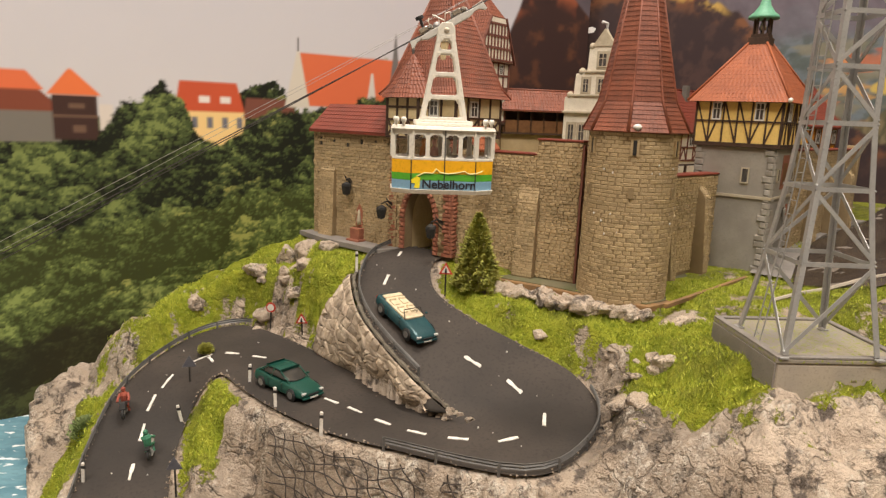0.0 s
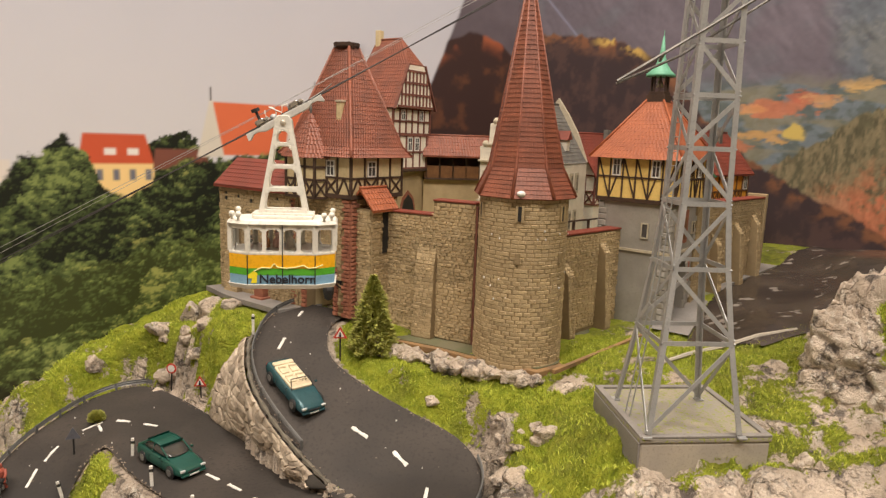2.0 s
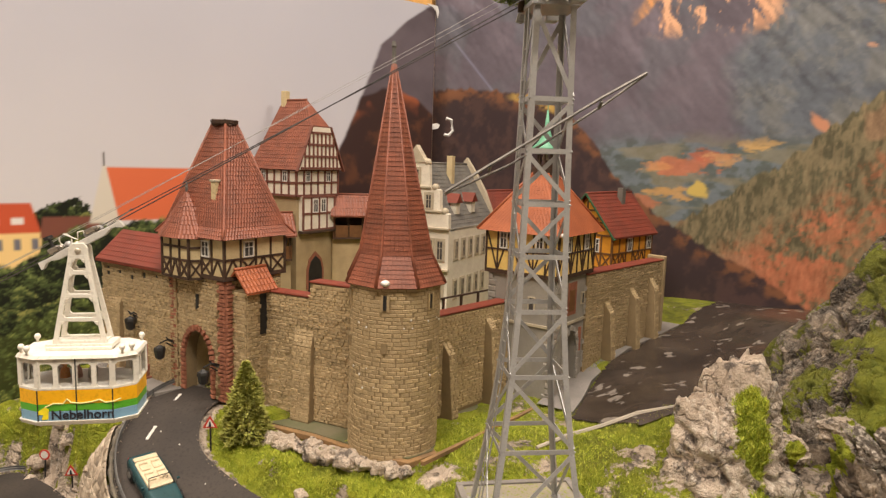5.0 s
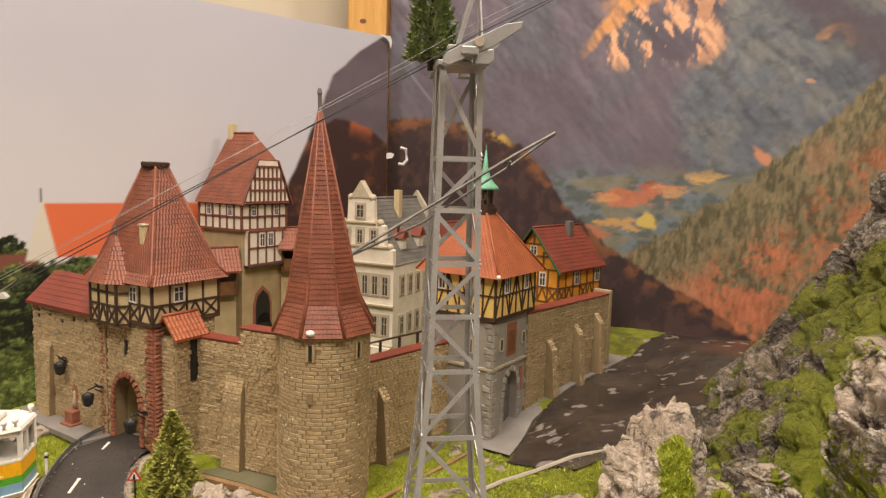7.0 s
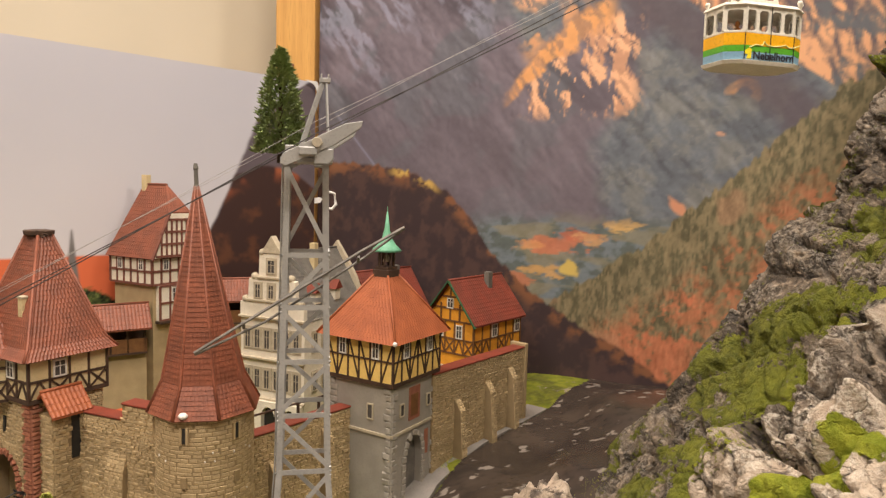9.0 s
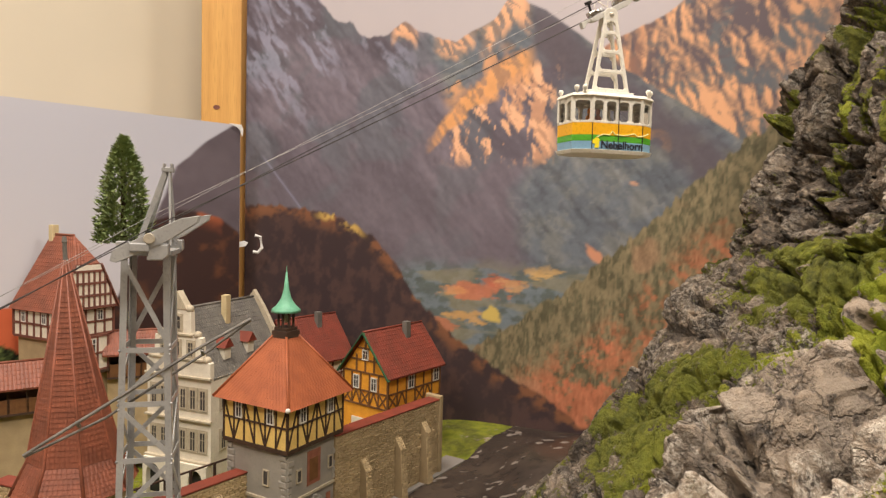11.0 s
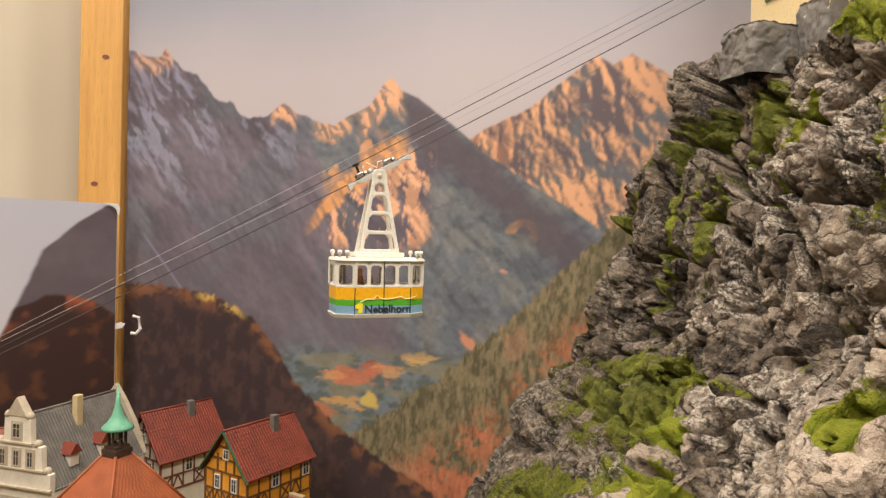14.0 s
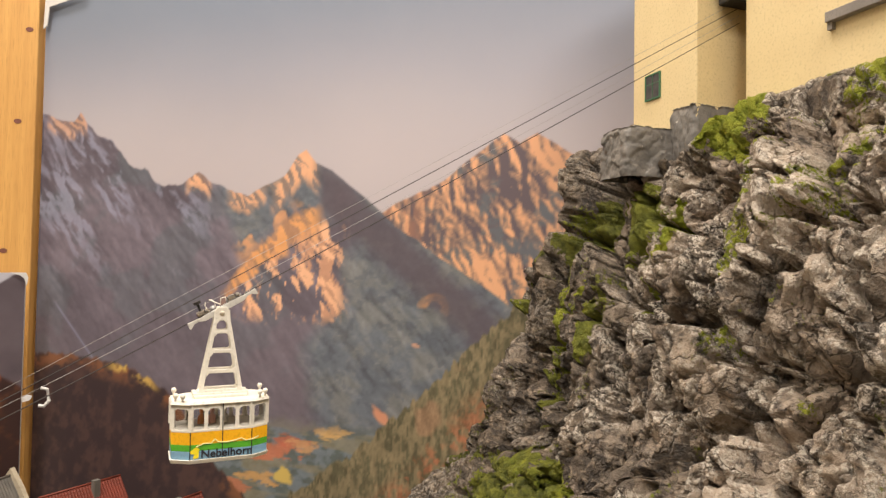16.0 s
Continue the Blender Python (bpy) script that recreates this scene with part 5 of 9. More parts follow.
    for yb in (-0.2, 0.12):
        part("carriage_beam", Shape().prism(beam_, yb, yb + 0.08, "y").moved(tilt), CARRIAGE, car, "grey-white plastic carriage", bevel=0.02)
    for sx2 in (-1, 1):
        fork = [(sx2 * 1.1, -0.12), (sx2 * 1.42, -0.14), (sx2 * 1.62, -0.28), (sx2 * 1.7, -0.26), (sx2 * 1.66, 0.02), (sx2 * 1.4, 0.0), (sx2 * 1.1, 0.0)]
        part("guide_fork", Shape().prism(fork[::sx2], -0.13, 0.13, "y").moved(tilt), CARRIAGE, car, bevel=0.012)
        for rx_ in (0.4, 0.85):
            sh = Shape().lathe([(0.15, -0.06), (0.1, 0), (0.15, 0.06)], 14).moved(tilt @ Matrix.Translation((sx2 * rx_, 0, 0.08)) @ Matrix.Rotation(radians(90), 4, "X"))
            part("roller", sh, WIRE_PALE, car, "bare metal roller", smooth=True)
    for cx_ in (-0.95, 0.55):
        part("clamp", Shape().box(cx_ - 0.2, cx_ + 0.2, -0.16, 0.16, 0.04, 0.28).moved(tilt), CHROME, car, "bright metal rope clamp", bevel=0.06)
        part("clamp_nut", Shape().lathe([(0.1, 0), (0.1, 0.12), (0.05, 0.18)], 8).moved(tilt @ Matrix.Translation((cx_ + 0.22, -0.1, 0.14)) @ Matrix.Rotation(radians(90), 4, "Y")), CHROME, car)
    part("clamp_screw", Shape().lathe([(0.06, 0), (0.06, 0.32), (0.17, 0.34), (0.17, 0.46)], 10).moved(tilt @ Matrix.Translation((-0.92, 0, 0.26)) @ Matrix.Rotation(radians(6), 4, "Y")), BLACK, car, "black clamp screw")
    loop = [(-0.42 + 0.22 * math.cos(a * 0.6 + 2.2), 0.05, 0.3 + 0.24 * math.sin(a * 0.6 + 2.2)) for a in range(10)] + [(-0.02, 0.0, 0.1), (0.12, 0, 0.34), (0.32, 0, 0.3), (0.26, 0, 0.1), (0.5, 0, 0.1)]
    part("spring_wire", Shape().rod(loop, 0.028, 5).moved(tilt), CABIN_WHITE, car, "thin pale spring wire")
    part("feeler_wire", Shape().rod([(1.2, 0, 0.05), (2.0, 0.05, 0.12), (2.25, 0.05, 0.18)], 0.022, 5).moved(tilt), WIRE, car)
    # seated plain figures inside
    for fx, fm in ((-0.75, FIG_ORANGE), (-0.3, FIG_PINK), (0.25, FIG_WHITE)):
        part("passenger_figure", Shape().lathe([(0.16, HZ + 0.5), (0.2, HZ + 1.3), (0.16, HZ + 1.75), (0.06, HZ + 1.85), (0.11, HZ + 1.95), (0.1, HZ + 2.08), (0.03, HZ + 2.15)], 9, (fx, 0.1, 0)), fm, car, "tiny plain painted figure", smooth=True)
    return car


CARRIAGE = material("carriage_plastic", (0.62, 0.60, 0.56), (0.54, 0.52, 0.48), 0.4, 0, 1, 8, 0.03)
CHROME = material("bright_metal", (0.6, 0.57, 0.53), (0.45, 0.42, 0.4), 0.2, 0.9, 2, 10, 0)


def clear_material():
    m = bpy.data.materials.new("clear_pane")
    m.use_nodes = True
    N, L = m.node_tree.nodes, m.node_tree.links
    out = N["Material Output"]
    glossy, clear, mixn, fr = N.new("ShaderNodeBsdfGlossy"), N.new("ShaderNodeBsdfTransparent"), N.new("ShaderNodeMixShader"), N.new("ShaderNodeFresnel")
    glossy.inputs["Roughness"].default_value = 0.05
    clear.inputs["Color"].default_value = (0.95, 0.95, 0.95, 1)
    L.new(fr.outputs[0], mixn.inputs[0])
    L.new(clear.outputs[0], mixn.inputs[1])
    L.new(glossy.outputs[0], mixn.inputs[2])
    L.new(mixn.outputs[0], out.inputs["Surface"])
    return m


CLEAR = clear_material()
STRIPE = material("stripe_pale_yellow", (0.85, 0.82, 0.35), (0.8, 0.76, 0.3), 0.4, 0, 1, 8, 0)
FIG_ORANGE = material("figure_orange", (0.6, 0.22, 0.05), None, 0.6)
FIG_PINK = material("figure_pink", (0.65, 0.35, 0.3), None, 0.6)
FIG_WHITE = material("figure_white", (0.7, 0.66, 0.6), None, 0.6)
FIG_GREEN = material("figure_green", (0.05, 0.2, 0.12), None, 0.6)
FIG_RED = material("figure_red", (0.3, 0.07, 0.045), None, 0.6)
# the climbing car set twice: late over the valley, early by the road
cable_car(39.0, 30.4, 25.75, 29, "white cable car with yellow, green and blue bands over the valley")
cable_car(0.0, 27.9, 3.65, 30, "white cable car with yellow, green and blue bands above the road")

# ---- building pieces ----
def block_mesh(name, seed, mat):
    """A hewn block, one unit long, high and deep, lying in front of y = 0."""
    rnd = random.Random(seed)
    j = lambda a: rnd.uniform(-a, a)
    sh = Shape()
    for y, k in ((0.0, 0.5), (-0.55, 0.485), (-1.0, 0.36)):
        sh.v += [(sx * k + j(0.035), y + (j(0.2) if y < -0.9 else 0), sz * k + j(0.05)) for sx, sz in ((-1, -1), (1, -1), (1, 1), (-1, 1))]
    for r in (0, 4):
        sh.f += [(r + k, r + (k + 1) % 4, r + 4 + (k + 1) % 4, r + 4 + k) for k in range(4)]
    sh.f.append((8, 9, 10, 11))
    me = bpy.data.meshes.new(name)
    me.from_pydata([(x * CM, y * CM, z * CM) for x, y, z in sh.v], [], sh.f)
    me.materials.append(mat)
    return me, sh


BLOCKS = [block_mesh("stone", s, STONE) for s in range(6)]
BRICKS = [block_mesh("brick", s, BRICK) for s in range(20, 23)]
PALES = [block_mesh("stone", s, GREYSTONE) for s in range(30, 33)]


def put_block(name, kinds, parent, m, w, h, d, rnd):
    ob = new(name, rnd.choice(kinds)[0])
    ob.parent = parent
    ob.matrix_basis = m @ Matrix.Diagonal((w, d, h, 1))
    return ob


def cmat(x, y, z, rz=0):
    return pose(x * CM, y * CM, z * CM, 0, 0, rz)


def stone_face(parent, m, w, h, course, wide, seed, skip=None, most=300, depth=0.10, kinds=BLOCKS):
    """Coursed stones over a face: x 0..w, z 0..h, outwards -y. m is in metres."""
    rnd = random.Random(seed)
    z, n, rest = 0.0, 0, Shape()
    rows = []
    while z < h - 0.05:
        ch = min(course * rnd.uniform(0.8, 1.25), h - z)
        x = -wide * rnd.random()
        while x < w:
            sw = wide * rnd.uniform(0.65, 1.45)
            a, b = max(x, 0), min(x + sw, w)
            x += sw
            if b - a > 0.12 and not (skip and skip((a + b) / 2, z + ch / 2)):
                rows.append((a, b, z, ch))
        z += ch
    rows.sort(key=lambda r: abs(r[2] - h * 0.6))
    for a, b, z, ch in rows:
        d = depth * rnd.uniform(0.6, 1.4)
        mm = m @ cmat((a + b) / 2, 0.01, z + ch / 2) @ Matrix.Rotation(radians(rnd.uniform(-2, 2)), 4, "Y")
        if n < most:
            put_block("stone", kinds, parent, mm, (b - a) - 0.02, ch - 0.018, d, rnd)
            n += 1
        else:
            src = rnd.choice(kinds)[1]
            rest.add([(mm @ Vector((x * CM * (b - a - 0.02), y * CM * d, zz * CM * (ch - 0.018)))) / CM for x, y, zz in src.v], src.f)
    if rest.v:
        part("stone_rest", rest, STONE, parent)["kind"] = "stuff"


def tile_face(sh, A, B, C, D, tw, th, lift=0.045, curve=1.0):
    """Lapped tiles, curved across by curve, between the eave A-B and the ridge D-C."""
    A, B, C, D = map(Vector, (A, B, C, D))
    n = (B - A).cross(D - A).normalized()
    rows = max(2, round(((A + B) / 2 - (C + D) / 2).length / th))
    for r in range(rows):
        k0, k1 = r / rows, min(1, (r + 1.15) / rows)
        a0, b0, a1, b1 = A + (D - A) * k0, B + (C - B) * k0, A + (D - A) * k1, B + (C - B) * k1
        cols = max(1, round((b0 - a0).length / tw))
        for c in range(cols):
            u0, u1 = (c + 0.04) / cols, (c + 0.96) / cols
            um = (u0 + u1) / 2
            lo = [a0 + (b0 - a0) * u0 + n * lift * 0.6, a0 + (b0 - a0) * um + n * lift * (0.6 + 1.1 * curve), a0 + (b0 - a0) * u1 + n * lift * 0.6]
            hi = [a1 + (b1 - a1) * u0 + n * 0.01, a1 + (b1 - a1) * um + n * (0.01 + (lift * 0.6 - 0.01) * curve), a1 + (b1 - a1) * u1 + n * 0.01]
            base = [a0 + (b0 - a0) * u0, a0 + (b0 - a0) * um + n * lift * 0.9 * curve, a0 + (b0 - a0) * u1]
            sh.add(lo + hi + base, [(0, 1, 4, 3), (1, 2, 5, 4), (6, 7, 1, 0), (7, 8, 2, 1)])
    return sh


def ridge(parent, pts, r, mat, name="ridge_cap"):
    part(name, Shape().rod(pts, r, 8), mat, parent, smooth=True)


def hip(w, d, tw, td, z0, z1, flare=0.0, fz=0.0):
    sh = Shape()
    rings = [(w, d, z0)]
    if flare:
        rings.append((w - flare, d - flare, z0 + fz))
    rings.append((tw, td, z1))
    for a, b, z in rings:
        sh.v += [(-a, -b, z), (a, -b, z), (a, b, z), (-a, b, z)]
    n = len(rings)
    for i in range(n - 1):
        sh.f += [(4 * i + k, 4 * i + (k + 1) % 4, 4 * i + 4 + (k + 1) % 4, 4 * i + 4 + k) for k in range(4)]
    sh.f += [(3, 2, 1, 0), (4 * n - 4, 4 * n - 3, 4 * n - 2, 4 * n - 1)]
    return sh


def hip_roof(parent, w, d, tw, td, z0, z1, mat, flare=0.0, fz=0.0, tw_=0.3, th_=0.42, caps=True, at=Matrix(), lift=0.045):
    core = part("roof", hip(w, d, tw, td, z0, z1, flare, fz).moved(at), mat, parent)
    tiles = Shape()
    rings = [(w, d, z0)] + ([(w - flare, d - flare, z0 + fz)] if flare else []) + [(tw, td, z1)]
    quad = lambda a, b, z: [Vector((-a, -b, z)), Vector((a, -b, z)), Vector((a, b, z)), Vector((-a, b, z))]
    for lo, hi in zip(rings[:-1], rings[1:]):
        p, q = quad(*lo), quad(*hi)
        for k in range(4):
            tile_face(tiles, p[k], p[(k + 1) % 4], q[(k + 1) % 4], q[k], tw_, th_, lift)
    part("roof_tiles", tiles.moved(at), mat, core)["kind"] = "stuff"
    if caps:
        for k in range(4):
            part("hip_cap", Shape().rod([quad(*r)[k] + Vector((0, 0, 0.06)) for r in rings], 0.1, 7).moved(at), mat, core, smooth=True)
    return core


def gable_roof(parent, w, l, z0, z1, mat, over=0.35, at=Matrix(), tw_=0.32, th_=0.45):
    """Ridge along y from 0 to l; half width w."""
    sh = Shape().prism([(-w - over, z0 - 0.25), (0, z1), (w + over, z0 - 0.25), (w + over, z0 - 0.1), (0, z1 + 0.2), (-w - over, z0 - 0.1)], -over, l + over, "y").moved(at)
    core = part("roof", sh, mat, parent)
    tiles = Shape()
    tile_face(tiles, (w + over, -over, z0 - 0.1), (w + over, l + over, z0 - 0.1), (0, l + over, z1 + 0.2), (0, -over, z1 + 0.2), tw_, th_)
    tile_face(tiles, (-w - over, l + over, z0 - 0.1), (-w - over, -over, z0 - 0.1), (0, -over, z1 + 0.2), (0, l + over, z1 + 0.2), tw_, th_)
    part("roof_tiles", tiles.moved(at), mat, core)["kind"] = "stuff"
    part("ridge_cap", Shape().rod([(0, -over, z1 + 0.22), (0, l + over, z1 + 0.22)], 0.12, 7).moved(at), mat, core, smooth=True)
    return core


def window(parent, m, x, z, w, h, frame_mat=PAINT_WHITE, bars=1, surround=None):
    """m: face to thing, in centimetres."""
    t = min(0.1, w * 0.16)
    if surround:
        part("window_surround", Shape().box(x - w / 2 - 0.16, x + w / 2 + 0.16, -0.07, 0.1, z - 0.16, z + h + 0.16).moved(m), surround, parent, bevel=0.02)
    fr = Shape()
    y0, y1 = -0.12, 0.06
    fr.box(x - w / 2, x - w / 2 + t, y0, y1, z, z + h).box(x + w / 2 - t, x + w / 2, y0, y1, z, z + h)
    fr.box(x - w / 2 + t, x + w / 2 - t, y0, y1, z, z + t).box(x - w / 2 + t, x + w / 2 - t, y0, y1, z + h - t, z + h)
    win = part("window", fr.moved(m), frame_mat, parent)
    part("pane", Shape().box(x - w / 2 + t, x + w / 2 - t, -0.085, 0.05, z + t, z + h - t).moved(m), DARKGLASS, win)
    if bars:
        part("glazing_bar", Shape().box(x - 0.03, x + 0.03, -0.105, -0.086, z + t, z + h - t).moved(m), frame_mat, win)
        part("glazing_bar", Shape().box(x - w / 2 + t, x + w / 2 - t, -0.1, -0.087, z + h * 0.6, z + h * 0.6 + 0.05).moved(m), frame_mat, win)
    return win


def half_timber(parent, m, w, z0, h, cols, wood, pattern, rails=(0.0, 0.42, 1.0), bar=0.17, wins=(), win_mat=PAINT_WHITE):
    """Timbers over a plaster face: x -w/2..w/2. pattern: one letter a bay, / \\ X A or -."""
    def bar_(name, p, q, wd=bar):
        part(name, Shape().beam((p[0], -0.03, p[1]), (q[0], -0.03, q[1]), 0.12, wd, (0, 0, 1) if abs(p[0] - q[0]) > 1e-6 else (1, 0, 0)).moved(m), wood, parent)
    bay = w / cols
    for k in range(cols + 1):
        x = -w / 2 + k * bay
        bar_("post", (x, z0), (x, z0 + h), bar * (1.15 if k in (0, cols) else 0.9))
    for r in rails:
        bar_("rail", (-w / 2, z0 + r * h), (w / 2, z0 + r * h))
    for k in range(cols):
        x0, x1 = -w / 2 + k * bay, -w / 2 + (k + 1) * bay
        a, b = z0, z0 + (rails[1] if len(rails) > 2 else 1.0) * h
        c = pattern[k % len(pattern)]
        if c in "/X":
            bar_("brace", (x0, a), (x1, b), bar * 0.8)
        if c in "\\X":
            bar_("brace", (x0, b), (x1, a), bar * 0.8)
        if c == "A":
            bar_("brace", (x0, a), ((x0 + x1) / 2, b), bar * 0.8)
            bar_("brace", (x1, a), ((x0 + x1) / 2, b), bar * 0.8)
        if c == "V":
            bar_("brace", (x0, z0 + h), (x1, z0), bar * 0.8)
        if c == "W":
            bar_("brace", (x0, z0), (x1, z0 + h), bar * 0.8)
    for k in wins:
        x = -w / 2 + (k + 0.5) * bay
        window(parent, m, x, z0 + h * (rails[1] if len(rails) > 2 else 0.35) + 0.08, bay * 0.66, h * 0.42, win_mat)


def face(x, y, rz):
    """A face's frame within a thing: origin at x, y, outwards -y turned by rz."""
    return Matrix.Translation((x, y, 0)) @ Matrix.Rotation(radians(rz), 4, "Z")


def lantern(parent, x, y, z, m=Matrix(), out=0.9):
    sh = Shape().rod([(x, y, z), (x, y - out * 0.5, z + 0.25), (x, y - out, z + 0.1)], 0.06, 6).rod([(x, y, z - 0.5), (x, y - out * 0.6, z + 0.05)], 0.05, 6)
    lan = part("wall_lantern", sh.moved(m), BLACK, parent, "black lantern on an ornate bracket")
    part("lantern_body", Shape().lathe([(0.05, 0.0), (0.38, -0.18), (0.42, -0.36), (0.3, -1.0), (0.1, -1.12)], 6, (x, y - out, z)).moved(m), BLACK, lan)
    for k in range(5):
        a = k * 1.2
        part("scroll", Shape().rod([(x, y - 0.15 * k, z - 0.3 + 0.12 * k), (x + 0.12 * math.cos(a), y - 0.15 * k - 0.1, z - 0.1 + 0.12 * k), (x, y - 0.15 * k - 0.2, z + 0.12 * k)], 0.045, 5).moved(m), BLACK, lan)


def arch_wall(w, h, aw, ah, spring, t0, t1):
    """A wall slab with a pointed arch: x -w/2..w/2, z 0..h, y t0..t1."""
    pts = [(-w / 2, 0), (-w / 2, h), (w / 2, h), (w / 2, 0), (aw / 2, 0), (aw / 2, spring)]
    for k in range(1, 6):
        pts.append((aw / 2 * (1 - (k / 6) ** 1.7), spring + (ah - spring) * math.sin(k / 6 * math.pi / 2)))
    pts.append((0, ah))
    for k in range(5, 0, -1):
        pts.append((-aw / 2 * (1 - (k / 6) ** 1.7), spring + (ah - spring) * math.sin(k / 6 * math.pi / 2)))
    pts += [(-aw / 2, spring), (-aw / 2, 0)]
    return Shape().prism(pts[::-1], t0, t1, "y"), pts[4:]


def arch_ring(parent, m, pts, kinds, size, depth, seed):
    """Blocks set round an arch."""
    rnd = random.Random(seed)
    p = [Vector((a, 0, b)) for a, b in pts]
    length = sum((b - a).length for a, b in zip(p[:-1], p[1:]))
    n = int(length / size)
    walk_, i, acc = 0.0, 0, 0.0
    for k in range(n):
        s = (k + 0.5) * length / n
        while i < len(p) - 2 and acc + (p[i + 1] - p[i]).length < s:
            acc += (p[i + 1] - p[i]).length
            i += 1
        d = (p[i + 1] - p[i]).normalized()
        q = p[i] + d * (s - acc)
        out = Vector((-d.z, 0, d.x))
        if out.dot(q - Vector((0, 0, p[len(p) // 2].z * 0.4))) < 0:
            out = -out
        rot = Matrix((d, Vector((0, 1, 0)), d.cross(Vector((0, 1, 0))))).transposed().to_4x4()
        mm = m @ Matrix.Translation((q + out * 0.22) * CM) @ rot
        put_block("brick" if kinds is BRICKS else "stone", kinds, parent, mm, length / n - 0.03, 0.44, depth, rnd)


def metres(m):
    r = m.copy()
    r.translation = r.translation * CM
    return r


# ---- round tower ----
rt = thing("round_tower", 12.5, 43.75, -11.7, 0, "round stone castle tower with a tall red conical roof", "tower")
part("drum", Shape().lathe([(2.92, -0.6), (2.86, 11.35)], 56), MORTAR, rt)
rnd = random.Random(5)
rest, count, z = Shape(), 0, -0.3
while z < 11.3:
    ch = 0.26 * rnd.uniform(0.85, 1.15)
    n = 36
    for k in range(n):
        a = 360 * (k + rnd.random() * 0.2 + 0.5 * (int(z * 3.85) % 2) + rnd.uniform(-0.12, 0.12)) / n
        r = 2.91 - 0.005 * z
        mm = Matrix.Rotation(radians(a), 4, "Z") @ cmat(0, -r + 0.03, z + ch / 2)
        rel = (a + 180) % 360 - 180
        slit_ = abs(z + ch / 2 - 10.2) < 0.45 and min(abs(rel + 14), abs(rel - 46), abs(rel + 74)) < 5
        if slit_:
            continue
        w = 2 * math.pi * r / n * rnd.uniform(0.9, 0.97)
        d = 0.06 * rnd.uniform(0.6, 1.3)
        if count < 300 and -62 < rel < 88 and z > 1.0:
            put_block("stone", BLOCKS, rt, mm, w, ch - 0.022, d, rnd)
            count += 1
        else:
            src = rnd.choice(BLOCKS)[1]
            rest.add([(mm @ Vector((x * CM * w, y * CM * d, zz * CM * (ch - 0.035)))) / CM for x, y, zz in src.v], src.f)
    z += ch
part("stone_rest", rest, STONE, rt)["kind"] = "stuff"
for a in (-14, 46, -74):
    m_ = Matrix.Rotation(radians(a), 4, "Z") @ Matrix.Translation((0, -2.86, 0))
    # solid black block for the slit's inner shade; the drum is not pierced
    part("arrow_slit", Shape().box(-0.11, 0.11, -0.09, 0.1, 9.75, 10.65).moved(m_), BLACK, rt, "black block as the shade inside an arrow slit")
    part("slit_jamb", Shape().box(-0.26, -0.12, -0.14, 0.1, 9.7, 10.7).box(0.12, 0.26, -0.14, 0.1, 9.7, 10.7).moved(m_), STONE, rt)
for a in (-14, 46, -74):
    m_ = Matrix.Rotation(radians(a), 4, "Z") @ Matrix.Translation((0, -2.88, 0))
    part("blind_slit", Shape().box(-0.17, 0.17, -0.14, 0.1, 7.1, 7.75).moved(m_), MORTAR, rt)
prof = [(3.34, 11.15), (2.42, 13.0), (2.02, 14.9), (0.12, 24.5)]
LEAN_ROOF = Matrix(((1, 0, -0.03, 0.335), (0, 1, -0.035, 0.39), (0, 0, 1, 0), (0, 0, 0, 1)))
core = part("roof", Shape().lathe([(3.3, 11.1)] + prof, 8, turn=0.5).moved(LEAN_ROOF), TILE, rt)
tiles = Shape()
for (ra, za), (rb, zb) in zip(prof[:-1], prof[1:]):
    for k in range(8):
        an = [2 * math.pi * (k + 0.5 + e) / 8 for e in (0, 1)]
        p = [Vector((rr * math.cos(t), rr * math.sin(t), zz)) for rr, zz in ((ra, za), (rb, zb)) for t in an]
        tile_face(tiles, p[0], p[1], p[3], p[2], 0.25, 0.3, 0.075, 0.12)
part("roof_tiles", tiles.moved(LEAN_ROOF), TILE, core)["kind"] = "stuff"
for k in range(8):
    t = 2 * math.pi * (k + 0.5) / 8
    part("hip_cap", Shape().rod([(rr * math.cos(t), rr * math.sin(t), zz + 0.05) for rr, zz in prof], [0.12, 0.1, 0.09, 0.05], 7).moved(LEAN_ROOF), TILE, core, smooth=True)
part("finial", Shape().lathe([(0.18, 24.3), (0.13, 24.7), (0.12, 25.5), (0.16, 25.6), (0.1, 25.9)], 10).moved(LEAN_ROOF), SLATE, rt, "dark metal finial")
part("glue_blob", Shape().ball((-0.72, -3.0, 11.45), 0.28, 6, 0.7), PAINT_WHITE, rt, "white glue blob on the eave", smooth=True)

rnd = random.Random(77)
for _ in range(16):
    a, zz, r = radians(rnd.uniform(-60, 70)), rnd.choice((9.2, 8.6, 6.4, 5.2, 9.6)) + rnd.uniform(-0.5, 0.5), rnd.uniform(0.04, 0.1)
    part("paint_chip", Shape().ball((2.98 * math.sin(a), -2.98 * math.cos(a), zz), r * 0.55, 5, 1.5), PAINT_WHITE, rt)

# ---- gate tower ----
gt = thing("gate_tower", 0.1, 51.95, -10.35, -39.9, "stone gate tower with half-timbered storey and steep red roof", "tower")
GW, GD = 3.1, 2.5
sh, arch = arch_wall(2 * GW, 8.9, 3.0, 4.7, 2.6, -GD, -GD + 0.9)
part("front_wall", sh, MORTAR, gt)
part("side_wall", Shape().box(-GW, -GW + 0.7, -GD + 0.9, GD, -0.4, 8.9), MORTAR, gt)
part("side_wall", Shape().box(GW - 0.7, GW, -GD + 0.9, GD, -0.4, 8.9), MORTAR, gt)
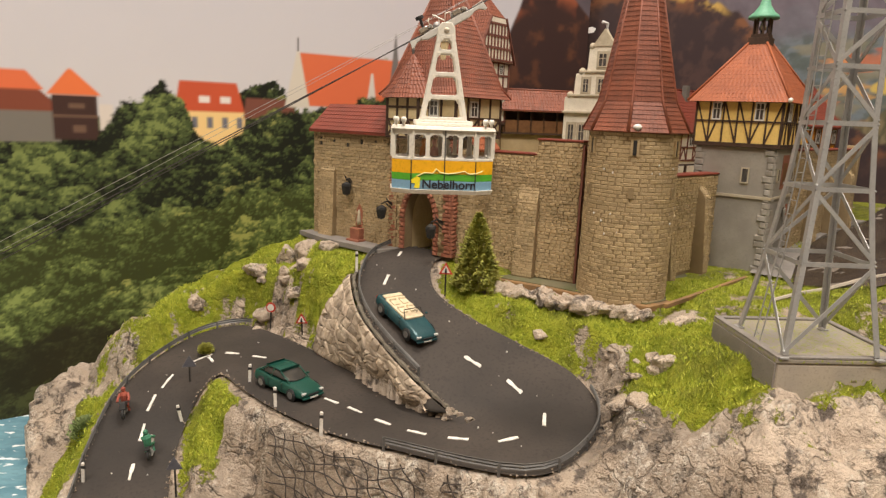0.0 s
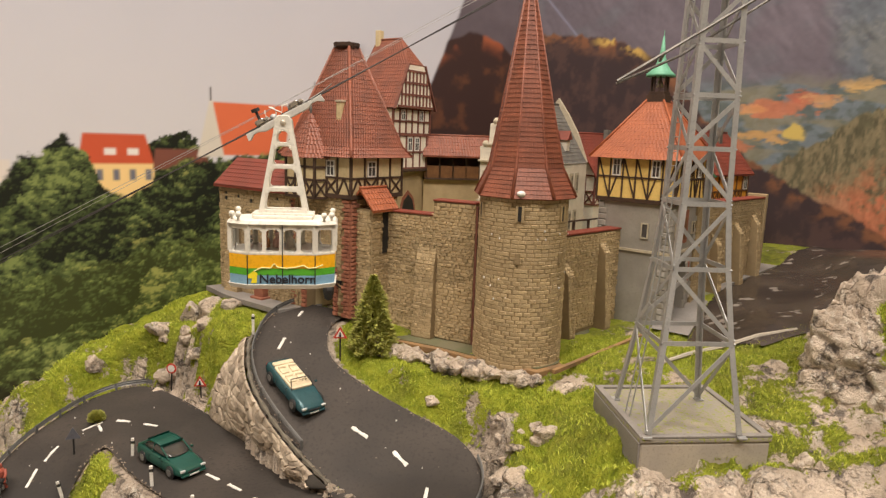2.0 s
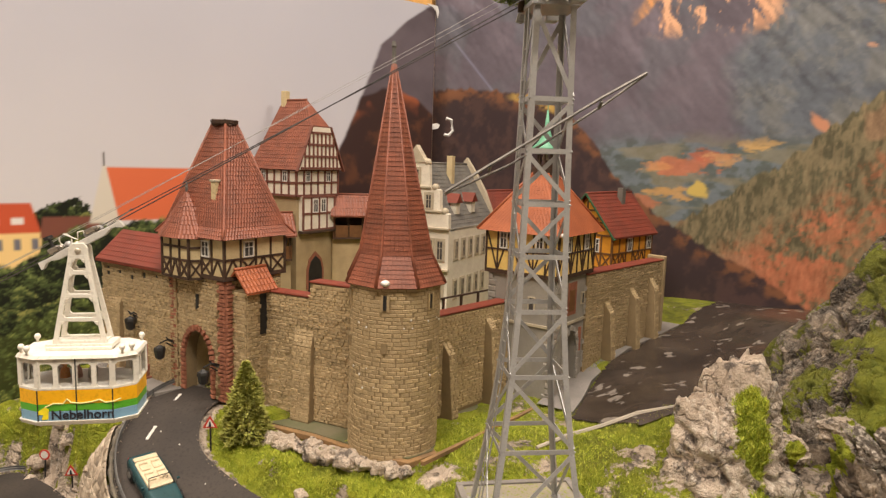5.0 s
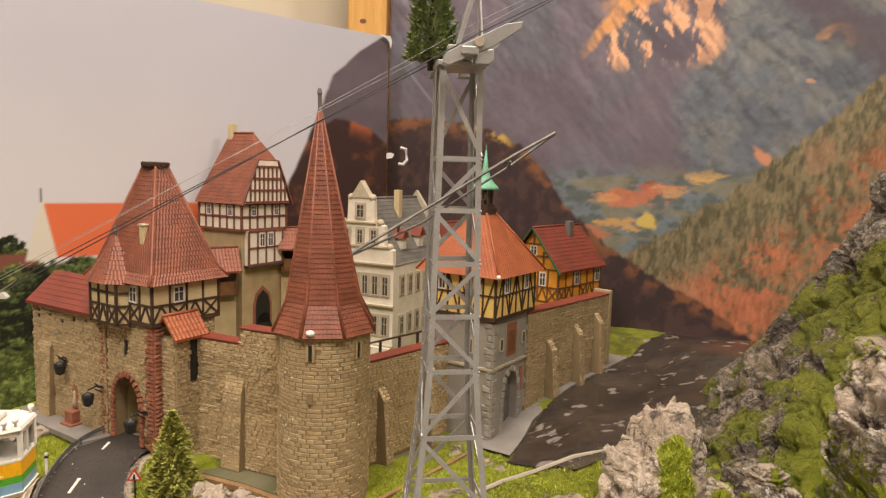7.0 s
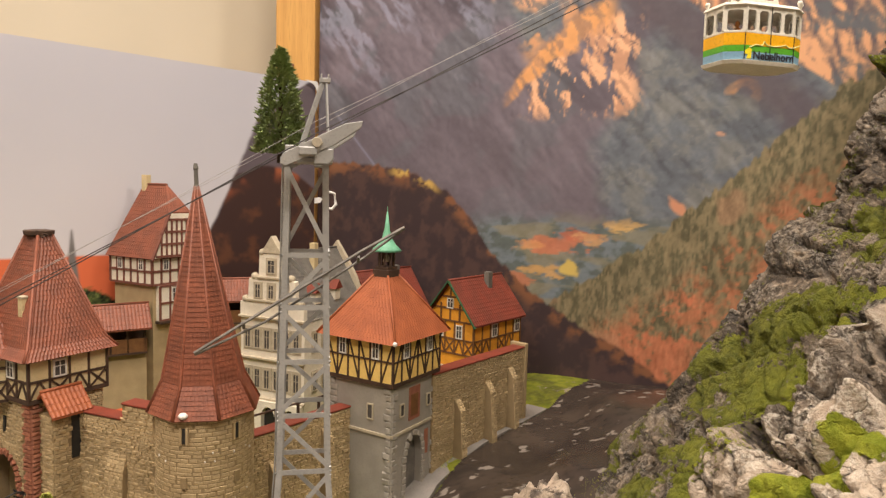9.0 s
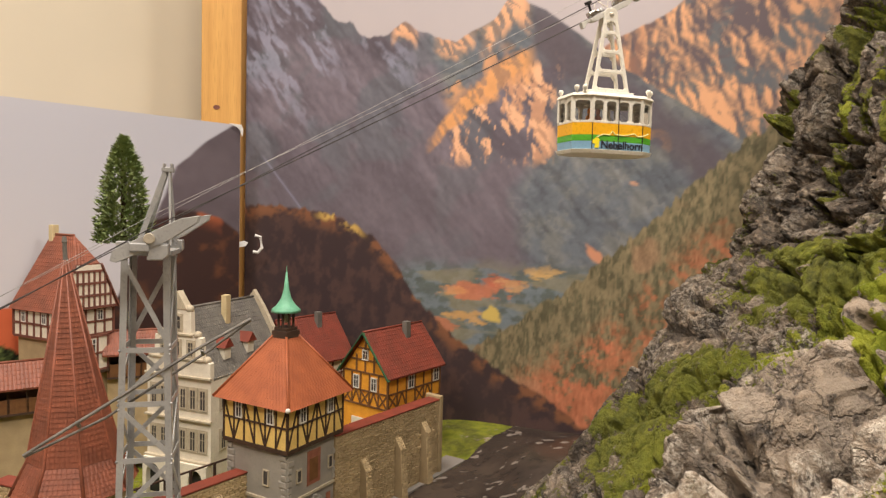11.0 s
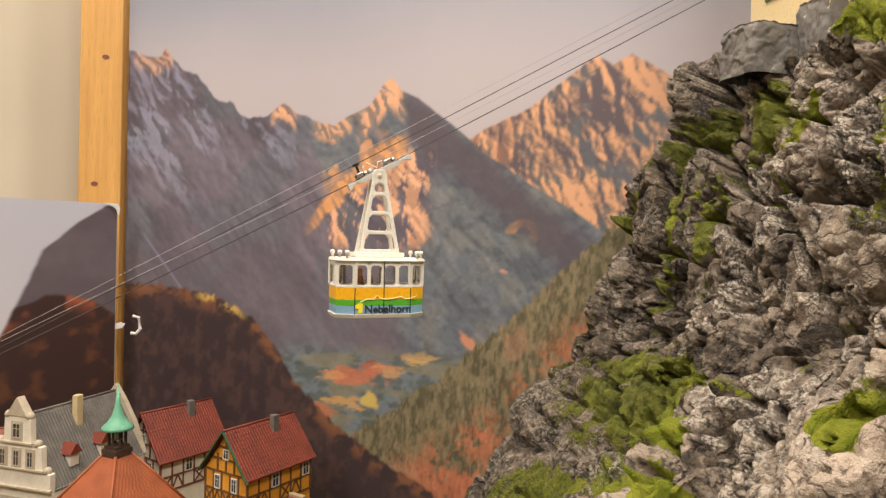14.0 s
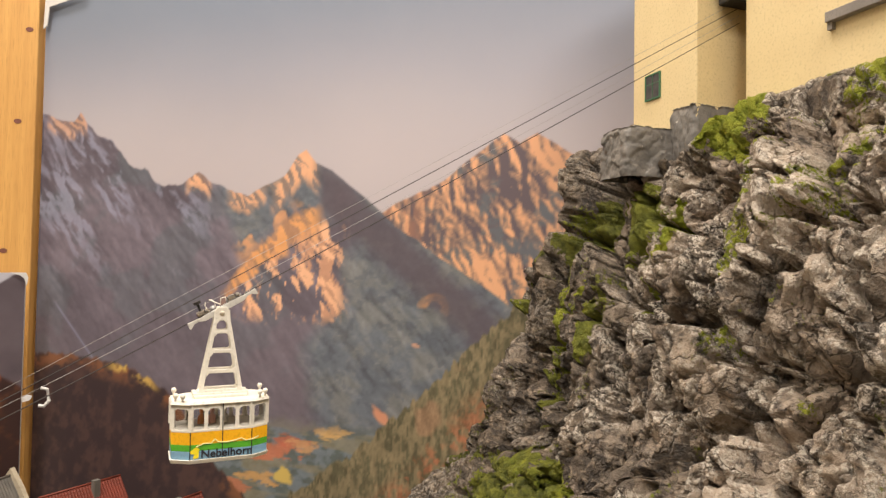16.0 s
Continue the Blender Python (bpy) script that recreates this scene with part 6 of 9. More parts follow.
part("back_wall", Shape().box(-GW + 0.7, GW - 0.7, GD - 0.5, GD, -0.4, 8.9), GREYSTONE, gt)
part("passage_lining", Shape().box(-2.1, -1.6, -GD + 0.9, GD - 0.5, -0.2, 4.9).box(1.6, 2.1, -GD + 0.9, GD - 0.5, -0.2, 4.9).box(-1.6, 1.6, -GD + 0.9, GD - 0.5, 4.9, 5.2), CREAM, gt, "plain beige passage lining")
inarch = lambda x, z: abs(x - GW) < 2.0 and z < 5.3 - 0.9 * abs(x - GW)
stone_face(gt, cmat(-GW, -GD, 0), 2 * GW, 8.8, 0.25, 0.42, 11, lambda x, z: inarch(x, z) or x < 0.75 or x > 2 * GW - 0.75 or (abs(x - GW) < 0.25 and 6.2 < z < 7.4))
stone_face(gt, cmat(GW, -GD, 0, 90), 2 * GD, 8.8, 0.25, 0.42, 12, most=120)
arch_ring(gt, cmat(0, -GD - 0.0, 0), arch, BRICKS, 0.34, 0.22, 13)
rnd = random.Random(14)
for sx in (-1, 1):
    z = 0.0
    while z < 8.7:
        w = rnd.choice((0.55, 0.8))
        put_block("brick", BRICKS, gt, cmat(sx * (GW - w / 2 + 0.05), -GD, z + 0.15), w, 0.28, 0.2, rnd)
        if sx > 0:
            w2 = 1.35 - w
            put_block("brick", BRICKS, gt, cmat(GW, -GD + w2 / 2 - 0.05, z + 0.15, 90), w2, 0.28, 0.2, rnd)
        z += 0.3
# slit shade as a black block, the wall behind stays whole
part("arrow_slit", Shape().box(-0.12, 0.12, -GD - 0.1, -GD + 0.1, 6.3, 7.4), BLACK, gt, "black block as the shade inside an arrow slit")
lantern(gt, -GW + 0.3, -GD, 3.4, out=1.3)
lantern(gt, GW - 0.8, -GD, 2.6, out=1.3)
SW, SD = 3.3, 2.7
part("storey", Shape().box(-SW, SW, -SD, SD, 8.9, 11.75), CREAM, gt, "cream plaster infill")
part("storey_beam", Shape().box(-SW - 0.1, SW + 0.1, -SD - 0.1, SD + 0.1, 8.72, 8.95), TIMBER, gt, bevel=0.03)
half_timber(gt, face(0, -SD, 0), 2 * SW, 8.95, 2.75, 5, TIMBER, "AXAXA", (0.0, 0.45, 1.0), 0.15, wins=(3,))
half_timber(gt, face(SW, 0, 90), 2 * SD, 8.95, 2.75, 4, TIMBER, "AXAX", (0.0, 0.45, 1.0), 0.15, wins=(1,))
half_timber(gt, face(-SW, 0, -90), 2 * SD, 8.95, 2.75, 5, TIMBER, "XAXAX", (0.0, 0.45, 1.0), 0.2)
# oriel with its own little spire
bay = [(-3.25, -SD), (-2.75, -SD - 0.7), (0.35, -SD - 0.7), (0.85, -SD)]
part("oriel", Shape().prism(bay, 8.6, 11.8), CREAM, gt, "cream oriel with dark timbers")
for (ax, ay), (bx, by) in zip(bay[:-1], bay[1:]):
    d = Vector((bx - ax, by - ay, 0))
    half_timber(gt, Matrix.Translation(((ax + bx) / 2, (ay + by) / 2, 0)) @ Matrix.Rotation(math.atan2(d.y, d.x), 4, "Z"), d.length, 8.65, 3.05, 3 if d.length > 1 else 1, TIMBER, "XAX", (0.0, 0.42, 0.72, 1.0), 0.17)
roof = hip_roof(gt, 3.85, 3.25, 0.75, 0.5, 11.65, 19.5, TILE, 0.55, 0.75, 0.25, 0.34)
rx, ry, tip_ = -1.2, -SD + 0.1, 14.8
ring = [(rx + 2.6 * math.cos(math.pi * k / 4 + math.pi / 8), ry + 1.5 * math.sin(math.pi * k / 4 + math.pi / 8)) for k in range(8)]
sp = part("oriel_roof", Shape().add([(a, b, 11.5) for a, b in ring] + [(rx, ry + 0.2, tip_)], [(k, (k + 1) % 8, 8) for k in range(8)] + [tuple(range(7, -1, -1))]), TILE, gt)
tiles = Shape()
for k in range(8):
    a, b = Vector((*ring[k], 11.5)), Vector((*ring[(k + 1) % 8], 11.5))
    tp = Vector((rx, ry + 0.2, tip_))
    tile_face(tiles, a, b, tp + (b - tp) * 0.06, tp + (a - tp) * 0.06, 0.28, 0.38, 0.05)
part("roof_tiles", tiles, TILE, sp)["kind"] = "stuff"
part("oriel_finial", Shape().lathe([(0.08, tip_ - 0.1), (0.12, tip_ + 0.2), (0.03, tip_ + 0.6)], 8, (rx, ry + 0.2, 0)), SLATE, gt)
part("chimney", Shape().box(1.2, 1.7, -2.15, -1.55, 12.9, 15.5), CREAM, gt, "tall cream chimney", bevel=0.04)
part("chimney_cap", Shape().box(1.13, 1.77, -2.22, -1.48, 15.5, 15.65), TRIMSTONE, gt, bevel=0.03)
nest = Shape()
rnd = random.Random(3)
for k in range(90):
    a, r = rnd.uniform(0, 6.28), rnd.uniform(0.55, 1.0)
    b = a + rnd.uniform(0.5, 1.1)
    nest.rod([(r * math.cos(a), r * math.sin(a) * 0.85, 19.45 + rnd.uniform(0, 0.45)), (r * math.cos(b), r * math.sin(b) * 0.85, 19.45 + rnd.uniform(0, 0.45))], 0.04, 4)
part("stork_nest", nest.lathe([(0.75, 19.45), (0.95, 19.6), (0.98, 19.85), (0.7, 19.9)], 14), TIMBER, gt, "dark brown twig nest on the ridge")

# ---- stair turret beside the gate ----
tu = thing("stair_turret", 2.35, 48.9, -10.9, -39, "small stone stair turret with a red hipped roof", "turret")
part("shaft", Shape().box(-0.85, 0.85, -1.0, 1.1, -0.4, 8.6), MORTAR, tu)
stone_face(tu, cmat(-0.85, -1.0, 0), 1.7, 8.5, 0.25, 0.42, 21)
stone_face(tu, cmat(0.85, -1.0, 0, 90), 2.1, 8.5, 0.25, 0.42, 22, lambda x, z: x > 1.1 and z > 5.2)
# thin black panel paints the doorway's inner shade on the solid shaft
part("doorway", Shape().box(0.84, 0.9, 0.2, 1.0, 5.4, 8.5), BLACK, tu, "black panel standing for an open doorway's shade")
gable_roof(tu, 1.0, 2.2, 8.7, 9.9, TILE_LIGHT, 0.3, Matrix.Translation((0, -1.0, 0)))


# ---- curtain walls ----
def curtain(name, x, y, z, rz, length, height, thick, label, seed, top=None, skip=None, coping=TILE_DARK, most=300):
    w = thing(name, x, y, z, rz, label, "wall", "castle walls")
    steps = top or [(0, length, height)]
    for a, b, h in steps:
        part("masonry", Shape().box(a, b, 0, thick, -0.6, h), MORTAR, w)
        part("coping", Shape().box(a - 0.03, b + 0.03, -0.14, thick + 0.08, h, h + 0.14), coping, w, "red-brown coping", bevel=0.05)
    hmax = max(h for _, _, h in steps)
    low = lambda px_, pz_: any(a <= px_ < b and pz_ > h - 0.05 for a, b, h in steps) or (skip and skip(px_, pz_))
    stone_face(w, cmat(0, 0, 0), length, hmax, 0.24, 0.4, seed, low, most)
    return w


def buttress(parent, x, w, h, d, seed, slope=1.0):
    """A battered pier with a steep weathered head."""
    foot_d = d * 1.7
    b = part("buttress", Shape().prism([(0.05, -0.5), (0.05, h + slope), (-0.06, h + slope), (-d, h), (-foot_d, -0.5)], x - w / 2, x + w / 2, "x"), MORTAR, parent, bevel=0.05)
    lean = math.degrees(math.atan2(foot_d - d, h + 0.5))
    face_m = cmat(x - w / 2, -d, h) @ Matrix.Rotation(radians(-lean), 4, "X") @ cmat(0, 0, -h)
    stone_face(b, face_m, w, h, 0.24, 0.4, seed, None, 60, 0.06)
    head = cmat(x - w / 2, -d, h) @ Matrix.Rotation(-math.atan2(d - 0.06, slope), 4, "X")
    stone_face(b, head, w, math.hypot(slope, d - 0.06), 0.24, 0.4, seed + 200, None, 60, 0.06)


fw = curtain("castle_wall", 3.1, 49.3, -11.2, -31.5, 7.6, 9.0, 1.0, "rough stone curtain wall with a stepped red coping", 31, [(0, 4.3, 8.7), (4.3, 7.6, 9.75)])
buttress(fw, 3.9, 1.6, 5.3, 0.4, 32, 1.1)
# dark strip painted in for the shaded groove at the wall's end
part("end_quoin", Shape().box(7.6, 7.75, -0.05, 1.0, -0.5, 9.6), TIMBER_RED, fw)
rw = curtain("castle_wall", 14.3, 45.6, -11.0, 41, 11.2, 7.3, 1.0, "rough stone curtain wall with buttresses", 33)
buttress(rw, 2.6, 0.7, 4.5, 0.7, 34, 0.8)
buttress(rw, 7.2, 0.7, 5.7, 0.7, 35, 0.8)
part("wall_walk", Shape().box(0, 11.2, 1.0, 2.2, 5.9, 6.1), TIMBER, rw, "brown timber wall walk")
part("handrail", Shape().beam((0, 2.1, 7.9), (11.2, 2.1, 7.9), 0.12), TIMBER, rw)
for k in range(6):
    part("rail_post", Shape().box(0.4 + 2.0 * k, 0.56 + 2.0 * k, 2.02, 2.18, 6.1, 7.9), TIMBER, rw)
lw = thing("castle_wall", -10.9, 57.4, -10.5, -38.3, "long stone wall with a red lean-to roof and small loopholes", "wall", "castle walls")
part("masonry", Shape().box(0, 9.6, 0, 1.8, -0.5, 8.9), MORTAR, lw)
stone_face(lw, cmat(0, 0, 0), 9.6, 8.8, 0.24, 0.42, 41, lambda x, z: z > 7.6 and z < 8.4 and abs((x % 1.6) - 0.9) < 0.16)
for k in range(6):
    # each loophole's shade is a black block set in solid masonry
    part("loophole", Shape().box(0.8 + 1.6 * k, 1.0 + 1.6 * k, -0.04, 0.1, 7.65, 8.35), BLACK, lw, "black block as a loophole's inner shade")
rf = part("lean_to_roof", Shape().prism([(-0.45, 8.75), (2.0, 10.9), (2.0, 11.1), (-0.45, 8.95)], -0.2, 9.7, "x"), TILE_DARK, lw, "dull red lean-to roof")
tiles = tile_face(Shape(), (-0.2, -0.45, 8.95), (9.7, -0.45, 8.95), (9.7, 2.0, 11.1), (-0.2, 2.0, 11.1), 0.32, 0.45, 0.05)
part("roof_tiles", tiles, TILE_DARK, rf)["kind"] = "stuff"
buttress(lw, 2.0, 1.7, 5.6, 0.35, 42, 0.4)
lantern(lw, 4.6, 0, 4.9, out=0.6)
part("shrine_niche", Shape().prism([(5.3, 1.3), (5.3, 2.6), (5.65, 3.2), (6.0, 2.6), (6.0, 1.3)], -0.12, 0.1, "y"), BRICK, lw, "brick-framed niche")
part("niche_figure", Shape().lathe([(0.16, 1.4), (0.2, 1.8), (0.12, 2.3), (0.13, 2.5), (0.04, 2.7)], 8, (5.65, -0.15, 0)), TRIMSTONE, lw, smooth=True)
part("shrine_base", Shape().box(5.15, 6.15, -0.7, 0, -0.2, 1.2).box(4.95, 6.35, -0.95, 0, -0.2, 0.3), BRICK, lw, "red brick shrine base", bevel=0.05)
part("pavement", Shape().prism([(-12.2, 57.4), (-9.6, 54.2), (-4.6, 50.0), (-1.6, 52.0), (-10.5, 58.5)], -10.75, -10.35), PLINTH)["kind"] = "structure"

# ---- town gate ----
tg = thing("town_gate", 24.4, 53.5, -10.9, -42, "grey stone town gate with yellow half-timbered storey and red roof", "gatehouse")
HW = 2.95
part("shaft", Shape().box(-HW, HW - 0.6, -HW, HW, -0.5, 9.5), GREYSTONE, tg, "grey rendered stone shaft")
sh, arch = arch_wall(2 * HW, 9.5, 2.2, 5.0, 3.0, 0, 0.6)
part("gate_wall", sh.moved(face(HW, 0, 90)), GREYSTONE, tg)
# darker slate panel carries the passage's shade in its colour
part("gate_recess", Shape().box(-1.1, 1.1, 0.56, 0.62, 0, 5.0).moved(face(HW, 0, 90)), SLATE, tg, "dark grey panel coloured as the gate passage's shade")
arch_ring(tg, metres(face(HW + 0.02, 0, 90)), arch, PALES, 0.5, 0.16, 51)
rnd = random.Random(52)
for (qx, qy, qr) in ((-HW, -HW, 0), (HW, -HW, 0), (HW, -HW, 90), (HW, HW, 90)):
    z = 0.0
    while z < 9.2:
        w = rnd.choice((0.45, 0.7))
        off = w / 2 if (qr == 0 and qx < 0) or (qr == 90 and qy < 0) else -w / 2
        mm = cmat(qx + (off if qr == 0 else 0), qy + (off if qr == 90 else 0), z + 0.25, qr)
        put_block("stone", PALES, tg, mm, w, 0.46, 0.14, rnd)
        z += 0.49
for m_ in (face(0, -HW, 0), face(HW, 0, 90)):
    part("string_course", Shape().box(-HW - 0.1, HW + 0.1, -0.14, 0.02, 5.6, 5.8).moved(m_), TRIMSTONE, tg)
window(tg, face(HW, 0, 90), -1.7, 6.9, 0.55, 1.0, TRIMSTONE, 0)
window(tg, face(HW, 0, 90), 1.9, 6.9, 0.55, 1.0, TRIMSTONE, 0)
window(tg, face(0, -HW, 0), 1.0, 6.7, 0.6, 1.2, TRIMSTONE, 0)
part("wall_painting", Shape().box(-0.75, 0.75, -0.04, 0.02, 6.3, 8.9).moved(face(HW, 0, 90)), BRICK, tg, "faded red and brown wall painting")
part("painting_patch", Shape().box(-0.5, 0.45, -0.055, -0.03, 6.6, 8.3).moved(face(HW, 0, 90)), TIMBER_BROWN, tg)
part("side_painting", Shape().box(1.5, 2.0, -0.04, 0.02, 3.0, 5.0).moved(face(HW, 0, 90)), BRICK, tg, "narrow faded red painting")
HS = 3.15
part("storey", Shape().box(-HS, HS, -HS, HS, 9.6, 12.95), YELLOW, tg, "yellow plaster infill")
part("storey_beam", Shape().box(-HS - 0.08, HS + 0.08, -HS - 0.08, HS + 0.08, 9.4, 9.65), TIMBER, tg, bevel=0.03)
half_timber(tg, face(0, -HS, 0), 2 * HS, 9.65, 3.2, 6, TIMBER, "VWVVWW", (0.0, 0.52, 1.0), 0.125, wins=(1, 4))
half_timber(tg, face(HS, 0, 90), 2 * HS, 9.65, 3.2, 6, TIMBER, "WVWVWV", (0.0, 0.52, 1.0), 0.125, wins=(1, 4))
hip_roof(tg, 3.75, 3.75, 0.35, 0.35, 12.75, 17.7, TILE_LIGHT, 0, 0, 0.3, 0.36, lift=0.018)
cup = part("cupola", Shape().box(-0.75, 0.75, -0.75, 0.75, 17.0, 17.7).box(-0.62, 0.62, -0.62, 0.62, 17.7, 17.95), TIMBER, tg, "open dark timber bell cupola", bevel=0.03)
for a in range(8):
    t = math.pi * (a + 0.5) / 4
    part("cupola_post", Shape().rod([(0.6 * math.cos(t), 0.6 * math.sin(t), 17.9), (0.6 * math.cos(t), 0.6 * math.sin(t), 19.2)], 0.09, 6), TIMBER, cup)
part("bell", Shape().lathe([(0.3, 18.3), (0.22, 18.6), (0.1, 18.9)], 10), BRASS, cup, smooth=True)
part("cupola_roof", Shape().lathe([(1.15, 19.1), (1.1, 19.3), (0.75, 19.6), (0.42, 20.1), (0.22, 20.8), (0.05, 22.2)], 12), COPPER, cup, "green copper spire", smooth=True)
part("cupola_finial", Shape().rod([(0, 0, 22.1), (0, 0, 22.6)], 0.03, 6), COPPER, cup)
part("glue_blob", Shape().ball((3.7, -3.75, 12.9), 0.18, 6), PAINT_WHITE, tg, "white glue blob on the eave", smooth=True)

# ---- far wall beyond the town gate ----
bw = curtain("castle_wall", 28.3, 53.2, -10.2, 41, 13.8, 8.5, 1.2, "rough stone wall with buttresses beside the yard", 61, most=250)
for k, x in enumerate((3.2, 7.6, 11.2)):
    buttress(bw, x, 0.75, 5.0 + 0.6 * k, 0.7, 62 + k, 0.9)
part("wall_end_cap", Shape().box(13.6, 14.1, -0.2, 1.6, -0.5, 8.9), STONE, bw, bevel=0.08)


# ---- houses behind the walls ----
def white_house():
    h = thing("gabled_house", 14.9, 64.6, -10.4, -33, "white stepped-gable town house with arcade and slate roof", "house")
    W = 3.6
    part("body", Shape().box(-W, W, 0.0, 11.0, -0.3, 11.2), WHITEWALL, h)
    pts = [(-W, 11.2), (-W, 12.6), (-2.7, 12.8), (-2.6, 14.8), (-1.5, 15.0), (-1.4, 17.2), (-0.9, 17.5), (0, 18.6), (0.9, 17.5), (1.4, 17.2), (1.5, 15.0), (2.6, 14.8), (2.7, 12.8), (W, 12.6), (W, 11.2)]
    part("gable", Shape().prism(pts, -0.15, 0.45, "y"), WHITEWALL, h, "white stepped gable", bevel=0.06)
    for s in (-1, 1):
        for gx_, gz_ in ((3.1, 12.7), (2.05, 14.9), (1.15, 17.2)):
            part("scroll", Shape().ball((s * gx_, 0.1, gz_ + 0.1), 0.38, 6), TRIMSTONE, h, smooth=True)
    part("gable_cap", Shape().prism([(-1.1, 17.3), (1.1, 17.3), (0, 18.9)], -0.25, 0.5, "y"), TRIMSTONE, h, "sandstone gable cap")
    for z in (3.4, 7.2, 11.1, 12.7, 14.9):
        w = W if z < 12 else (2.8 if z < 14 else 1.6)
        part("cornice", Shape().box(-w - 0.12, w + 0.12, -0.32, 0.05, z, z + 0.2), TRIMSTONE, h, bevel=0.03)
    m_ = face(0, 0, 0)
    for z in (4.4, 8.2):
        for x in (-2.75, -1.65, -0.55, 0.55, 1.65, 2.75):
            window(h, m_, x, z, 0.72, 1.9, TRIMSTONE, 1, TRIMSTONE)
    m_ = face(0, -0.15, 0)
    for x in (-1.5, 0, 1.5):
        window(h, m_, x, 13.0, 0.7, 1.4, TRIMSTONE, 1, TRIMSTONE)
    window(h, m_, 0, 15.4, 0.9, 1.3, TRIMSTONE, 1, TRIMSTONE)
    for x in (-2.4, 0, 2.4):
        sh, ar = arch_wall(2.4, 3.4, 1.6, 2.9, 1.8, -0.6, -0.05)
        part("arcade_arch", sh.moved(Matrix.Translation((x, 0, 0))), WHITEWALL, h)
        # black sheet behind the arch gives the arcade's shade by colour
        part("arcade_shade", Shape().box(x - 0.82, x + 0.82, -0.06, -0.02, 0, 2.9), BLACK, h, "black sheet painted as the arcade's shade")
    gable_roof(h, W - 0.2, 10.4, 11.2, 17.0, SLATE, 0.2, Matrix.Translation((0, 0.5, 0)))
    part("chimney", Shape().box(0.6, 1.2, 5.0, 5.7, 14.0, 18.0), CREAM, h, "pale chimney", bevel=0.04)
    for y in (3.0, 6.5):
        d = part("dormer", Shape().box(2.0, 3.0, y - 0.45, y + 0.45, 12.4, 13.6), WHITEWALL, h)
        part("dormer_roof", Shape().prism([(y - 0.7, 13.5), (y, 14.4), (y + 0.7, 13.5)], 1.4, 3.2, "x"), TILE_DARK, d)
    for y in (1.6, 3.2, 4.8, 6.4, 8.0):
        for z in (4.4, 8.2):
            window(h, face(W, y, 90), 0, z, 0.7, 1.8, TRIMSTONE, 1, TRIMSTONE)
    part("far_gable", Shape().prism([(-W, 11.2), (-2.4, 14.2), (-1.2, 16.2), (0, 17.9), (1.2, 16.2), (2.4, 14.2), (W, 11.2)], 10.9, 11.4, "y"), TRIMSTONE, h)


white_house()


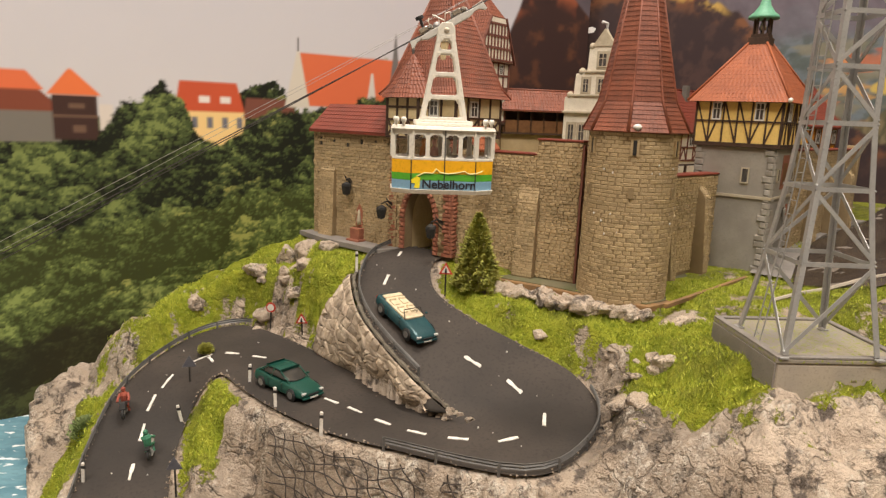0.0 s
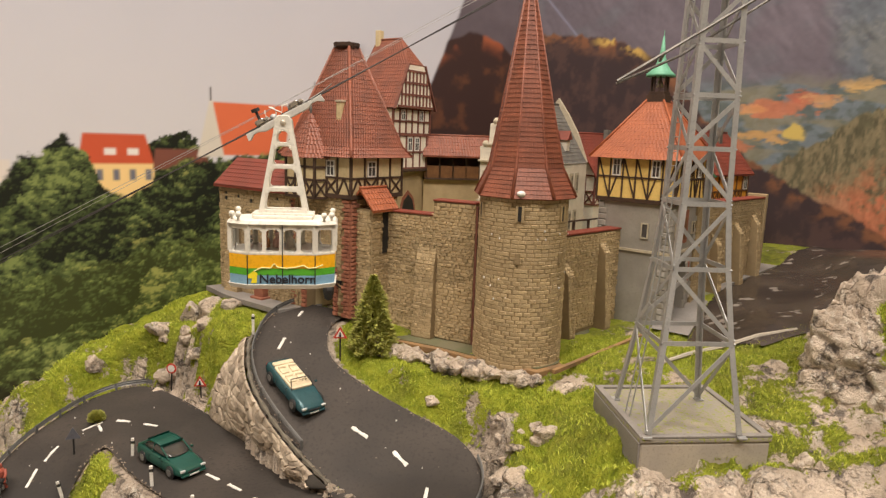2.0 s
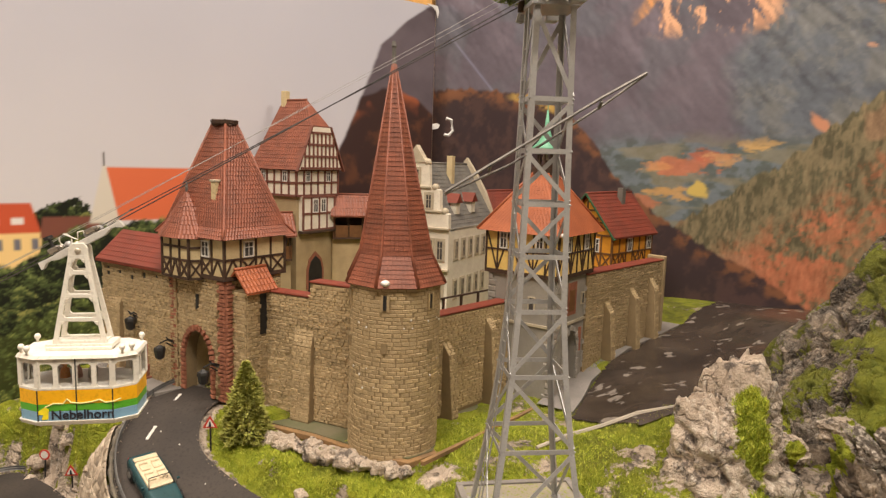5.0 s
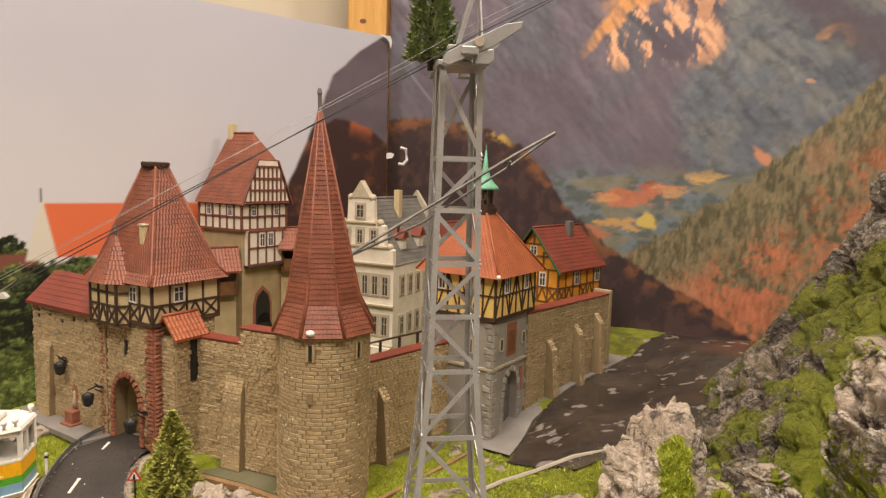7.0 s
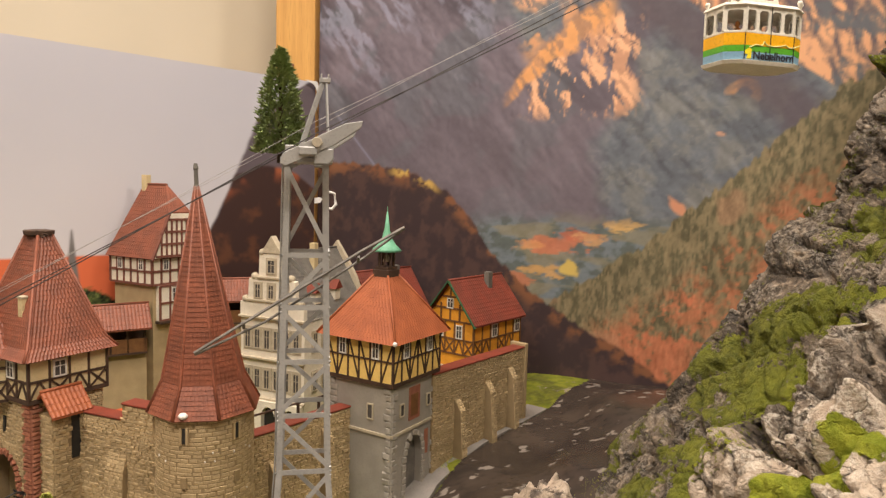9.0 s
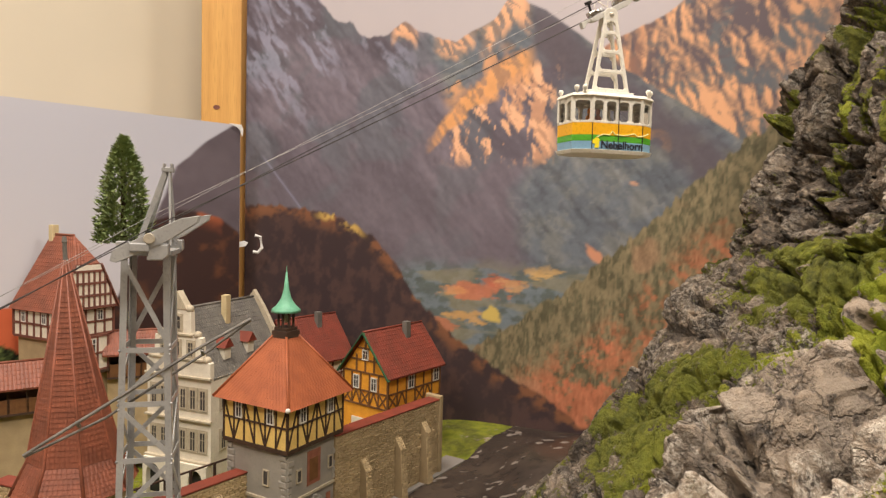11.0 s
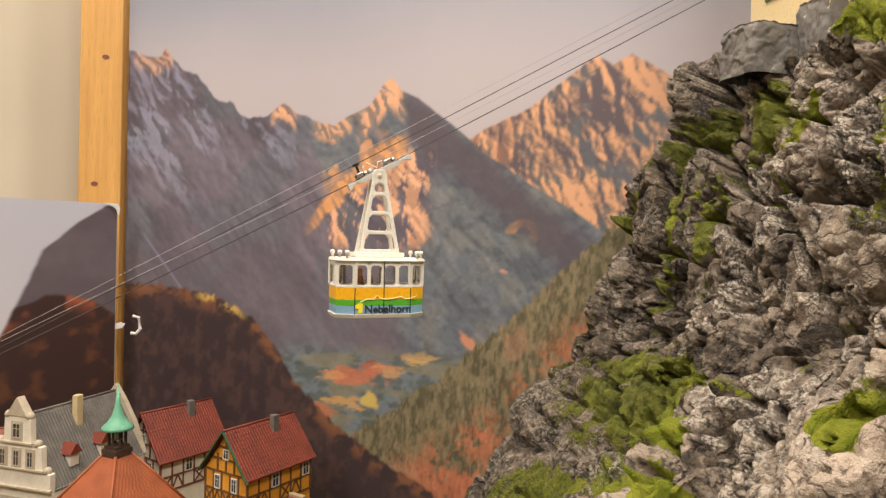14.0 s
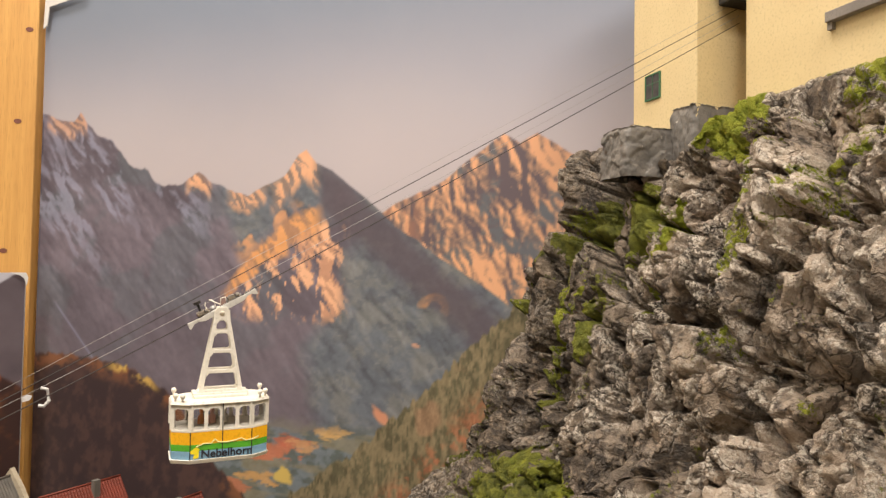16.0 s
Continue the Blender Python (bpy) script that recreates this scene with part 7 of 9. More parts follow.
def timber_tower():
    h = thing("timbered_tower", 2.6, 74.2, -10.4, -38, "tall stone tower with red half-timbered top and steep roof", "tower")
    W = 2.85
    part("shaft", Shape().box(-W, W, -W, W, -0.4, 13.5), STONE, h, "brown stone shaft")
    part("storey", Shape().box(-W - 0.25, W + 0.25, -W - 0.25, W + 0.25, 13.4, 16.2), WHITEWALL, h, "white plaster infill")
    for m_ in (face(0, -W - 0.25, 0), face(W + 0.25, 0, 90), face(-W - 0.25, 0, -90)):
        half_timber(h, m_, 2 * W + 0.5, 13.5, 2.6, 6, TIMBER_RED, "------", (0.0, 0.5, 1.0), 0.22, wins=(1, 4))
    part("oriel", Shape().box(W, W + 0.6, -2.5, 2.2, 9.9, 13.4), WHITEWALL, h, "white plaster oriel")
    half_timber(h, face(W + 0.6, -0.15, 90), 4.7, 9.95, 3.4, 4, TIMBER_RED, "----", (0.0, 0.5, 1.0), 0.2, wins=(1, 2))
    part("oriel_beam", Shape().box(W - 0.05, W + 0.75, -2.6, 2.3, 9.6, 9.9), TIMBER, h, "dark oriel beam", bevel=0.04)
    arch = [(-1.0, 3.6), (-1.0, 5.6), (-0.72, 6.5), (0, 7.1), (0.72, 6.5), (1.0, 5.6), (1.0, 3.6)]
    part("arch_surround", Shape().prism([(x * 1.3, z if z < 4 else 5.6 + (z - 5.6) * 1.3) for x, z in arch], -0.08, 0.1, "y").moved(face(W, -0.1, 90)), BRICK, h, "red arch surround")
    # no opening is cut: the black panel is the arch's painted shade
    part("arch_door", Shape().prism(arch, -0.12, 0.1, "y").moved(face(W, -0.1, 90)), BLACK, h, "black panel for the shade in an open arch")
    # half-hipped roof with a timbered gable towards +x
    e, zh, wh, zt = W + 0.6, 20.6, 1.35, 23.3
    xl, xr = -1.9, 1.5
    core = Shape().add([(-e, -e, 16.1), (e, -e, 16.1), (e, e, 16.1), (-e, e, 16.1), (e, -wh, zh), (e, wh, zh), (xr, 0, zt), (xl, 0, zt)],
                       [(0, 1, 4, 6, 7), (2, 3, 7, 6, 5), (4, 5, 6), (3, 0, 7), (1, 2, 5, 4), (3, 2, 1, 0)])
    roof_ = part("roof", core, TILE, h)
    tl = Shape()
    k = (zh - 16.1) / (zt - 16.1)
    xm = -e + (xl + e) * k
    for sg in (-1, 1):
        lo, hi, mid_ = [(-e, sg * e, 16.1), (e, sg * e, 16.1)], [(xl, 0, zt), (xr, 0, zt)], [(xm, sg * e * (1 - k), zh), (e, sg * wh, zh)]
        for p_, q_ in ((lo, mid_), (mid_, hi)):
            tile_face(tl, *((p_[0], p_[1], q_[1], q_[0]) if sg < 0 else (p_[1], p_[0], q_[0], q_[1])), 0.32, 0.42)
    tile_face(tl, (e, -wh, zh), (e, wh, zh), (xr, 0.05, zt), (xr, -0.05, zt), 0.32, 0.42)
    tile_face(tl, (-e, e, 16.1), (-e, -e, 16.1), (xl, -0.05, zt), (xl, 0.05, zt), 0.32, 0.42)
    part("roof_tiles", tl, TILE, roof_)["kind"] = "stuff"
    part("ridge_cap", Shape().rod([(xl, 0, zt + 0.05), (xr, 0, zt + 0.05)], 0.12, 7), TILE, roof_, smooth=True)
    gm = face(e + 0.02, 0, 90)
    part("gable", Shape().prism([(-e + 0.35, 16.15), (e - 0.35, 16.15), (wh - 0.05, zh - 0.1), (-wh + 0.05, zh - 0.1)], -0.1, 0.1, "y").moved(gm), WHITEWALL, h, "white timbered gable")
    for zz in (16.3, 17.5, 18.7, 19.9):
        ww = e - 0.35 - (zz - 16.15) * (e - wh - 0.3) / (zh - 16.25) - 0.05
        part("rail", Shape().box(-ww, ww, -0.2, -0.09, zz - 0.11, zz + 0.11).moved(gm), TIMBER_RED, h)
        if zz < 19.5:
            n_ = int(ww / 0.62)
            for j in range(-n_, n_ + 1):
                part("stud", Shape().box(j * 0.6 - 0.09, j * 0.6 + 0.09, -0.2, -0.09, zz + 0.11, zz + 1.09).moved(gm), TIMBER_RED, h)
    for sg in (-1, 1):
        part("verge_board", Shape().beam((sg * (e + 0.05), -0.12, 16.0), (sg * (wh + 0.02), -0.12, zh), 0.14, 0.3, (0, 1, 0)).moved(gm), TIMBER_RED, h)
    part("chimney", Shape().box(-1.9, -1.3, -0.35, 0.35, 21.5, 24.3), CREAM, h, "pale chimney", bevel=0.04)
    # gate passage shade as a black panel laid on the solid shaft
    part("gate_arch", Shape().prism([(-1.2, 0), (-1.2, 3.2), (-0.6, 4.4), (0, 4.8), (0.6, 4.4), (1.2, 3.2), (1.2, 0)], -0.12, 0.02, "y").moved(face(W, 0, 90)), BLACK, h, "black panel as the shade inside a gate arch")


timber_tower()


def gallery(x, y, rz, length, deck, label):
    g = thing("wall_gallery", x, y, -10.6, rz, label, "gallery", "galleries beside the timbered tower")
    part("base_wall", Shape().box(0, length, 0, 1.2, -0.3, deck), STONE, g, "brown stone base")
    part("deck", Shape().box(0, length, -0.5, 1.5, deck, deck + 0.2), TIMBER, g)
    part("back_panel", Shape().box(0, length, 1.2, 1.35, deck + 0.2, deck + 2.9), TIMBER, g)
    for k in range(int((length - 0.4) / 1.5) + 1):
        part("gallery_post", Shape().box(0.1 + 1.5 * k, 0.3 + 1.5 * k, -0.45, -0.25, deck + 0.2, deck + 2.7), TIMBER, g)
    part("parapet", Shape().box(0, length, -0.45, -0.3, deck + 0.2, deck + 1.5), TIMBER_BROWN, g, "brown boarded parapet")
    gable_roof(g, 1.3, length, deck + 2.7, deck + 4.6, TILE, 0.35, Matrix.Translation((0, 0.5, 0)) @ Matrix.Rotation(radians(-90), 4, "Z"))


gallery(-4.6, 66.3, 24, 7.9, 7.2, "short dark timber wall gallery under a red roof")
gallery(6.5, 74.2, 10, 9.5, 8.9, "dark timber wall gallery between tower and white house")


def small_house(x, y, z, rz, W, L, h0, h1, wall, roof, label, timber):
    h = thing("town_house", x, y, z, rz, label, "house", "houses behind the wall")
    part("body", Shape().box(-W, W, 0, L, -0.3, h0), wall, h)
    part("gable", Shape().prism([(-W, h0), (W, h0), (0, h1)], 0, L, "y"), wall, h)
    gable_roof(h, W, L, h0, h1, roof, 0.45)
    half_timber(h, face(0, 0, 0), 2 * W, h0 - 3.2, 3.2, 5, timber, "XAXAX", (0.0, 0.45, 1.0), 0.17, wins=(1, 3))
    half_timber(h, face(W, L / 2, 90), L, h0 - 3.2, 3.2, 6, timber, "XA-XA-", (0.0, 0.45, 1.0), 0.17, wins=(2, 5))
    for zz, ww in ((h0 + (h1 - h0) * 0.3, 0.66), (h0 + (h1 - h0) * 0.6, 0.36)):
        part("gable_rail", Shape().box(-W * ww, W * ww, -0.1, 0.02, zz, zz + 0.17), timber, h)
    for k in (-0.4, 0, 0.4):
        part("gable_stud", Shape().box(k * W - 0.09, k * W + 0.09, -0.1, 0.02, h0, h0 + (h1 - h0) * (0.85 - abs(k))), timber, h)
    window(h, face(0, 0, 0), 0, h0 + (h1 - h0) * 0.32, 0.8, 1.0)
    part("chimney", Shape().box(0.4, 1.0, L * 0.6, L * 0.6 + 0.7, h1 - 1.4, h1 + 0.7), SLATE, h, "dark chimney", bevel=0.04)
    return h


h2 = small_house(31.9, 65.2, -8.6, -49, 2.9, 8.2, 9.0, 12.8, OCHRE, TILE_DARK, "ochre half-timbered house with a dark red roof and green trim", TIMBER_BROWN)
for s in (-1, 1):
    part("verge_board", Shape().beam((s * 3.4, -0.47, 8.7), (0, -0.47, 12.95), 0.12, 0.3, (0, 1, 0)), COPPER_DARK, h2, "green verge board")
part("shop_front", Shape().box(-2.4, 2.4, -0.12, 0.02, 0.2, 3.4), COPPER_DARK, h2, "dark green shop front")
part("shop_sign", Shape().box(-1.6, 1.4, -0.2, -0.11, 3.6, 4.5), WHITEWALL, h2, "white sign board")
small_house(23.4, 75.5, -9.5, -50, 3.0, 8.0, 8.8, 13.2, WHITEWALL, TILE_DARK, "pale house with a dark red roof behind the gate", TIMBER_RED)

# ---- heights for placing ----
def ground_at(x, y):
    fx, fy = (np.asarray(x) - gx[0, 0]) / GS, (np.asarray(y) - gy[0, 0]) / GS
    ix, iy = np.clip(fx.astype(int), 0, gx.shape[1] - 2), np.clip(fy.astype(int), 0, gx.shape[0] - 2)
    tx, ty = fx - ix, fy - iy
    return (gz[iy, ix] * (1 - tx) + gz[iy, ix + 1] * tx) * (1 - ty) + (gz[iy + 1, ix] * (1 - tx) + gz[iy + 1, ix + 1] * tx) * ty


def inside(x, y, poly):
    hit_ = np.zeros(x.shape, bool)
    for (x0, y0), (x1, y1) in zip(poly, poly[1:] + poly[:1]):
        cross = ((y0 > y) != (y1 > y)) & (x < (x1 - x0) * (y - y0) / (y1 - y0 + 1e-9) + x0)
        hit_ ^= cross
    return hit_


def patch(name, poly, mat, lift, label, category, stepw=0.2, rag=0.5):
    xs, ys = [p[0] for p in poly], [p[1] for p in poly]
    x, y = np.meshgrid(np.arange(min(xs) - 1, max(xs) + 1, stepw), np.arange(min(ys) - 1, max(ys) + 1, stepw))
    jx, jy = x + rag * (fbm(x, y, 1.4, 401, 3) - 0.5), y + rag * (fbm(x, y, 1.4, 402, 3) - 0.5)
    z = ground_at(x, y)
    for _ in range(6):
        z[1:-1, 1:-1] = (z[:-2, 1:-1] + z[2:, 1:-1] + z[1:-1, :-2] + z[1:-1, 2:]) / 4
    return tagged(sheet(name, x, y, z + lift, mat, inside(jx, jy, poly) & (y < right_y(x)) & (y < left_y(x))), label, category, kind="structure")


yard = patch("yard_road", [(25.0, 45.8), (28.2, 51.2), (33.2, 56.6), (41.8, 64.2), (51.5, 73), (60, 66), (52.5, 55), (45, 44.8), (38, 42.0), (28.5, 43.4)], YARD, 0.14, "dark shiny painted yard road with white smears and painted reflections", "road")
def pavement_strip():
    """A grey slab that follows the foot of the wall, with a clean kerb edge."""
    outer, inner = [(25.6, 46.6), (28.6, 51.6), (33.6, 56.9), (42.0, 64.4)], [(23.4, 48.4), (26.6, 53.2), (31.5, 58.0), (40.4, 66.0)]
    sh, pairs = Shape(), []
    for k in range(3):
        for j in range(8 if k < 2 else 9):
            pairs.append([Vector(q[k]).lerp(Vector(q[k + 1]), j / 8) for q in (outer, inner)])
    zs = [max(float(ground_at(p.x, p.y)) for p in (a, b, a.lerp(b, 0.5))) + 0.22 for a, b in pairs]
    zs = [sum(zs[max(0, k - 4):k + 5]) / len(zs[max(0, k - 4):k + 5]) for k in range(len(zs))]
    for (a0, b0), (a1, b1), z0, z1 in zip(pairs, pairs[1:], zs, zs[1:]):
        sh.add([(a0.x, a0.y, z0), (a1.x, a1.y, z1), (b1.x, b1.y, z1), (b0.x, b0.y, z0), (a0.x, a0.y, z0 - 0.9), (a1.x, a1.y, z1 - 0.9)], [(0, 1, 2, 3), (4, 5, 1, 0)])
    return tagged(part("pavement", sh, PLINTH), "grey stone pavement along the castle wall", "pavement", kind="structure")


pavement_strip()
water_line = [(-34.5, 54.0), (-30.5, 47.0), (-27.4, 41.6), (-25.0, 35.0), (-24.0, 24.0), (-52, 24.0), (-52, 54)]


def water_material():
    m = material("painted_river", (0.10, 0.21, 0.27), (0.16, 0.30, 0.36), 0.12, 0, 0.5, 1.6, 0.5, 0.12, (0.75, 0.8, 0.82), 0.06, stretch=(0.8, 1.6, 1))
    return m


river = Shape().prism(water_line, -27.6, -27.0)
tagged(part("river", river, water_material()), "painted blue river with white foam", "water", kind="structure")
pale_path = [(21.6, 41.0), (24.0, 42.6), (26.8, 43.9), (29.6, 44.4), (32.0, 43.9)]
o = part("path_edge", Shape().rod([(x, y, float(ground_at(x, y)) + 0.15) for x, y in pale_path], [0.12, 0.16, 0.15, 0.17, 0.1], 6), CONCRETE)
tagged(o, "pale plaster kerb line between grass and yard", "kerb", kind="structure")

# ---- castle base plate and loose strip ----
bp = tagged(part("base_plate", Shape().prism([(2.9, 46.9), (7.3, 44.3), (10.6, 41.8), (13.4, 40.2), (15.3, 41.6), (16.6, 45.4), (24.4, 52.0), (22.0, 62.0), (0.0, 62.0), (2.0, 52.0)], -11.75, -11.32), TRIM_BROWN := material("brown_base_board", (0.30, 0.17, 0.07), (0.2, 0.12, 0.06), 0.8, 0, 0.8, 6, 0.3, 0.03), bevel=0.05), "brown board edge under the castle", "board", kind="structure")
part("turf", Shape().prism([(3.3, 47.1), (7.4, 44.7), (10.7, 42.2), (13.4, 40.7), (15.0, 41.8), (16.3, 45.6), (24.0, 52.2), (21.8, 61.8), (0.2, 61.8), (2.3, 52.0)], -11.32, -11.26), material("mossy_turf", (0.10, 0.105, 0.045), (0.15, 0.13, 0.075), 0.9, 0, 0.5, 8, 0.6, 0.06), bp)
lath = thing("wooden_lath", 14.2, 39.6, -11.2, 44, "thin brown wooden strip lying in the grass", "lath")
part("strip", Shape().box(0, 12.6, -0.14, 0.14, 0, 0.28), TRIM_BROWN, lath, bevel=0.03)

# ---- road markings ----
DASHES = [(-2.9, 49.6), (-3.6, 45.9), (2.4, 38.9), (4.9, 37.5), (6.4, 35.0), (4.2, 33.2), (1.5, 33.5), (-0.8, 34.2), (-2.8, 35.4), (-4.6, 36.9), (-6.2, 38.1), (-12.6, 45.4), (-14.8, 46.2), (-18.7, 44.0), (-19.2, 42.4), (-19.0, 40.4), (-18.5, 37.6), (-17.9, 34.6)]
rnd = random.Random(8)


def road_z(x, y):
    q = ((samples[:, 0] - x) ** 2 + (samples[:, 1] - y) ** 2)
    k = np.argsort(q)[:4]
    w = 1 / (q[k] + 0.05)
    return float((samples[k, 2] * w).sum() / w.sum())


def marking(x, y, ang, length, width=0.2):
    sh = Shape()
    n = 5
    c, s = math.cos(ang), math.sin(ang)
    for k in range(n + 1):
        t = (k / n - 0.5) * length
        wob = rnd.uniform(-0.03, 0.03)
        for side in (-1, 1):
            px_, py_ = x + t * c - side * (width / 2 + wob) * s, y + t * s + side * (width / 2 + wob) * c
            sh.v.append((px_, py_, road_z(px_, py_) + 0.10))
            sh.v.append((px_, py_, road_z(px_, py_) + 0.02))
    for k in range(n):
        a = 4 * k
        sh.f += [(a, a + 4, a + 6, a + 2), (a + 1, a + 5, a + 4, a), (a + 2, a + 6, a + 7, a + 3)]
    sh.f += [(0, 2, 3, 1), (4 * n, 4 * n + 1, 4 * n + 3, 4 * n + 2)]
    return part("lane_dash", sh, PAINT_WHITE, road, "chipped white lane dash")


for i, (x, y) in enumerate(DASHES):
    lo, hi_ = next((a, b) for a, b in ((0, 1), (2, 10), (11, 12), (13, 17)) if a <= i <= b)
    p0, p1 = DASHES[max(lo, i - 1)], DASHES[min(hi_, i + 1)]
    d = (p1[0] - p0[0], p1[1] - p0[1])
    marking(x, y, math.atan2(d[1], d[0]), 1.15 if i not in (0,) else 0.9)
marking(-17.0, 46.3, 0.5, 1.3, 0.16)
marking(-16.2, 45.7, -1.0, 1.3, 0.16)
flecks = Shape()
for _ in range(30):
    k = rnd.randrange(len(RX))
    j = rnd.random()
    x, y = RX[k, 0] + (RX[k, -1] - RX[k, 0]) * j, RY[k, 0] + (RY[k, -1] - RY[k, 0]) * j
    r = rnd.uniform(0.02, 0.06)
    z = road_z(x, y)
    flecks.lathe([(r, 0.0), (r * 0.7, 0.09)], 5, (x, y, z + 0.02), rnd.random())
part("paint_flecks", flecks, PAINT_WHITE, road)["kind"] = "stuff"


# ---- guard rails ----
def guard_rail(pts, label):
    g = thing("guard_rail", 0, 0, 0, 0, label, "guard rail", "road guard rails")
    pts = [Vector(p) for p in pts]
    sh = Shape()
    prof = [(0.0, 0.28), (0.07, 0.36), (0.0, 0.45), (0.07, 0.54), (0.0, 0.62)]
    n = len(prof)
    for i, p in enumerate(pts):
        d = (pts[min(i + 1, len(pts) - 1)] - pts[max(0, i - 1)]).normalized()
        s = Vector((d.y, -d.x, 0))
        sh.v += [tuple(p + s * a + Vector((0, 0, b))) for a, b in prof] + [tuple(p - s * 0.05 + s * a + Vector((0, 0, b))) for a, b in prof]
    for i in range(len(pts) - 1):
        a, b = 2 * n * i, 2 * n * (i + 1)
        for k in range(n - 1):
            sh.f += [(a + k, b + k, b + k + 1, a + k + 1), (a + n + k + 1, b + n + k + 1, b + n + k, a + n + k)]
        sh.f += [(a + n - 1, b + n - 1, b + 2 * n - 1, a + 2 * n - 1), (a, a + n, b + n, b)]
    sh.f += [tuple(list(range(n)) + list(range(2 * n - 1, n - 1, -1))), tuple((len(pts) - 1) * 2 * n + k for k in list(range(n - 1, -1, -1)) + list(range(n, 2 * n)))]
    part("rail_beam", sh, RAIL, g)
    run = 0.0
    for a, b in zip(pts[:-1], pts[1:]):
        run += (b - a).length
        if run > 2.1:
            run = 0.0
            part("rail_post", Shape().box(b.x - 0.07, b.x + 0.07, b.y - 0.07, b.y + 0.07, b.z - 0.4, b.z + 0.58), RAIL, g)


RAIL = material("rail_grey", (0.17, 0.165, 0.16), (0.12, 0.115, 0.11), 0.5, 0.3, 1.0, 9, 0.15)
guard_rail([(r[0] + 0.12, r[1] + 0.05, r[4]) for r in SECTIONS[2:52:2]], "grey crash barrier along the upper road")
guard_rail([(r[2] - 0.1, r[3] + 0.05, r[4]) for r in SECTIONS[56:92:2]], "grey crash barrier round the hairpin bend")
guard_rail([(r[0] + 0.15, r[1], r[4]) for r in SECTIONS[138:212:2]], "grey crash barrier round the lower bend")

# ---- crazy-paved retaining wall ----
TOPS = glide([(-4.9, 50.0, -11.4), (-6.1, 47.6, -11.6), (-5.95, 45.4, -12.0), (-5.0, 42.2, -13.0), (-3.3, 39.5, -14.1), (-1.4, 37.5, -15.3), (0.0, 36.5, -16.2), (1.2, 35.75, -16.85)], 6)
FEET = glide([(-10.0, 50.2, -17.6), (-9.1, 47.3, -17.6), (-7.6, 45.3, -17.6), (-5.2, 42.9, -17.6), (-2.8, 40.4, -17.5), (-0.9, 38.0, -17.3), (0.3, 36.8, -17.0), (1.3, 35.85, -17.0)], 6)
rwall = thing("retaining_wall", 0, 0, 0, 0, "crazy-paved stone retaining wall between the road legs", "wall")
nc, nr = len(TOPS), 9


def on_wall(i, k, lift=0.0):
    i = min(max(i, 0), nc - 1.001)
    a = int(i)
    f = i - a
    t, b = TOPS[a] * (1 - f) + TOPS[a + 1] * f, FEET[a] * (1 - f) + FEET[a + 1] * f
    p = Vector(b + (t - b) * k)
    d = Vector(TOPS[a + 1] - TOPS[a]).cross(Vector(t - b)).normalized()
    if d.y > 0:
        d = -d
    bulge = (0.5 + 0.18 * math.sin(i * 0.9)) * math.sin(math.pi * k) * min(1.0, (nc - 1 - i) / 6)
    return p + d * (0.12 + bulge + lift)


bed = Shape()
bed.v = [tuple(on_wall(i, k / nr)) for i in range(nc) for k in range(nr + 1)]
bed.f = [(i * (nr + 1) + k, (i + 1) * (nr + 1) + k, (i + 1) * (nr + 1) + k + 1, i * (nr + 1) + k + 1) for i in range(nc - 1) for k in range(nr)]
part("mortar_bed", bed, material("dark_joint", (0.06, 0.05, 0.042), (0.045, 0.038, 0.032), 0.9, 0, 1, 9, 0.4), rwall, smooth=True)
part("wall_coping", Shape().rod([tuple(Vector(t) + Vector((0.15, 0.05, -0.05))) for t in TOPS], [0.14 + 0.06 * math.sin(i_ * 2.3) for i_ in range(nc)], 7), material("wall_top", (0.17, 0.145, 0.11), (0.10, 0.085, 0.066), 0.9, 0, 1.5, 8, 0.6, 0.06), rwall, "rough pale coping")
PAVING = material("paving_stone", (0.54, 0.44, 0.335), (0.30, 0.235, 0.175), 0.85, 0, 1.0, 5, 0.7, 0.08, rand=0.28)
rnd = random.Random(17)
rows_, cols_ = 9, 32
node = {(i, k): ((i + (0.5 if k % 2 else 0) + rnd.uniform(-0.4, 0.4)) * (nc - 1) / cols_, min(1.0, max(0.0, (k + rnd.uniform(-0.42, 0.42) * (0 < k < rows_)) / rows_))) for i in range(-1, cols_ + 2) for k in range(rows_ + 1)}
for i in range(cols_):
    for k in range(rows_):
        if TOPS[int(min(max(node[i, k][0], 0), nc - 1))][2] - FEET[int(min(max(node[i, k][0], 0), nc - 1))][2] < 0.12 * rows_:
            continue
        qd = [node[i, k], node[i + 1, k], node[i + 1, k + 1], node[i, k + 1]]
        cx, cz = sum(q[0] for q in qd) / 4, sum(q[1] for q in qd) / 4
        sh = Shape()
        up_ = rnd.uniform(0.5, 1.7)
        for lift, shrink in ((0.0, 0.97), (0.05 * up_, 0.92), (0.10 * up_, 0.6)):
            sh.v += [tuple(on_wall(cx + (a - cx) * shrink, cz + (b - cz) * shrink, lift)) for a, b in qd]
        for r in (0, 4):
            sh.f += [(r + j, r + (j + 1) % 4, r + 4 + (j + 1) % 4, r + 4 + j) for j in range(4)]
        sh.f.append((8, 9, 10, 11))
        part("stone", sh, PAVING, rwall)


# ---- vehicles ----
def glass_dark():
    return material("car_glass", (0.035, 0.033, 0.03), (0.05, 0.048, 0.044), 0.08, 0, 1, 6, 0)


CAR_GLASS = glass_dark()
CAR_GREEN = material("car_green", (0.012, 0.072, 0.054), (0.01, 0.06, 0.045), 0.28, 0.1, 1, 8, 0)
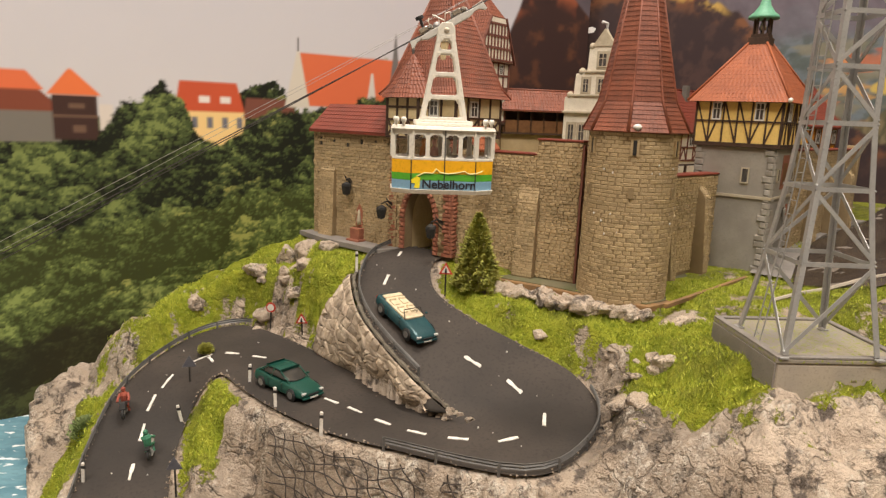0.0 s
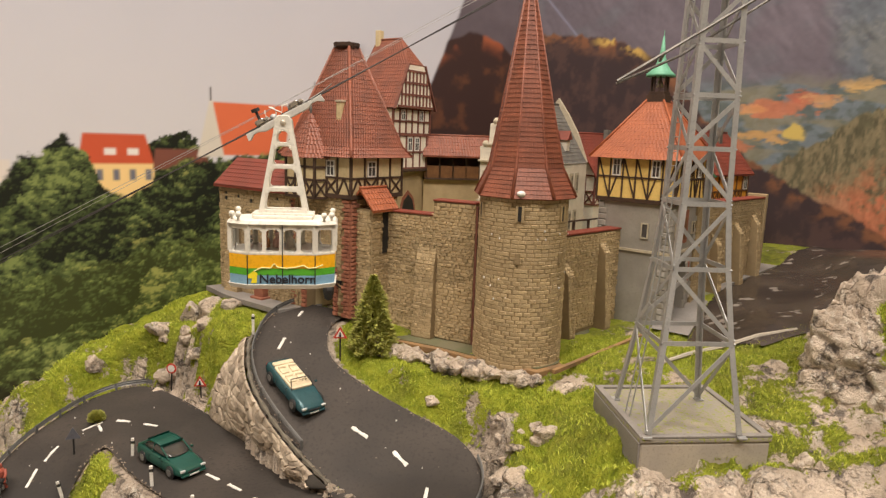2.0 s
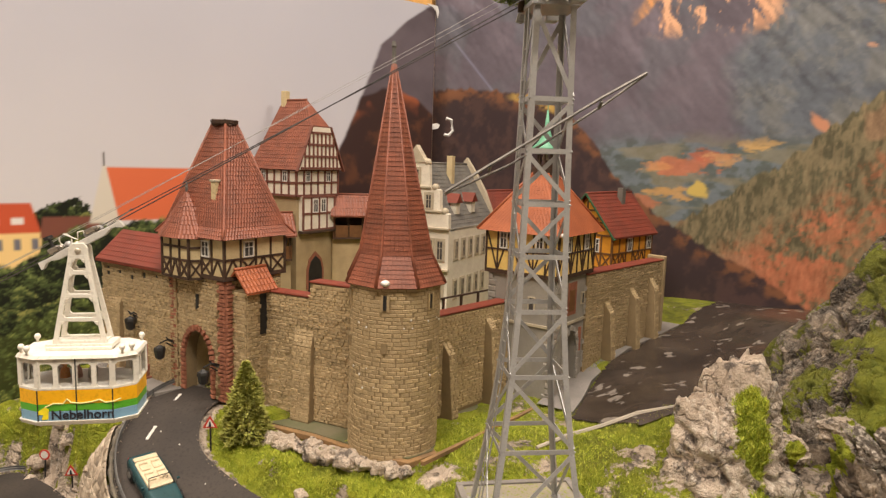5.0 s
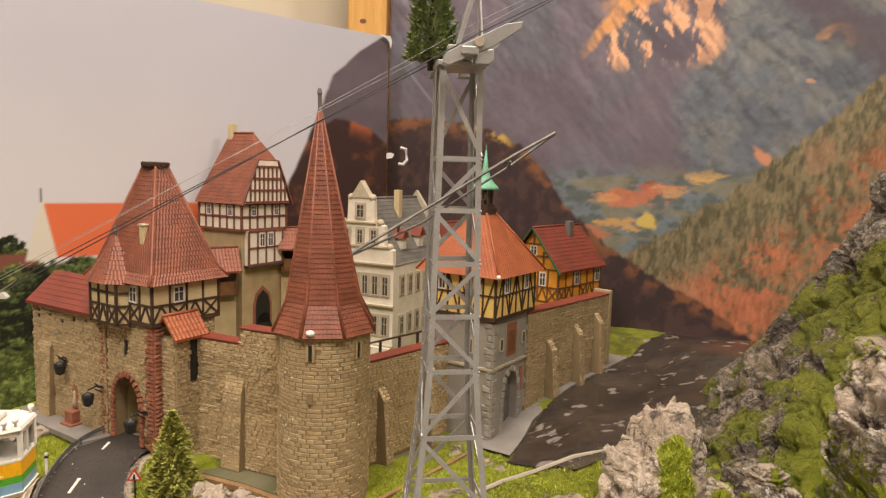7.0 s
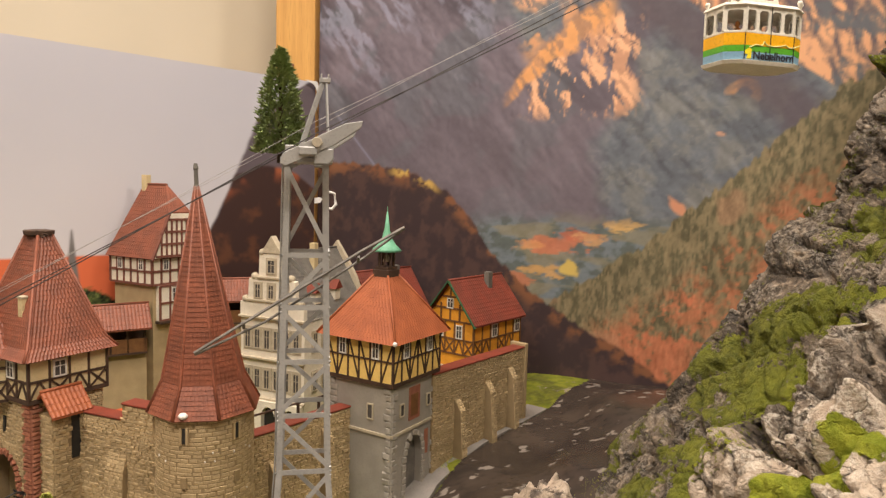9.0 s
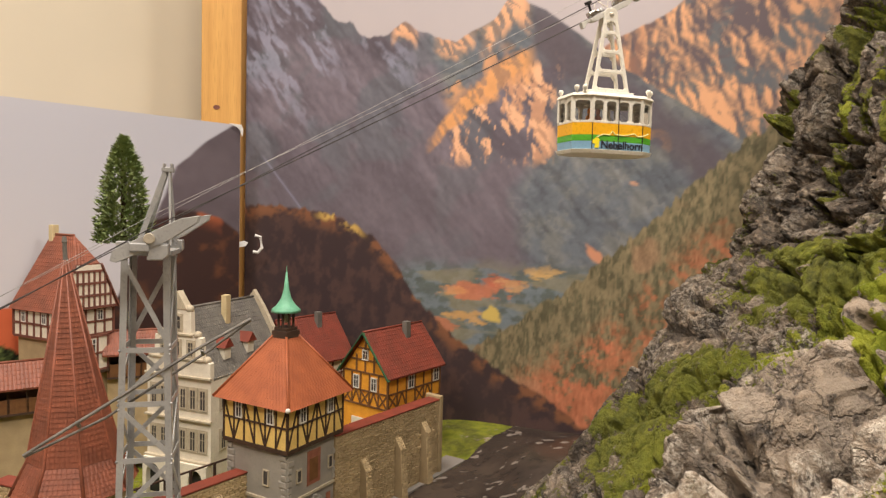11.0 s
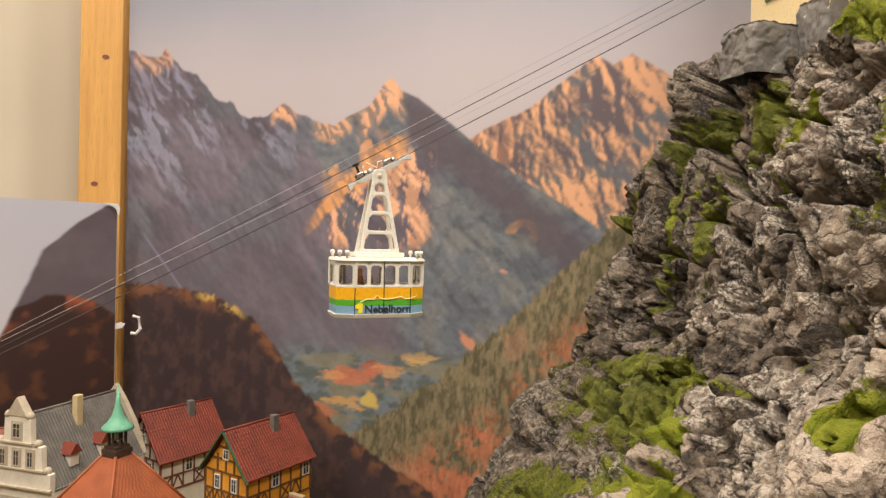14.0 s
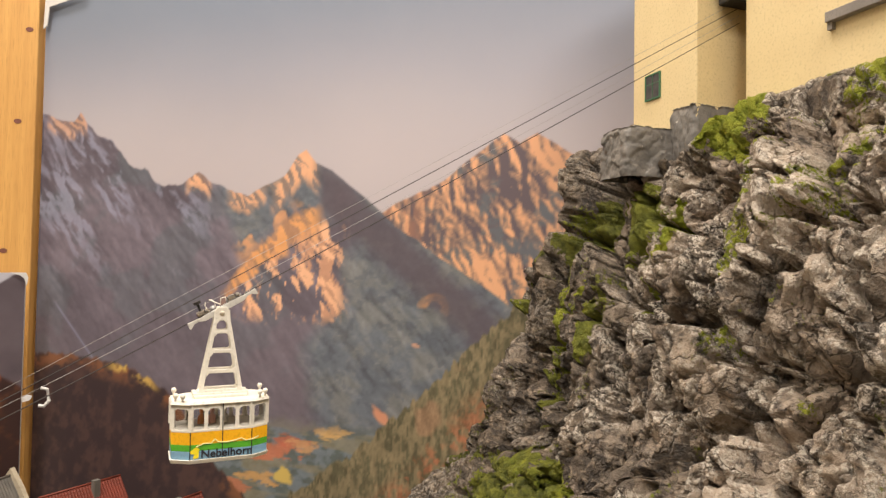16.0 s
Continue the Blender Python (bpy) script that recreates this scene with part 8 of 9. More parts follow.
CAR_TEAL = material("car_teal", (0.03, 0.085, 0.098), (0.024, 0.07, 0.082), 0.25, 0.2, 1, 8, 0)
SEAT = material("cream_interior", (0.66, 0.55, 0.38), (0.6, 0.48, 0.32), 0.6, 0, 1, 8, 0.1)
RUBBER = material("tyre_rubber", (0.02, 0.02, 0.02), (0.03, 0.03, 0.03), 0.7, 0, 1, 8, 0)
HUB = material("wheel_silver", (0.4, 0.39, 0.37), (0.3, 0.29, 0.28), 0.35, 0.6, 1, 8, 0)
LAMPGLASS = material("headlight_clear", (0.6, 0.6, 0.58), (0.5, 0.5, 0.48), 0.15, 0, 1, 8, 0)
REDGLASS = material("tail_light_red", (0.35, 0.02, 0.02), None, 0.2)


def hull(stations):
    """A body lofted from (x, half width, z low, z high, tumblehome) stations."""
    sh = Shape()
    for x, w, z0, z1, t in stations:
        sh.v += [(x, -w * 0.92, z0), (x, -w, z0 + 0.12), (x, -w, z0 + (z1 - z0) * 0.55), (x, -w + t, z1 - 0.04), (x, -w + t + 0.15, z1),
                 (x, w - t - 0.15, z1), (x, w - t, z1 - 0.04), (x, w, z0 + (z1 - z0) * 0.55), (x, w, z0 + 0.12), (x, w * 0.92, z0)]
    n = 10
    for i in range(len(stations) - 1):
        sh.f += [(i * n + k, (i + 1) * n + k, (i + 1) * n + (k + 1) % n, i * n + (k + 1) % n) for k in range(n)]
    sh.f += [tuple(range(n)), tuple((len(stations) - 1) * n + k for k in range(n - 1, -1, -1))]
    return sh


def rounded(ob):
    """Soft moulded corners."""
    mod = ob.modifiers.new("soft", "SUBSURF")
    mod.levels = mod.render_levels = 2
    return ob


def car(name, x, y, z, rz, pitch, paint_mat, label, open_top):
    """Length along +x, about 5 cm: a model at 1:87."""
    c = thing(name, x, y, z, 0, label, "car", "model cars")
    c.matrix_basis = pose(x * CM, y * CM, z * CM, 0, 0, rz) @ pose(0, 0, 0, 0, pitch, 0)
    body = hull([(-2.5, 0.78, 0.38, 0.80, 0.05), (-2.42, 0.90, 0.24, 0.98, 0.07), (-1.7, 0.97, 0.18, 1.04, 0.08), (-0.9, 0.98, 0.17, 0.98, 0.09), (0.6, 0.98, 0.17, 0.96, 0.09), (1.2, 0.96, 0.18, 0.92, 0.1), (2.1, 0.92, 0.2, 0.80, 0.12), (2.42, 0.84, 0.25, 0.66, 0.1), (2.5, 0.72, 0.32, 0.56, 0.05)])
    b = rounded(part("body", body, paint_mat, c, smooth=True))
    for wx in (-1.5, 1.5):
        for s in (-1, 1):
            part("wheel_arch", Shape().lathe([(0.42, -0.02), (0.42, 0.02)], 18).moved(Matrix.Translation((wx, s * 0.97, 0.33)) @ Matrix.Rotation(radians(90), 4, "X")), BLACK, b)
            wh = part("wheel", Shape().lathe([(0.2, -0.13), (0.34, -0.12), (0.36, -0.06), (0.36, 0.06), (0.34, 0.12), (0.2, 0.13)], 20).moved(Matrix.Translation((wx, s * 0.89, 0.36)) @ Matrix.Rotation(radians(90), 4, "X")), RUBBER, c, smooth=True)
            part("rim", Shape().lathe([(0.23, -0.015), (0.2, 0.03), (0.06, 0.015)], 14).moved(Matrix.Translation((wx, s * 1.03, 0.36)) @ Matrix.Rotation(radians(90 * s), 4, "X")), HUB, wh)
    for s in (-1, 1):
        part("headlight", Shape().box(2.34, 2.47, s * 0.66 - 0.16, s * 0.66 + 0.16, 0.52, 0.66), LAMPGLASS, c, "clear headlight", bevel=0.03)
        part("tail_light", Shape().box(-2.5, -2.38, s * 0.66 - 0.15, s * 0.66 + 0.15, 0.62, 0.8), REDGLASS, c, "red tail light", bevel=0.03)
        part("door_mirror", Shape().box(0.55, 0.7, s * 1.06 - 0.08, s * 1.06 + 0.08, 0.98, 1.1), paint_mat, c, bevel=0.03)
        for dx in (-0.75, 0.62):
            part("door_gap", Shape().box(dx - 0.012, dx + 0.012, min(s * 0.975, s * 0.987), max(s * 0.975, s * 0.987), 0.28, 0.82), BLACK, c)
    part("grille", Shape().box(2.44, 2.52, -0.38, 0.38, 0.42, 0.54), BLACK, c, bevel=0.02)
    part("bumper", Shape().box(2.36, 2.56, -0.8, 0.8, 0.24, 0.36), paint_mat, c, bevel=0.05)
    part("plate_blank", Shape().box(2.55, 2.575, -0.3, 0.3, 0.27, 0.36), PAINT_WHITE, c, "blank white plate")
    if open_top:
        part("interior_tub", Shape().prism([(-1.55, -0.74), (0.75, -0.74), (0.85, -0.6), (0.85, 0.6), (0.75, 0.74), (-1.55, 0.74), (-1.75, 0.5), (-1.75, -0.5)], 0.9, 1.06), SEAT, c, "cream interior", bevel=0.04)
        for s in (-1, 1):
            for sx in (-1.2, -0.25):
                seat = part("seat", Shape().box(sx, sx + 0.5, s * 0.36 - 0.26, s * 0.36 + 0.26, 1.04, 1.14), SEAT, c, bevel=0.05)
                part("backrest", Shape().prism([(sx - 0.12, 1.06), (sx + 0.06, 1.06), (sx - 0.04, 1.24), (sx - 0.16, 1.24)], s * 0.36 - 0.25, s * 0.36 + 0.25, "y"), SEAT, seat, bevel=0.04)
        part("folded_hood", Shape().box(-2.0, -1.62, -0.72, 0.72, 1.0, 1.14), SEAT, c, bevel=0.08)
        part("windscreen", Shape().add([(0.85, -0.74, 0.96), (0.85, 0.74, 0.96), (0.38, 0.62, 1.4), (0.38, -0.62, 1.4)], [(0, 1, 2, 3)]), CLEAR, c, "clear windscreen").visible_shadow = False
        part("screen_frame", Shape().rod([(0.85, -0.76, 0.94), (0.38, -0.64, 1.41), (0.38, 0.64, 1.41), (0.85, 0.76, 0.94)], 0.035, 6), BLACK, c)
        part("steering_wheel", Shape().rod([(0.35, 0.36 + 0.14 * math.cos(a * 0.7), 1.15 + 0.14 * math.sin(a * 0.7)) for a in range(10)], 0.02, 5), BLACK, c)
    else:
        gh = hull([(-1.95, 0.70, 0.96, 1.02, 0.02), (-1.25, 0.82, 0.96, 1.42, 0.14), (-0.5, 0.84, 0.96, 1.5, 0.16), (0.2, 0.84, 0.96, 1.45, 0.16), (1.15, 0.74, 0.9, 0.96, 0.02)])
        cab = rounded(part("greenhouse", gh, CAR_GLASS, c, "dark tinted windows", smooth=True))
        part("roof_panel", hull([(-1.28, 0.70, 1.40, 1.45, 0.02), (-0.5, 0.72, 1.46, 1.53, 0.03), (0.22, 0.70, 1.40, 1.48, 0.02)]), paint_mat, cab, bevel=0.03)
        for s in (-1, 1):
            part("roof_pillar", Shape().beam((0.2, s * 0.70, 1.44), (1.12, s * 0.76, 0.95), 0.08, 0.05), paint_mat, cab)
            part("roof_pillar", Shape().beam((-1.25, s * 0.70, 1.42), (-1.98, s * 0.72, 1.0), 0.14, 0.06), paint_mat, cab)
            part("roof_pillar", Shape().beam((-0.5, s * 0.70, 1.48), (-0.55, s * 0.87, 0.98), 0.09, 0.05), paint_mat, cab)
    return c


car("convertible_car", -2.0, 41.5, -13.42, -51, 17.5, CAR_TEAL, "dark teal convertible with open cream interior on the road", True)
car("sedan_car", -9.2, 39.7, -17.5, -40, 0, CAR_GREEN, "dark green saloon car on the asphalt road", False)


def motorcycle(x, y, z, rz, lean, bike_mat, rider_mat, label):
    m = thing("motorcycle", x, y, z, 0, label, "motorcycle", "motorcycles")
    m.matrix_basis = pose(x * CM, y * CM, z * CM, 0, 0, rz) @ pose(0, 0, 0, lean, 0, 0)
    for wx in (-0.62, 0.72):
        w = part("wheel", Shape().lathe([(0.26, -0.08), (0.34, -0.06), (0.36, 0), (0.34, 0.06), (0.26, 0.08)], 16).moved(Matrix.Translation((wx, 0, 0.36)) @ Matrix.Rotation(radians(90), 4, "X")), RUBBER, m, smooth=True)
        part("hub", Shape().lathe([(0.12, -0.09), (0.12, 0.09)], 10).moved(Matrix.Translation((wx, 0, 0.36)) @ Matrix.Rotation(radians(90), 4, "X")), HUB, w)
    part("engine", Shape().box(-0.3, 0.3, -0.17, 0.17, 0.25, 0.6), HUB, m, bevel=0.05)
    part("tank", Shape().ball((0.15, 0, 0.82), 0.27, 8, 0.7), bike_mat, m, smooth=True)
    part("saddle", Shape().box(-0.85, 0.0, -0.15, 0.15, 0.72, 0.84), BLACK, m, bevel=0.05)
    part("fairing", Shape().prism([(0.4, 0.5), (0.85, 0.7), (0.6, 1.15), (0.4, 1.0)], -0.2, 0.2, "y"), bike_mat, m, bevel=0.05)
    part("fork", Shape().rod([(0.72, 0.1, 0.36), (0.45, 0.1, 1.05)], 0.04, 6).rod([(0.72, -0.1, 0.36), (0.45, -0.1, 1.05)], 0.04, 6), HUB, m)
    part("handlebar", Shape().rod([(0.35, -0.36, 1.08), (0.45, 0, 1.05), (0.35, 0.36, 1.08)], 0.035, 6), BLACK, m)
    part("exhaust", Shape().rod([(0.1, -0.2, 0.3), (-0.8, -0.22, 0.38)], 0.06, 7), HUB, m)
    fig = Shape().lathe([(0.2, 0.82), (0.24, 1.05), (0.27, 1.35), (0.2, 1.52), (0.07, 1.56), (0.15, 1.66), (0.15, 1.82), (0.05, 1.9)], 10, (-0.22, 0, 0))
    for s in (-1, 1):
        fig.rod([(-0.25, s * 0.26, 1.42), (0.05, s * 0.34, 1.2), (0.36, s * 0.34, 1.1)], 0.08, 6)
        fig.rod([(-0.25, s * 0.14, 0.86), (0.2, s * 0.24, 0.75), (-0.05, s * 0.24, 0.3)], 0.1, 6)
    r = part("rider_figure", fig, rider_mat)
    r.matrix_basis = m.matrix_basis
    tagged(r, label.split(" motor")[0].replace("tiny", "tiny painted") + " plain rider figure on a motorcycle", "figure", "riders")


motorcycle(-20.6, 41.6, road_z(-20.6, 41.6) + 0.08, -75, 4, BLACK, FIG_RED, "tiny red motorcycle with a red rider on the road")
motorcycle(-17.8, 38.9, road_z(-17.8, 38.9) + 0.08, 105, -8, FIG_WHITE, FIG_GREEN, "tiny white motorcycle with a green rider on the road")

# ---- road signs and marker posts ----
SIGN_RED = material("sign_red", (0.55, 0.05, 0.03), (0.48, 0.045, 0.03), 0.4, 0, 1, 8, 0)
SIGN_GREY = material("sign_back_grey", (0.10, 0.10, 0.12), (0.08, 0.08, 0.1), 0.5, 0, 1, 8, 0)


def road_sign(x, y, z, rz, kind, label, back=False, height=1.7, lean=0):
    s = thing("road_sign", x, y, z, 0, label, "road sign", "road signs")
    s.matrix_basis = pose(x * CM, y * CM, z * CM, 0, 0, rz) @ pose(0, 0, 0, 0, lean, 0)
    part("pole", Shape().rod([(0, 0.05, -0.3), (0, 0.05, height + 0.5)], 0.06, 7), BLACK, s)
    tri = lambda r, up=1: [(r * math.cos(math.radians(90 * up + 120 * k)), height + 0.25 + r * math.sin(math.radians(90 * up + 120 * k))) for k in range(3)]
    disc = lambda r: [(r * math.cos(math.pi * k / 10), height + 0.25 + r * math.sin(math.pi * k / 10)) for k in range(20)]
    shp = disc if kind == "round" else tri
    part("panel", Shape().prism(shp(0.42 if kind == "round" else 0.56), -0.06, 0.0, "y"), SIGN_GREY if back else SIGN_RED, s, "red-bordered panel" if not back else "grey panel back", bevel=0.02)
    if not back:
        part("panel_face", Shape().prism(shp(0.29 if kind == "round" else 0.34), -0.08, -0.061, "y"), PAINT_WHITE, s, "white panel face")
        if kind != "round":
            part("pictogram", Shape().prism([(-0.09, height + 0.08), (0.09, height + 0.08), (0.04, height + 0.42), (-0.04, height + 0.42)], -0.1, -0.081, "y"), INK, s)
    return s


road_sign(0.6, 44.5, -12.2, 0, "tri", "triangular red-bordered warning sign beside the road", height=1.5)
road_sign(-13.5, 52.0, -17.6, -10, "round", "round red-ringed traffic sign before the rocks", height=1.5, lean=3)
road_sign(-10.3, 49.3, -17.6, 0, "tri", "faded triangular warning sign before the rocks", height=1.4, lean=-2)
road_sign(-16.9, 43.4, -19.4, 20, "tri", "triangular sign seen from its grey back at the bend", True, 1.7)
road_sign(-15.3, 36.4, -23.0, 10, "tri", "triangular sign seen from its dark back on the verge", True, 1.6)


def marker_post(x, y, z, lean=0):
    p = thing("marker_post", x, y, z, 0, "white roadside marker post with a black band", "post", "marker posts")
    p.matrix_basis = pose(x * CM, y * CM, z * CM, 0, lean, 0)
    part("shaft", Shape().prism([(-0.1, -0.06), (0.1, -0.06), (0.07, 0.08), (-0.07, 0.08)], -0.2, 1.3), PAINT_WHITE, p, bevel=0.02)
    part("band", Shape().box(-0.11, 0.11, -0.072, 0.09, 0.95, 1.13), BLACK, p, "black band")


for x, y, z, ln in ((-12.0, 40.9, -17.7, 2), (-9.4, 37.2, -17.6, -1), (-6.1, 34.1, -17.6, 1), (-16.7, 41.3, -20.9, -12), (-21.0, 36.7, -22.7, 2), (-5.9, 47.4, -11.3, 0)):
    marker_post(x, y, z, ln)


# ---- trees ----
NEEDLE = material("conifer_green", (0.27, 0.28, 0.05), (0.42, 0.40, 0.10), 0.8, 0, 2.5, 8, 0.2)
NEEDLE_DARK = material("fir_green", (0.17, 0.23, 0.08), (0.27, 0.32, 0.13), 0.8, 0, 2.5, 8, 0.2)
BARK = material("bark", (0.08, 0.05, 0.03), None, 0.9)


def conifer(name, x, y, z, h, r, mat, label, seed, n=2600, blunt=0.25):
    t = thing(name, x, y, z, 0, label, "tree")
    part("trunk", Shape().rod([(0, 0, -0.3), (0, 0, h * 0.9)], [0.16, 0.05], 7), BARK, t)
    rnd_ = random.Random(seed)
    crown = Shape()
    for _ in range(n):
        k = rnd_.random() ** 1.3
        a = rnd_.uniform(0, 6.283)
        lump = 1 + 0.16 * math.sin(5 * a + 9 * k) + 0.12 * math.sin(11 * a - 23 * k)
        rad = r * ((1 - k) ** 0.85 * (1 - blunt) + blunt * (1 - k ** 4)) * lump * rnd_.uniform(0.72, 1.03)
        c = Vector((rad * math.cos(a), rad * math.sin(a), 0.15 + k * h))
        out = Vector((math.cos(a), math.sin(a), rnd_.uniform(-0.3, 0.7))).normalized()
        side = out.cross(Vector((rnd_.uniform(-1, 1), rnd_.uniform(-1, 1), 1))).normalized()
        s = rnd_.uniform(0.12, 0.24) * (0.6 + 0.4 * r)
        crown.add([c - side * s * 0.35, c + side * s * 0.35, c + out * s + Vector((0, 0, 0.05)), c - out * s * 0.5 + Vector((0, 0, s * 0.4))], [(0, 1, 2), (1, 0, 3)])
    part("crown", crown, mat, t, "dense needle foliage")
    return t


conifer("cypress", 2.75, 45.3, -11.9, 5.2, 1.5, NEEDLE, "small dark green conifer at the castle wall", 1, 8000, 0.2)
conifer("fir_tree", 17.6, 32.8, 14.3, 4.6, 1.05, NEEDLE_DARK, "small dark fir tree behind the mast head", 2, 5000, 0.5)


def shrub(x, y, z, r, seed, mat=NEEDLE_DARK):
    t = thing("shrub", x, y, z, 0, "small round dark green shrub on the slope", "shrub", "shrubs")
    rnd_ = random.Random(seed)
    sh = Shape()
    for _ in range(700):
        d = Vector((rnd_.gauss(0, 1), rnd_.gauss(0, 1), abs(rnd_.gauss(0, 1)))).normalized()
        c = d * r * rnd_.uniform(0.6, 1.05)
        s_ = d.cross(Vector((rnd_.uniform(-1, 1), rnd_.uniform(-1, 1), 1))).normalized() * 0.12
        sh.add([c - s_, c + s_, c + d * 0.2 + Vector((0, 0, 0.08))], [(0, 1, 2)])
    part("foliage", sh, mat, t)


shrub(-12.3, 33.3, float(ground_at(-12.3, 33.3)), 1.0, 5)
shrub(-24.6, 44.0, float(ground_at(-24.6, 44.0)), 1.2, 6)
shrub(-17.0, 46.9, -17.95, 0.5, 7, NEEDLE)


# ---- small rocks under the castle and on the slopes ----
def rock(x, y, z, r, seed, group, tone_v=0.7):
    n = 18
    th, ph = np.meshgrid(np.linspace(0, 2 * np.pi, 2 * n + 1), np.linspace(0.02, np.pi * 0.75, n))
    bx, by, bz = np.sin(ph) * np.cos(th), np.sin(ph) * np.sin(th), np.cos(ph)
    k = chunk(bx, by, bz, seed, 13) * (1 + 0.10 * blocky(bx * 2 + seed, bz * 1.2 + by, 0.9, seed) + 0.08 * (fbm(bx * 3 + seed, by * 3 + bz * 2, 0.5, seed + 2, 3) - 0.5))
    k[:, -1] = k[:, 0]
    q = random.Random(seed)
    X, Y, Z = x + r * k * bx * q.uniform(1.0, 1.6), y + r * k * by * q.uniform(0.8, 1.2), z - 0.3 * r + r * q.uniform(0.8, 1.15) * k * bz
    o = sheet("rock", X, Y, Z, GROUND, None, {"grass": 0.1 + 1.2 * (fbm(X, Y + Z, 0.8, seed, 3) - 0.5), "tone": tone_v + 0.4 + 0.5 * (fbm(X, Z, 0.9, seed + 4, 3) - 0.5), "dull": 0 * X, "edge_highlight": 0.8 * step(0.0, 0.06, relief(k, 2))}, smooth=False)
    tagged(o, "pale broken plaster rock half sunk in grass", "rock", group)


rnd = random.Random(23)
for k in range(34):
    t = k / 33
    x, y = 2.6 + 10.4 * t + rnd.uniform(-0.25, 0.25), 46.35 - 6.3 * t + rnd.uniform(-0.35, 0.25)
    rock(x, y, max(float(ground_at(x, y)) + 0.15, -11.75), rnd.uniform(0.35, 0.75), 500 + k, "rocks under the castle")
for k in range(9):
    x, y = rnd.uniform(-16.5, -9.2), rnd.uniform(51.2, 54.2)
    rock(x, y, float(ground_at(x, y)) + 0.1, rnd.uniform(0.35, 0.8), 540 + k, "rocks on the mound")
for x, y, r in ((-10.8, 54.6, 1.1), (-9.0, 53.0, 0.8), (-12.6, 55.6, 1.0), (-20.0, 53.0, 0.9), (-15.0, 54.5, 0.9), (13.2, 36.0, 0.6), (14.6, 38.0, 0.5), (27.6, 38.8, 0.7), (34.6, 36.0, 0.8), (24.6, 30.2, 0.7)):
    rock(x, y, float(ground_at(x, y)) + 0.1, r, int(600 + x * 7 + y), "rocks on the mound", 0.6)
for k in range(16):
    t = rnd.random()
    x, y = 5.5 + 9.5 * t + rnd.uniform(-1.5, 1.5), 42.0 - 8.0 * t + rnd.uniform(-1.5, 1.5)
    if min((samples[:, 0] - x) ** 2 + (samples[:, 1] - y) ** 2) > 1.2:
        rock(x, y, float(ground_at(x, y)) + 0.02, rnd.uniform(0.2, 0.45), 700 + k, "rocks under the castle", 0.6)
for k in range(9):
    x, y = rnd.uniform(9.9, 11.6), rnd.uniform(30.0, 36.5)
    rock(x, y, float(ground_at(x, y)) - 0.05, rnd.uniform(0.35, 0.7), 760 + k, "rocks by the hairpin", 0.5)

for k in range(16):
    t = k / 15
    x, y = -1.0 + 3.2 * t + rnd.uniform(-0.15, 0.15), 37.7 - 2.6 * t + rnd.uniform(-0.2, 0.2)
    rock(x, y, road_z(x, y) + 0.02, rnd.uniform(0.14, 0.34) * (1.2 - 0.5 * t), 800 + k, "rubble at the wall end", 0.1)
gravel = Shape()
for _ in range(1500):
    k = rnd.randrange(4, len(SECTIONS) - 6)
    side = rnd.choice((0, 2))
    off = abs(rnd.gauss(0, 0.28)) - 0.15
    ex, ey = SECTIONS[k][side], SECTIONS[k][side + 1]
    cx, cy = SECTIONS[k][2 - side] - ex, SECTIONS[k][3 - side] - ey
    ln = math.hypot(cx, cy)
    x, y = ex - cx / ln * off + rnd.uniform(-0.15, 0.15), ey - cy / ln * off + rnd.uniform(-0.15, 0.15)
    r, z = rnd.uniform(0.03, 0.10), (SECTIONS[k][4] + 0.02 if off < 0 else float(ground_at(x, y)))
    a = rnd.uniform(0, 6.28)
    gravel.add([(x + r * math.cos(a + j * 2.1), y + r * math.sin(a + j * 2.1), z - 0.02) for j in range(3)] + [(x + rnd.uniform(-0.4, 0.4) * r, y + rnd.uniform(-0.4, 0.4) * r, z + r * rnd.uniform(0.6, 1.1))], [(0, 1, 3), (1, 2, 3), (2, 0, 3)])
tagged(part("gravel", gravel, material("gravel_beige", (0.42, 0.33, 0.25), (0.2, 0.155, 0.12), 0.85, 0, 1.5, 9, 0.3)), "loose beige gravel along the road edges", "gravel", kind="stuff")

# ---- wire netting over the cut rock ----
NET = material("net_wire_brown", (0.06, 0.045, 0.035), (0.04, 0.03, 0.025), 0.7, 0, 2, 9, 0)
net = thing("rock_netting", 0, 0, 0, 0, "dark wire netting stretched over the rock cut below the road", "netting")


def on_cut(x, drop, wob):
    """A point just in front of the cut face, a drop below the road's edge."""
    y = float(np.interp(x, [-11.3, -8.8, -6.6, -4.6, -2.7, -0.9, 1.1, 3.4], [37.0, 35.2, 33.9, 32.9, 32.2, 31.9, 31.0, 30.0]))
    return (x, y - 0.32 * drop - 0.34 + 0.08 * math.sin(wob), -18.0 - drop)


for k in range(15):
    x0 = -9.2 + 0.78 * k
    part("net_wire", Shape().rod([on_cut(x0 + 0.12 * j + 0.16 * math.sin(j * 0.9 + k * 1.7), 0.28 * j - 0.1, j * 1.1 + k) for j in range(16)], 0.04, 5), NET, net)
for j in range(7):
    part("net_wire", Shape().rod([on_cut(-9.3 + 0.4 * k, 0.15 + 0.62 * j + 0.13 * math.sin(k * 0.8 + j * 2.1), k * 0.7 + j) for k in range(29)], 0.04, 5), NET, net)

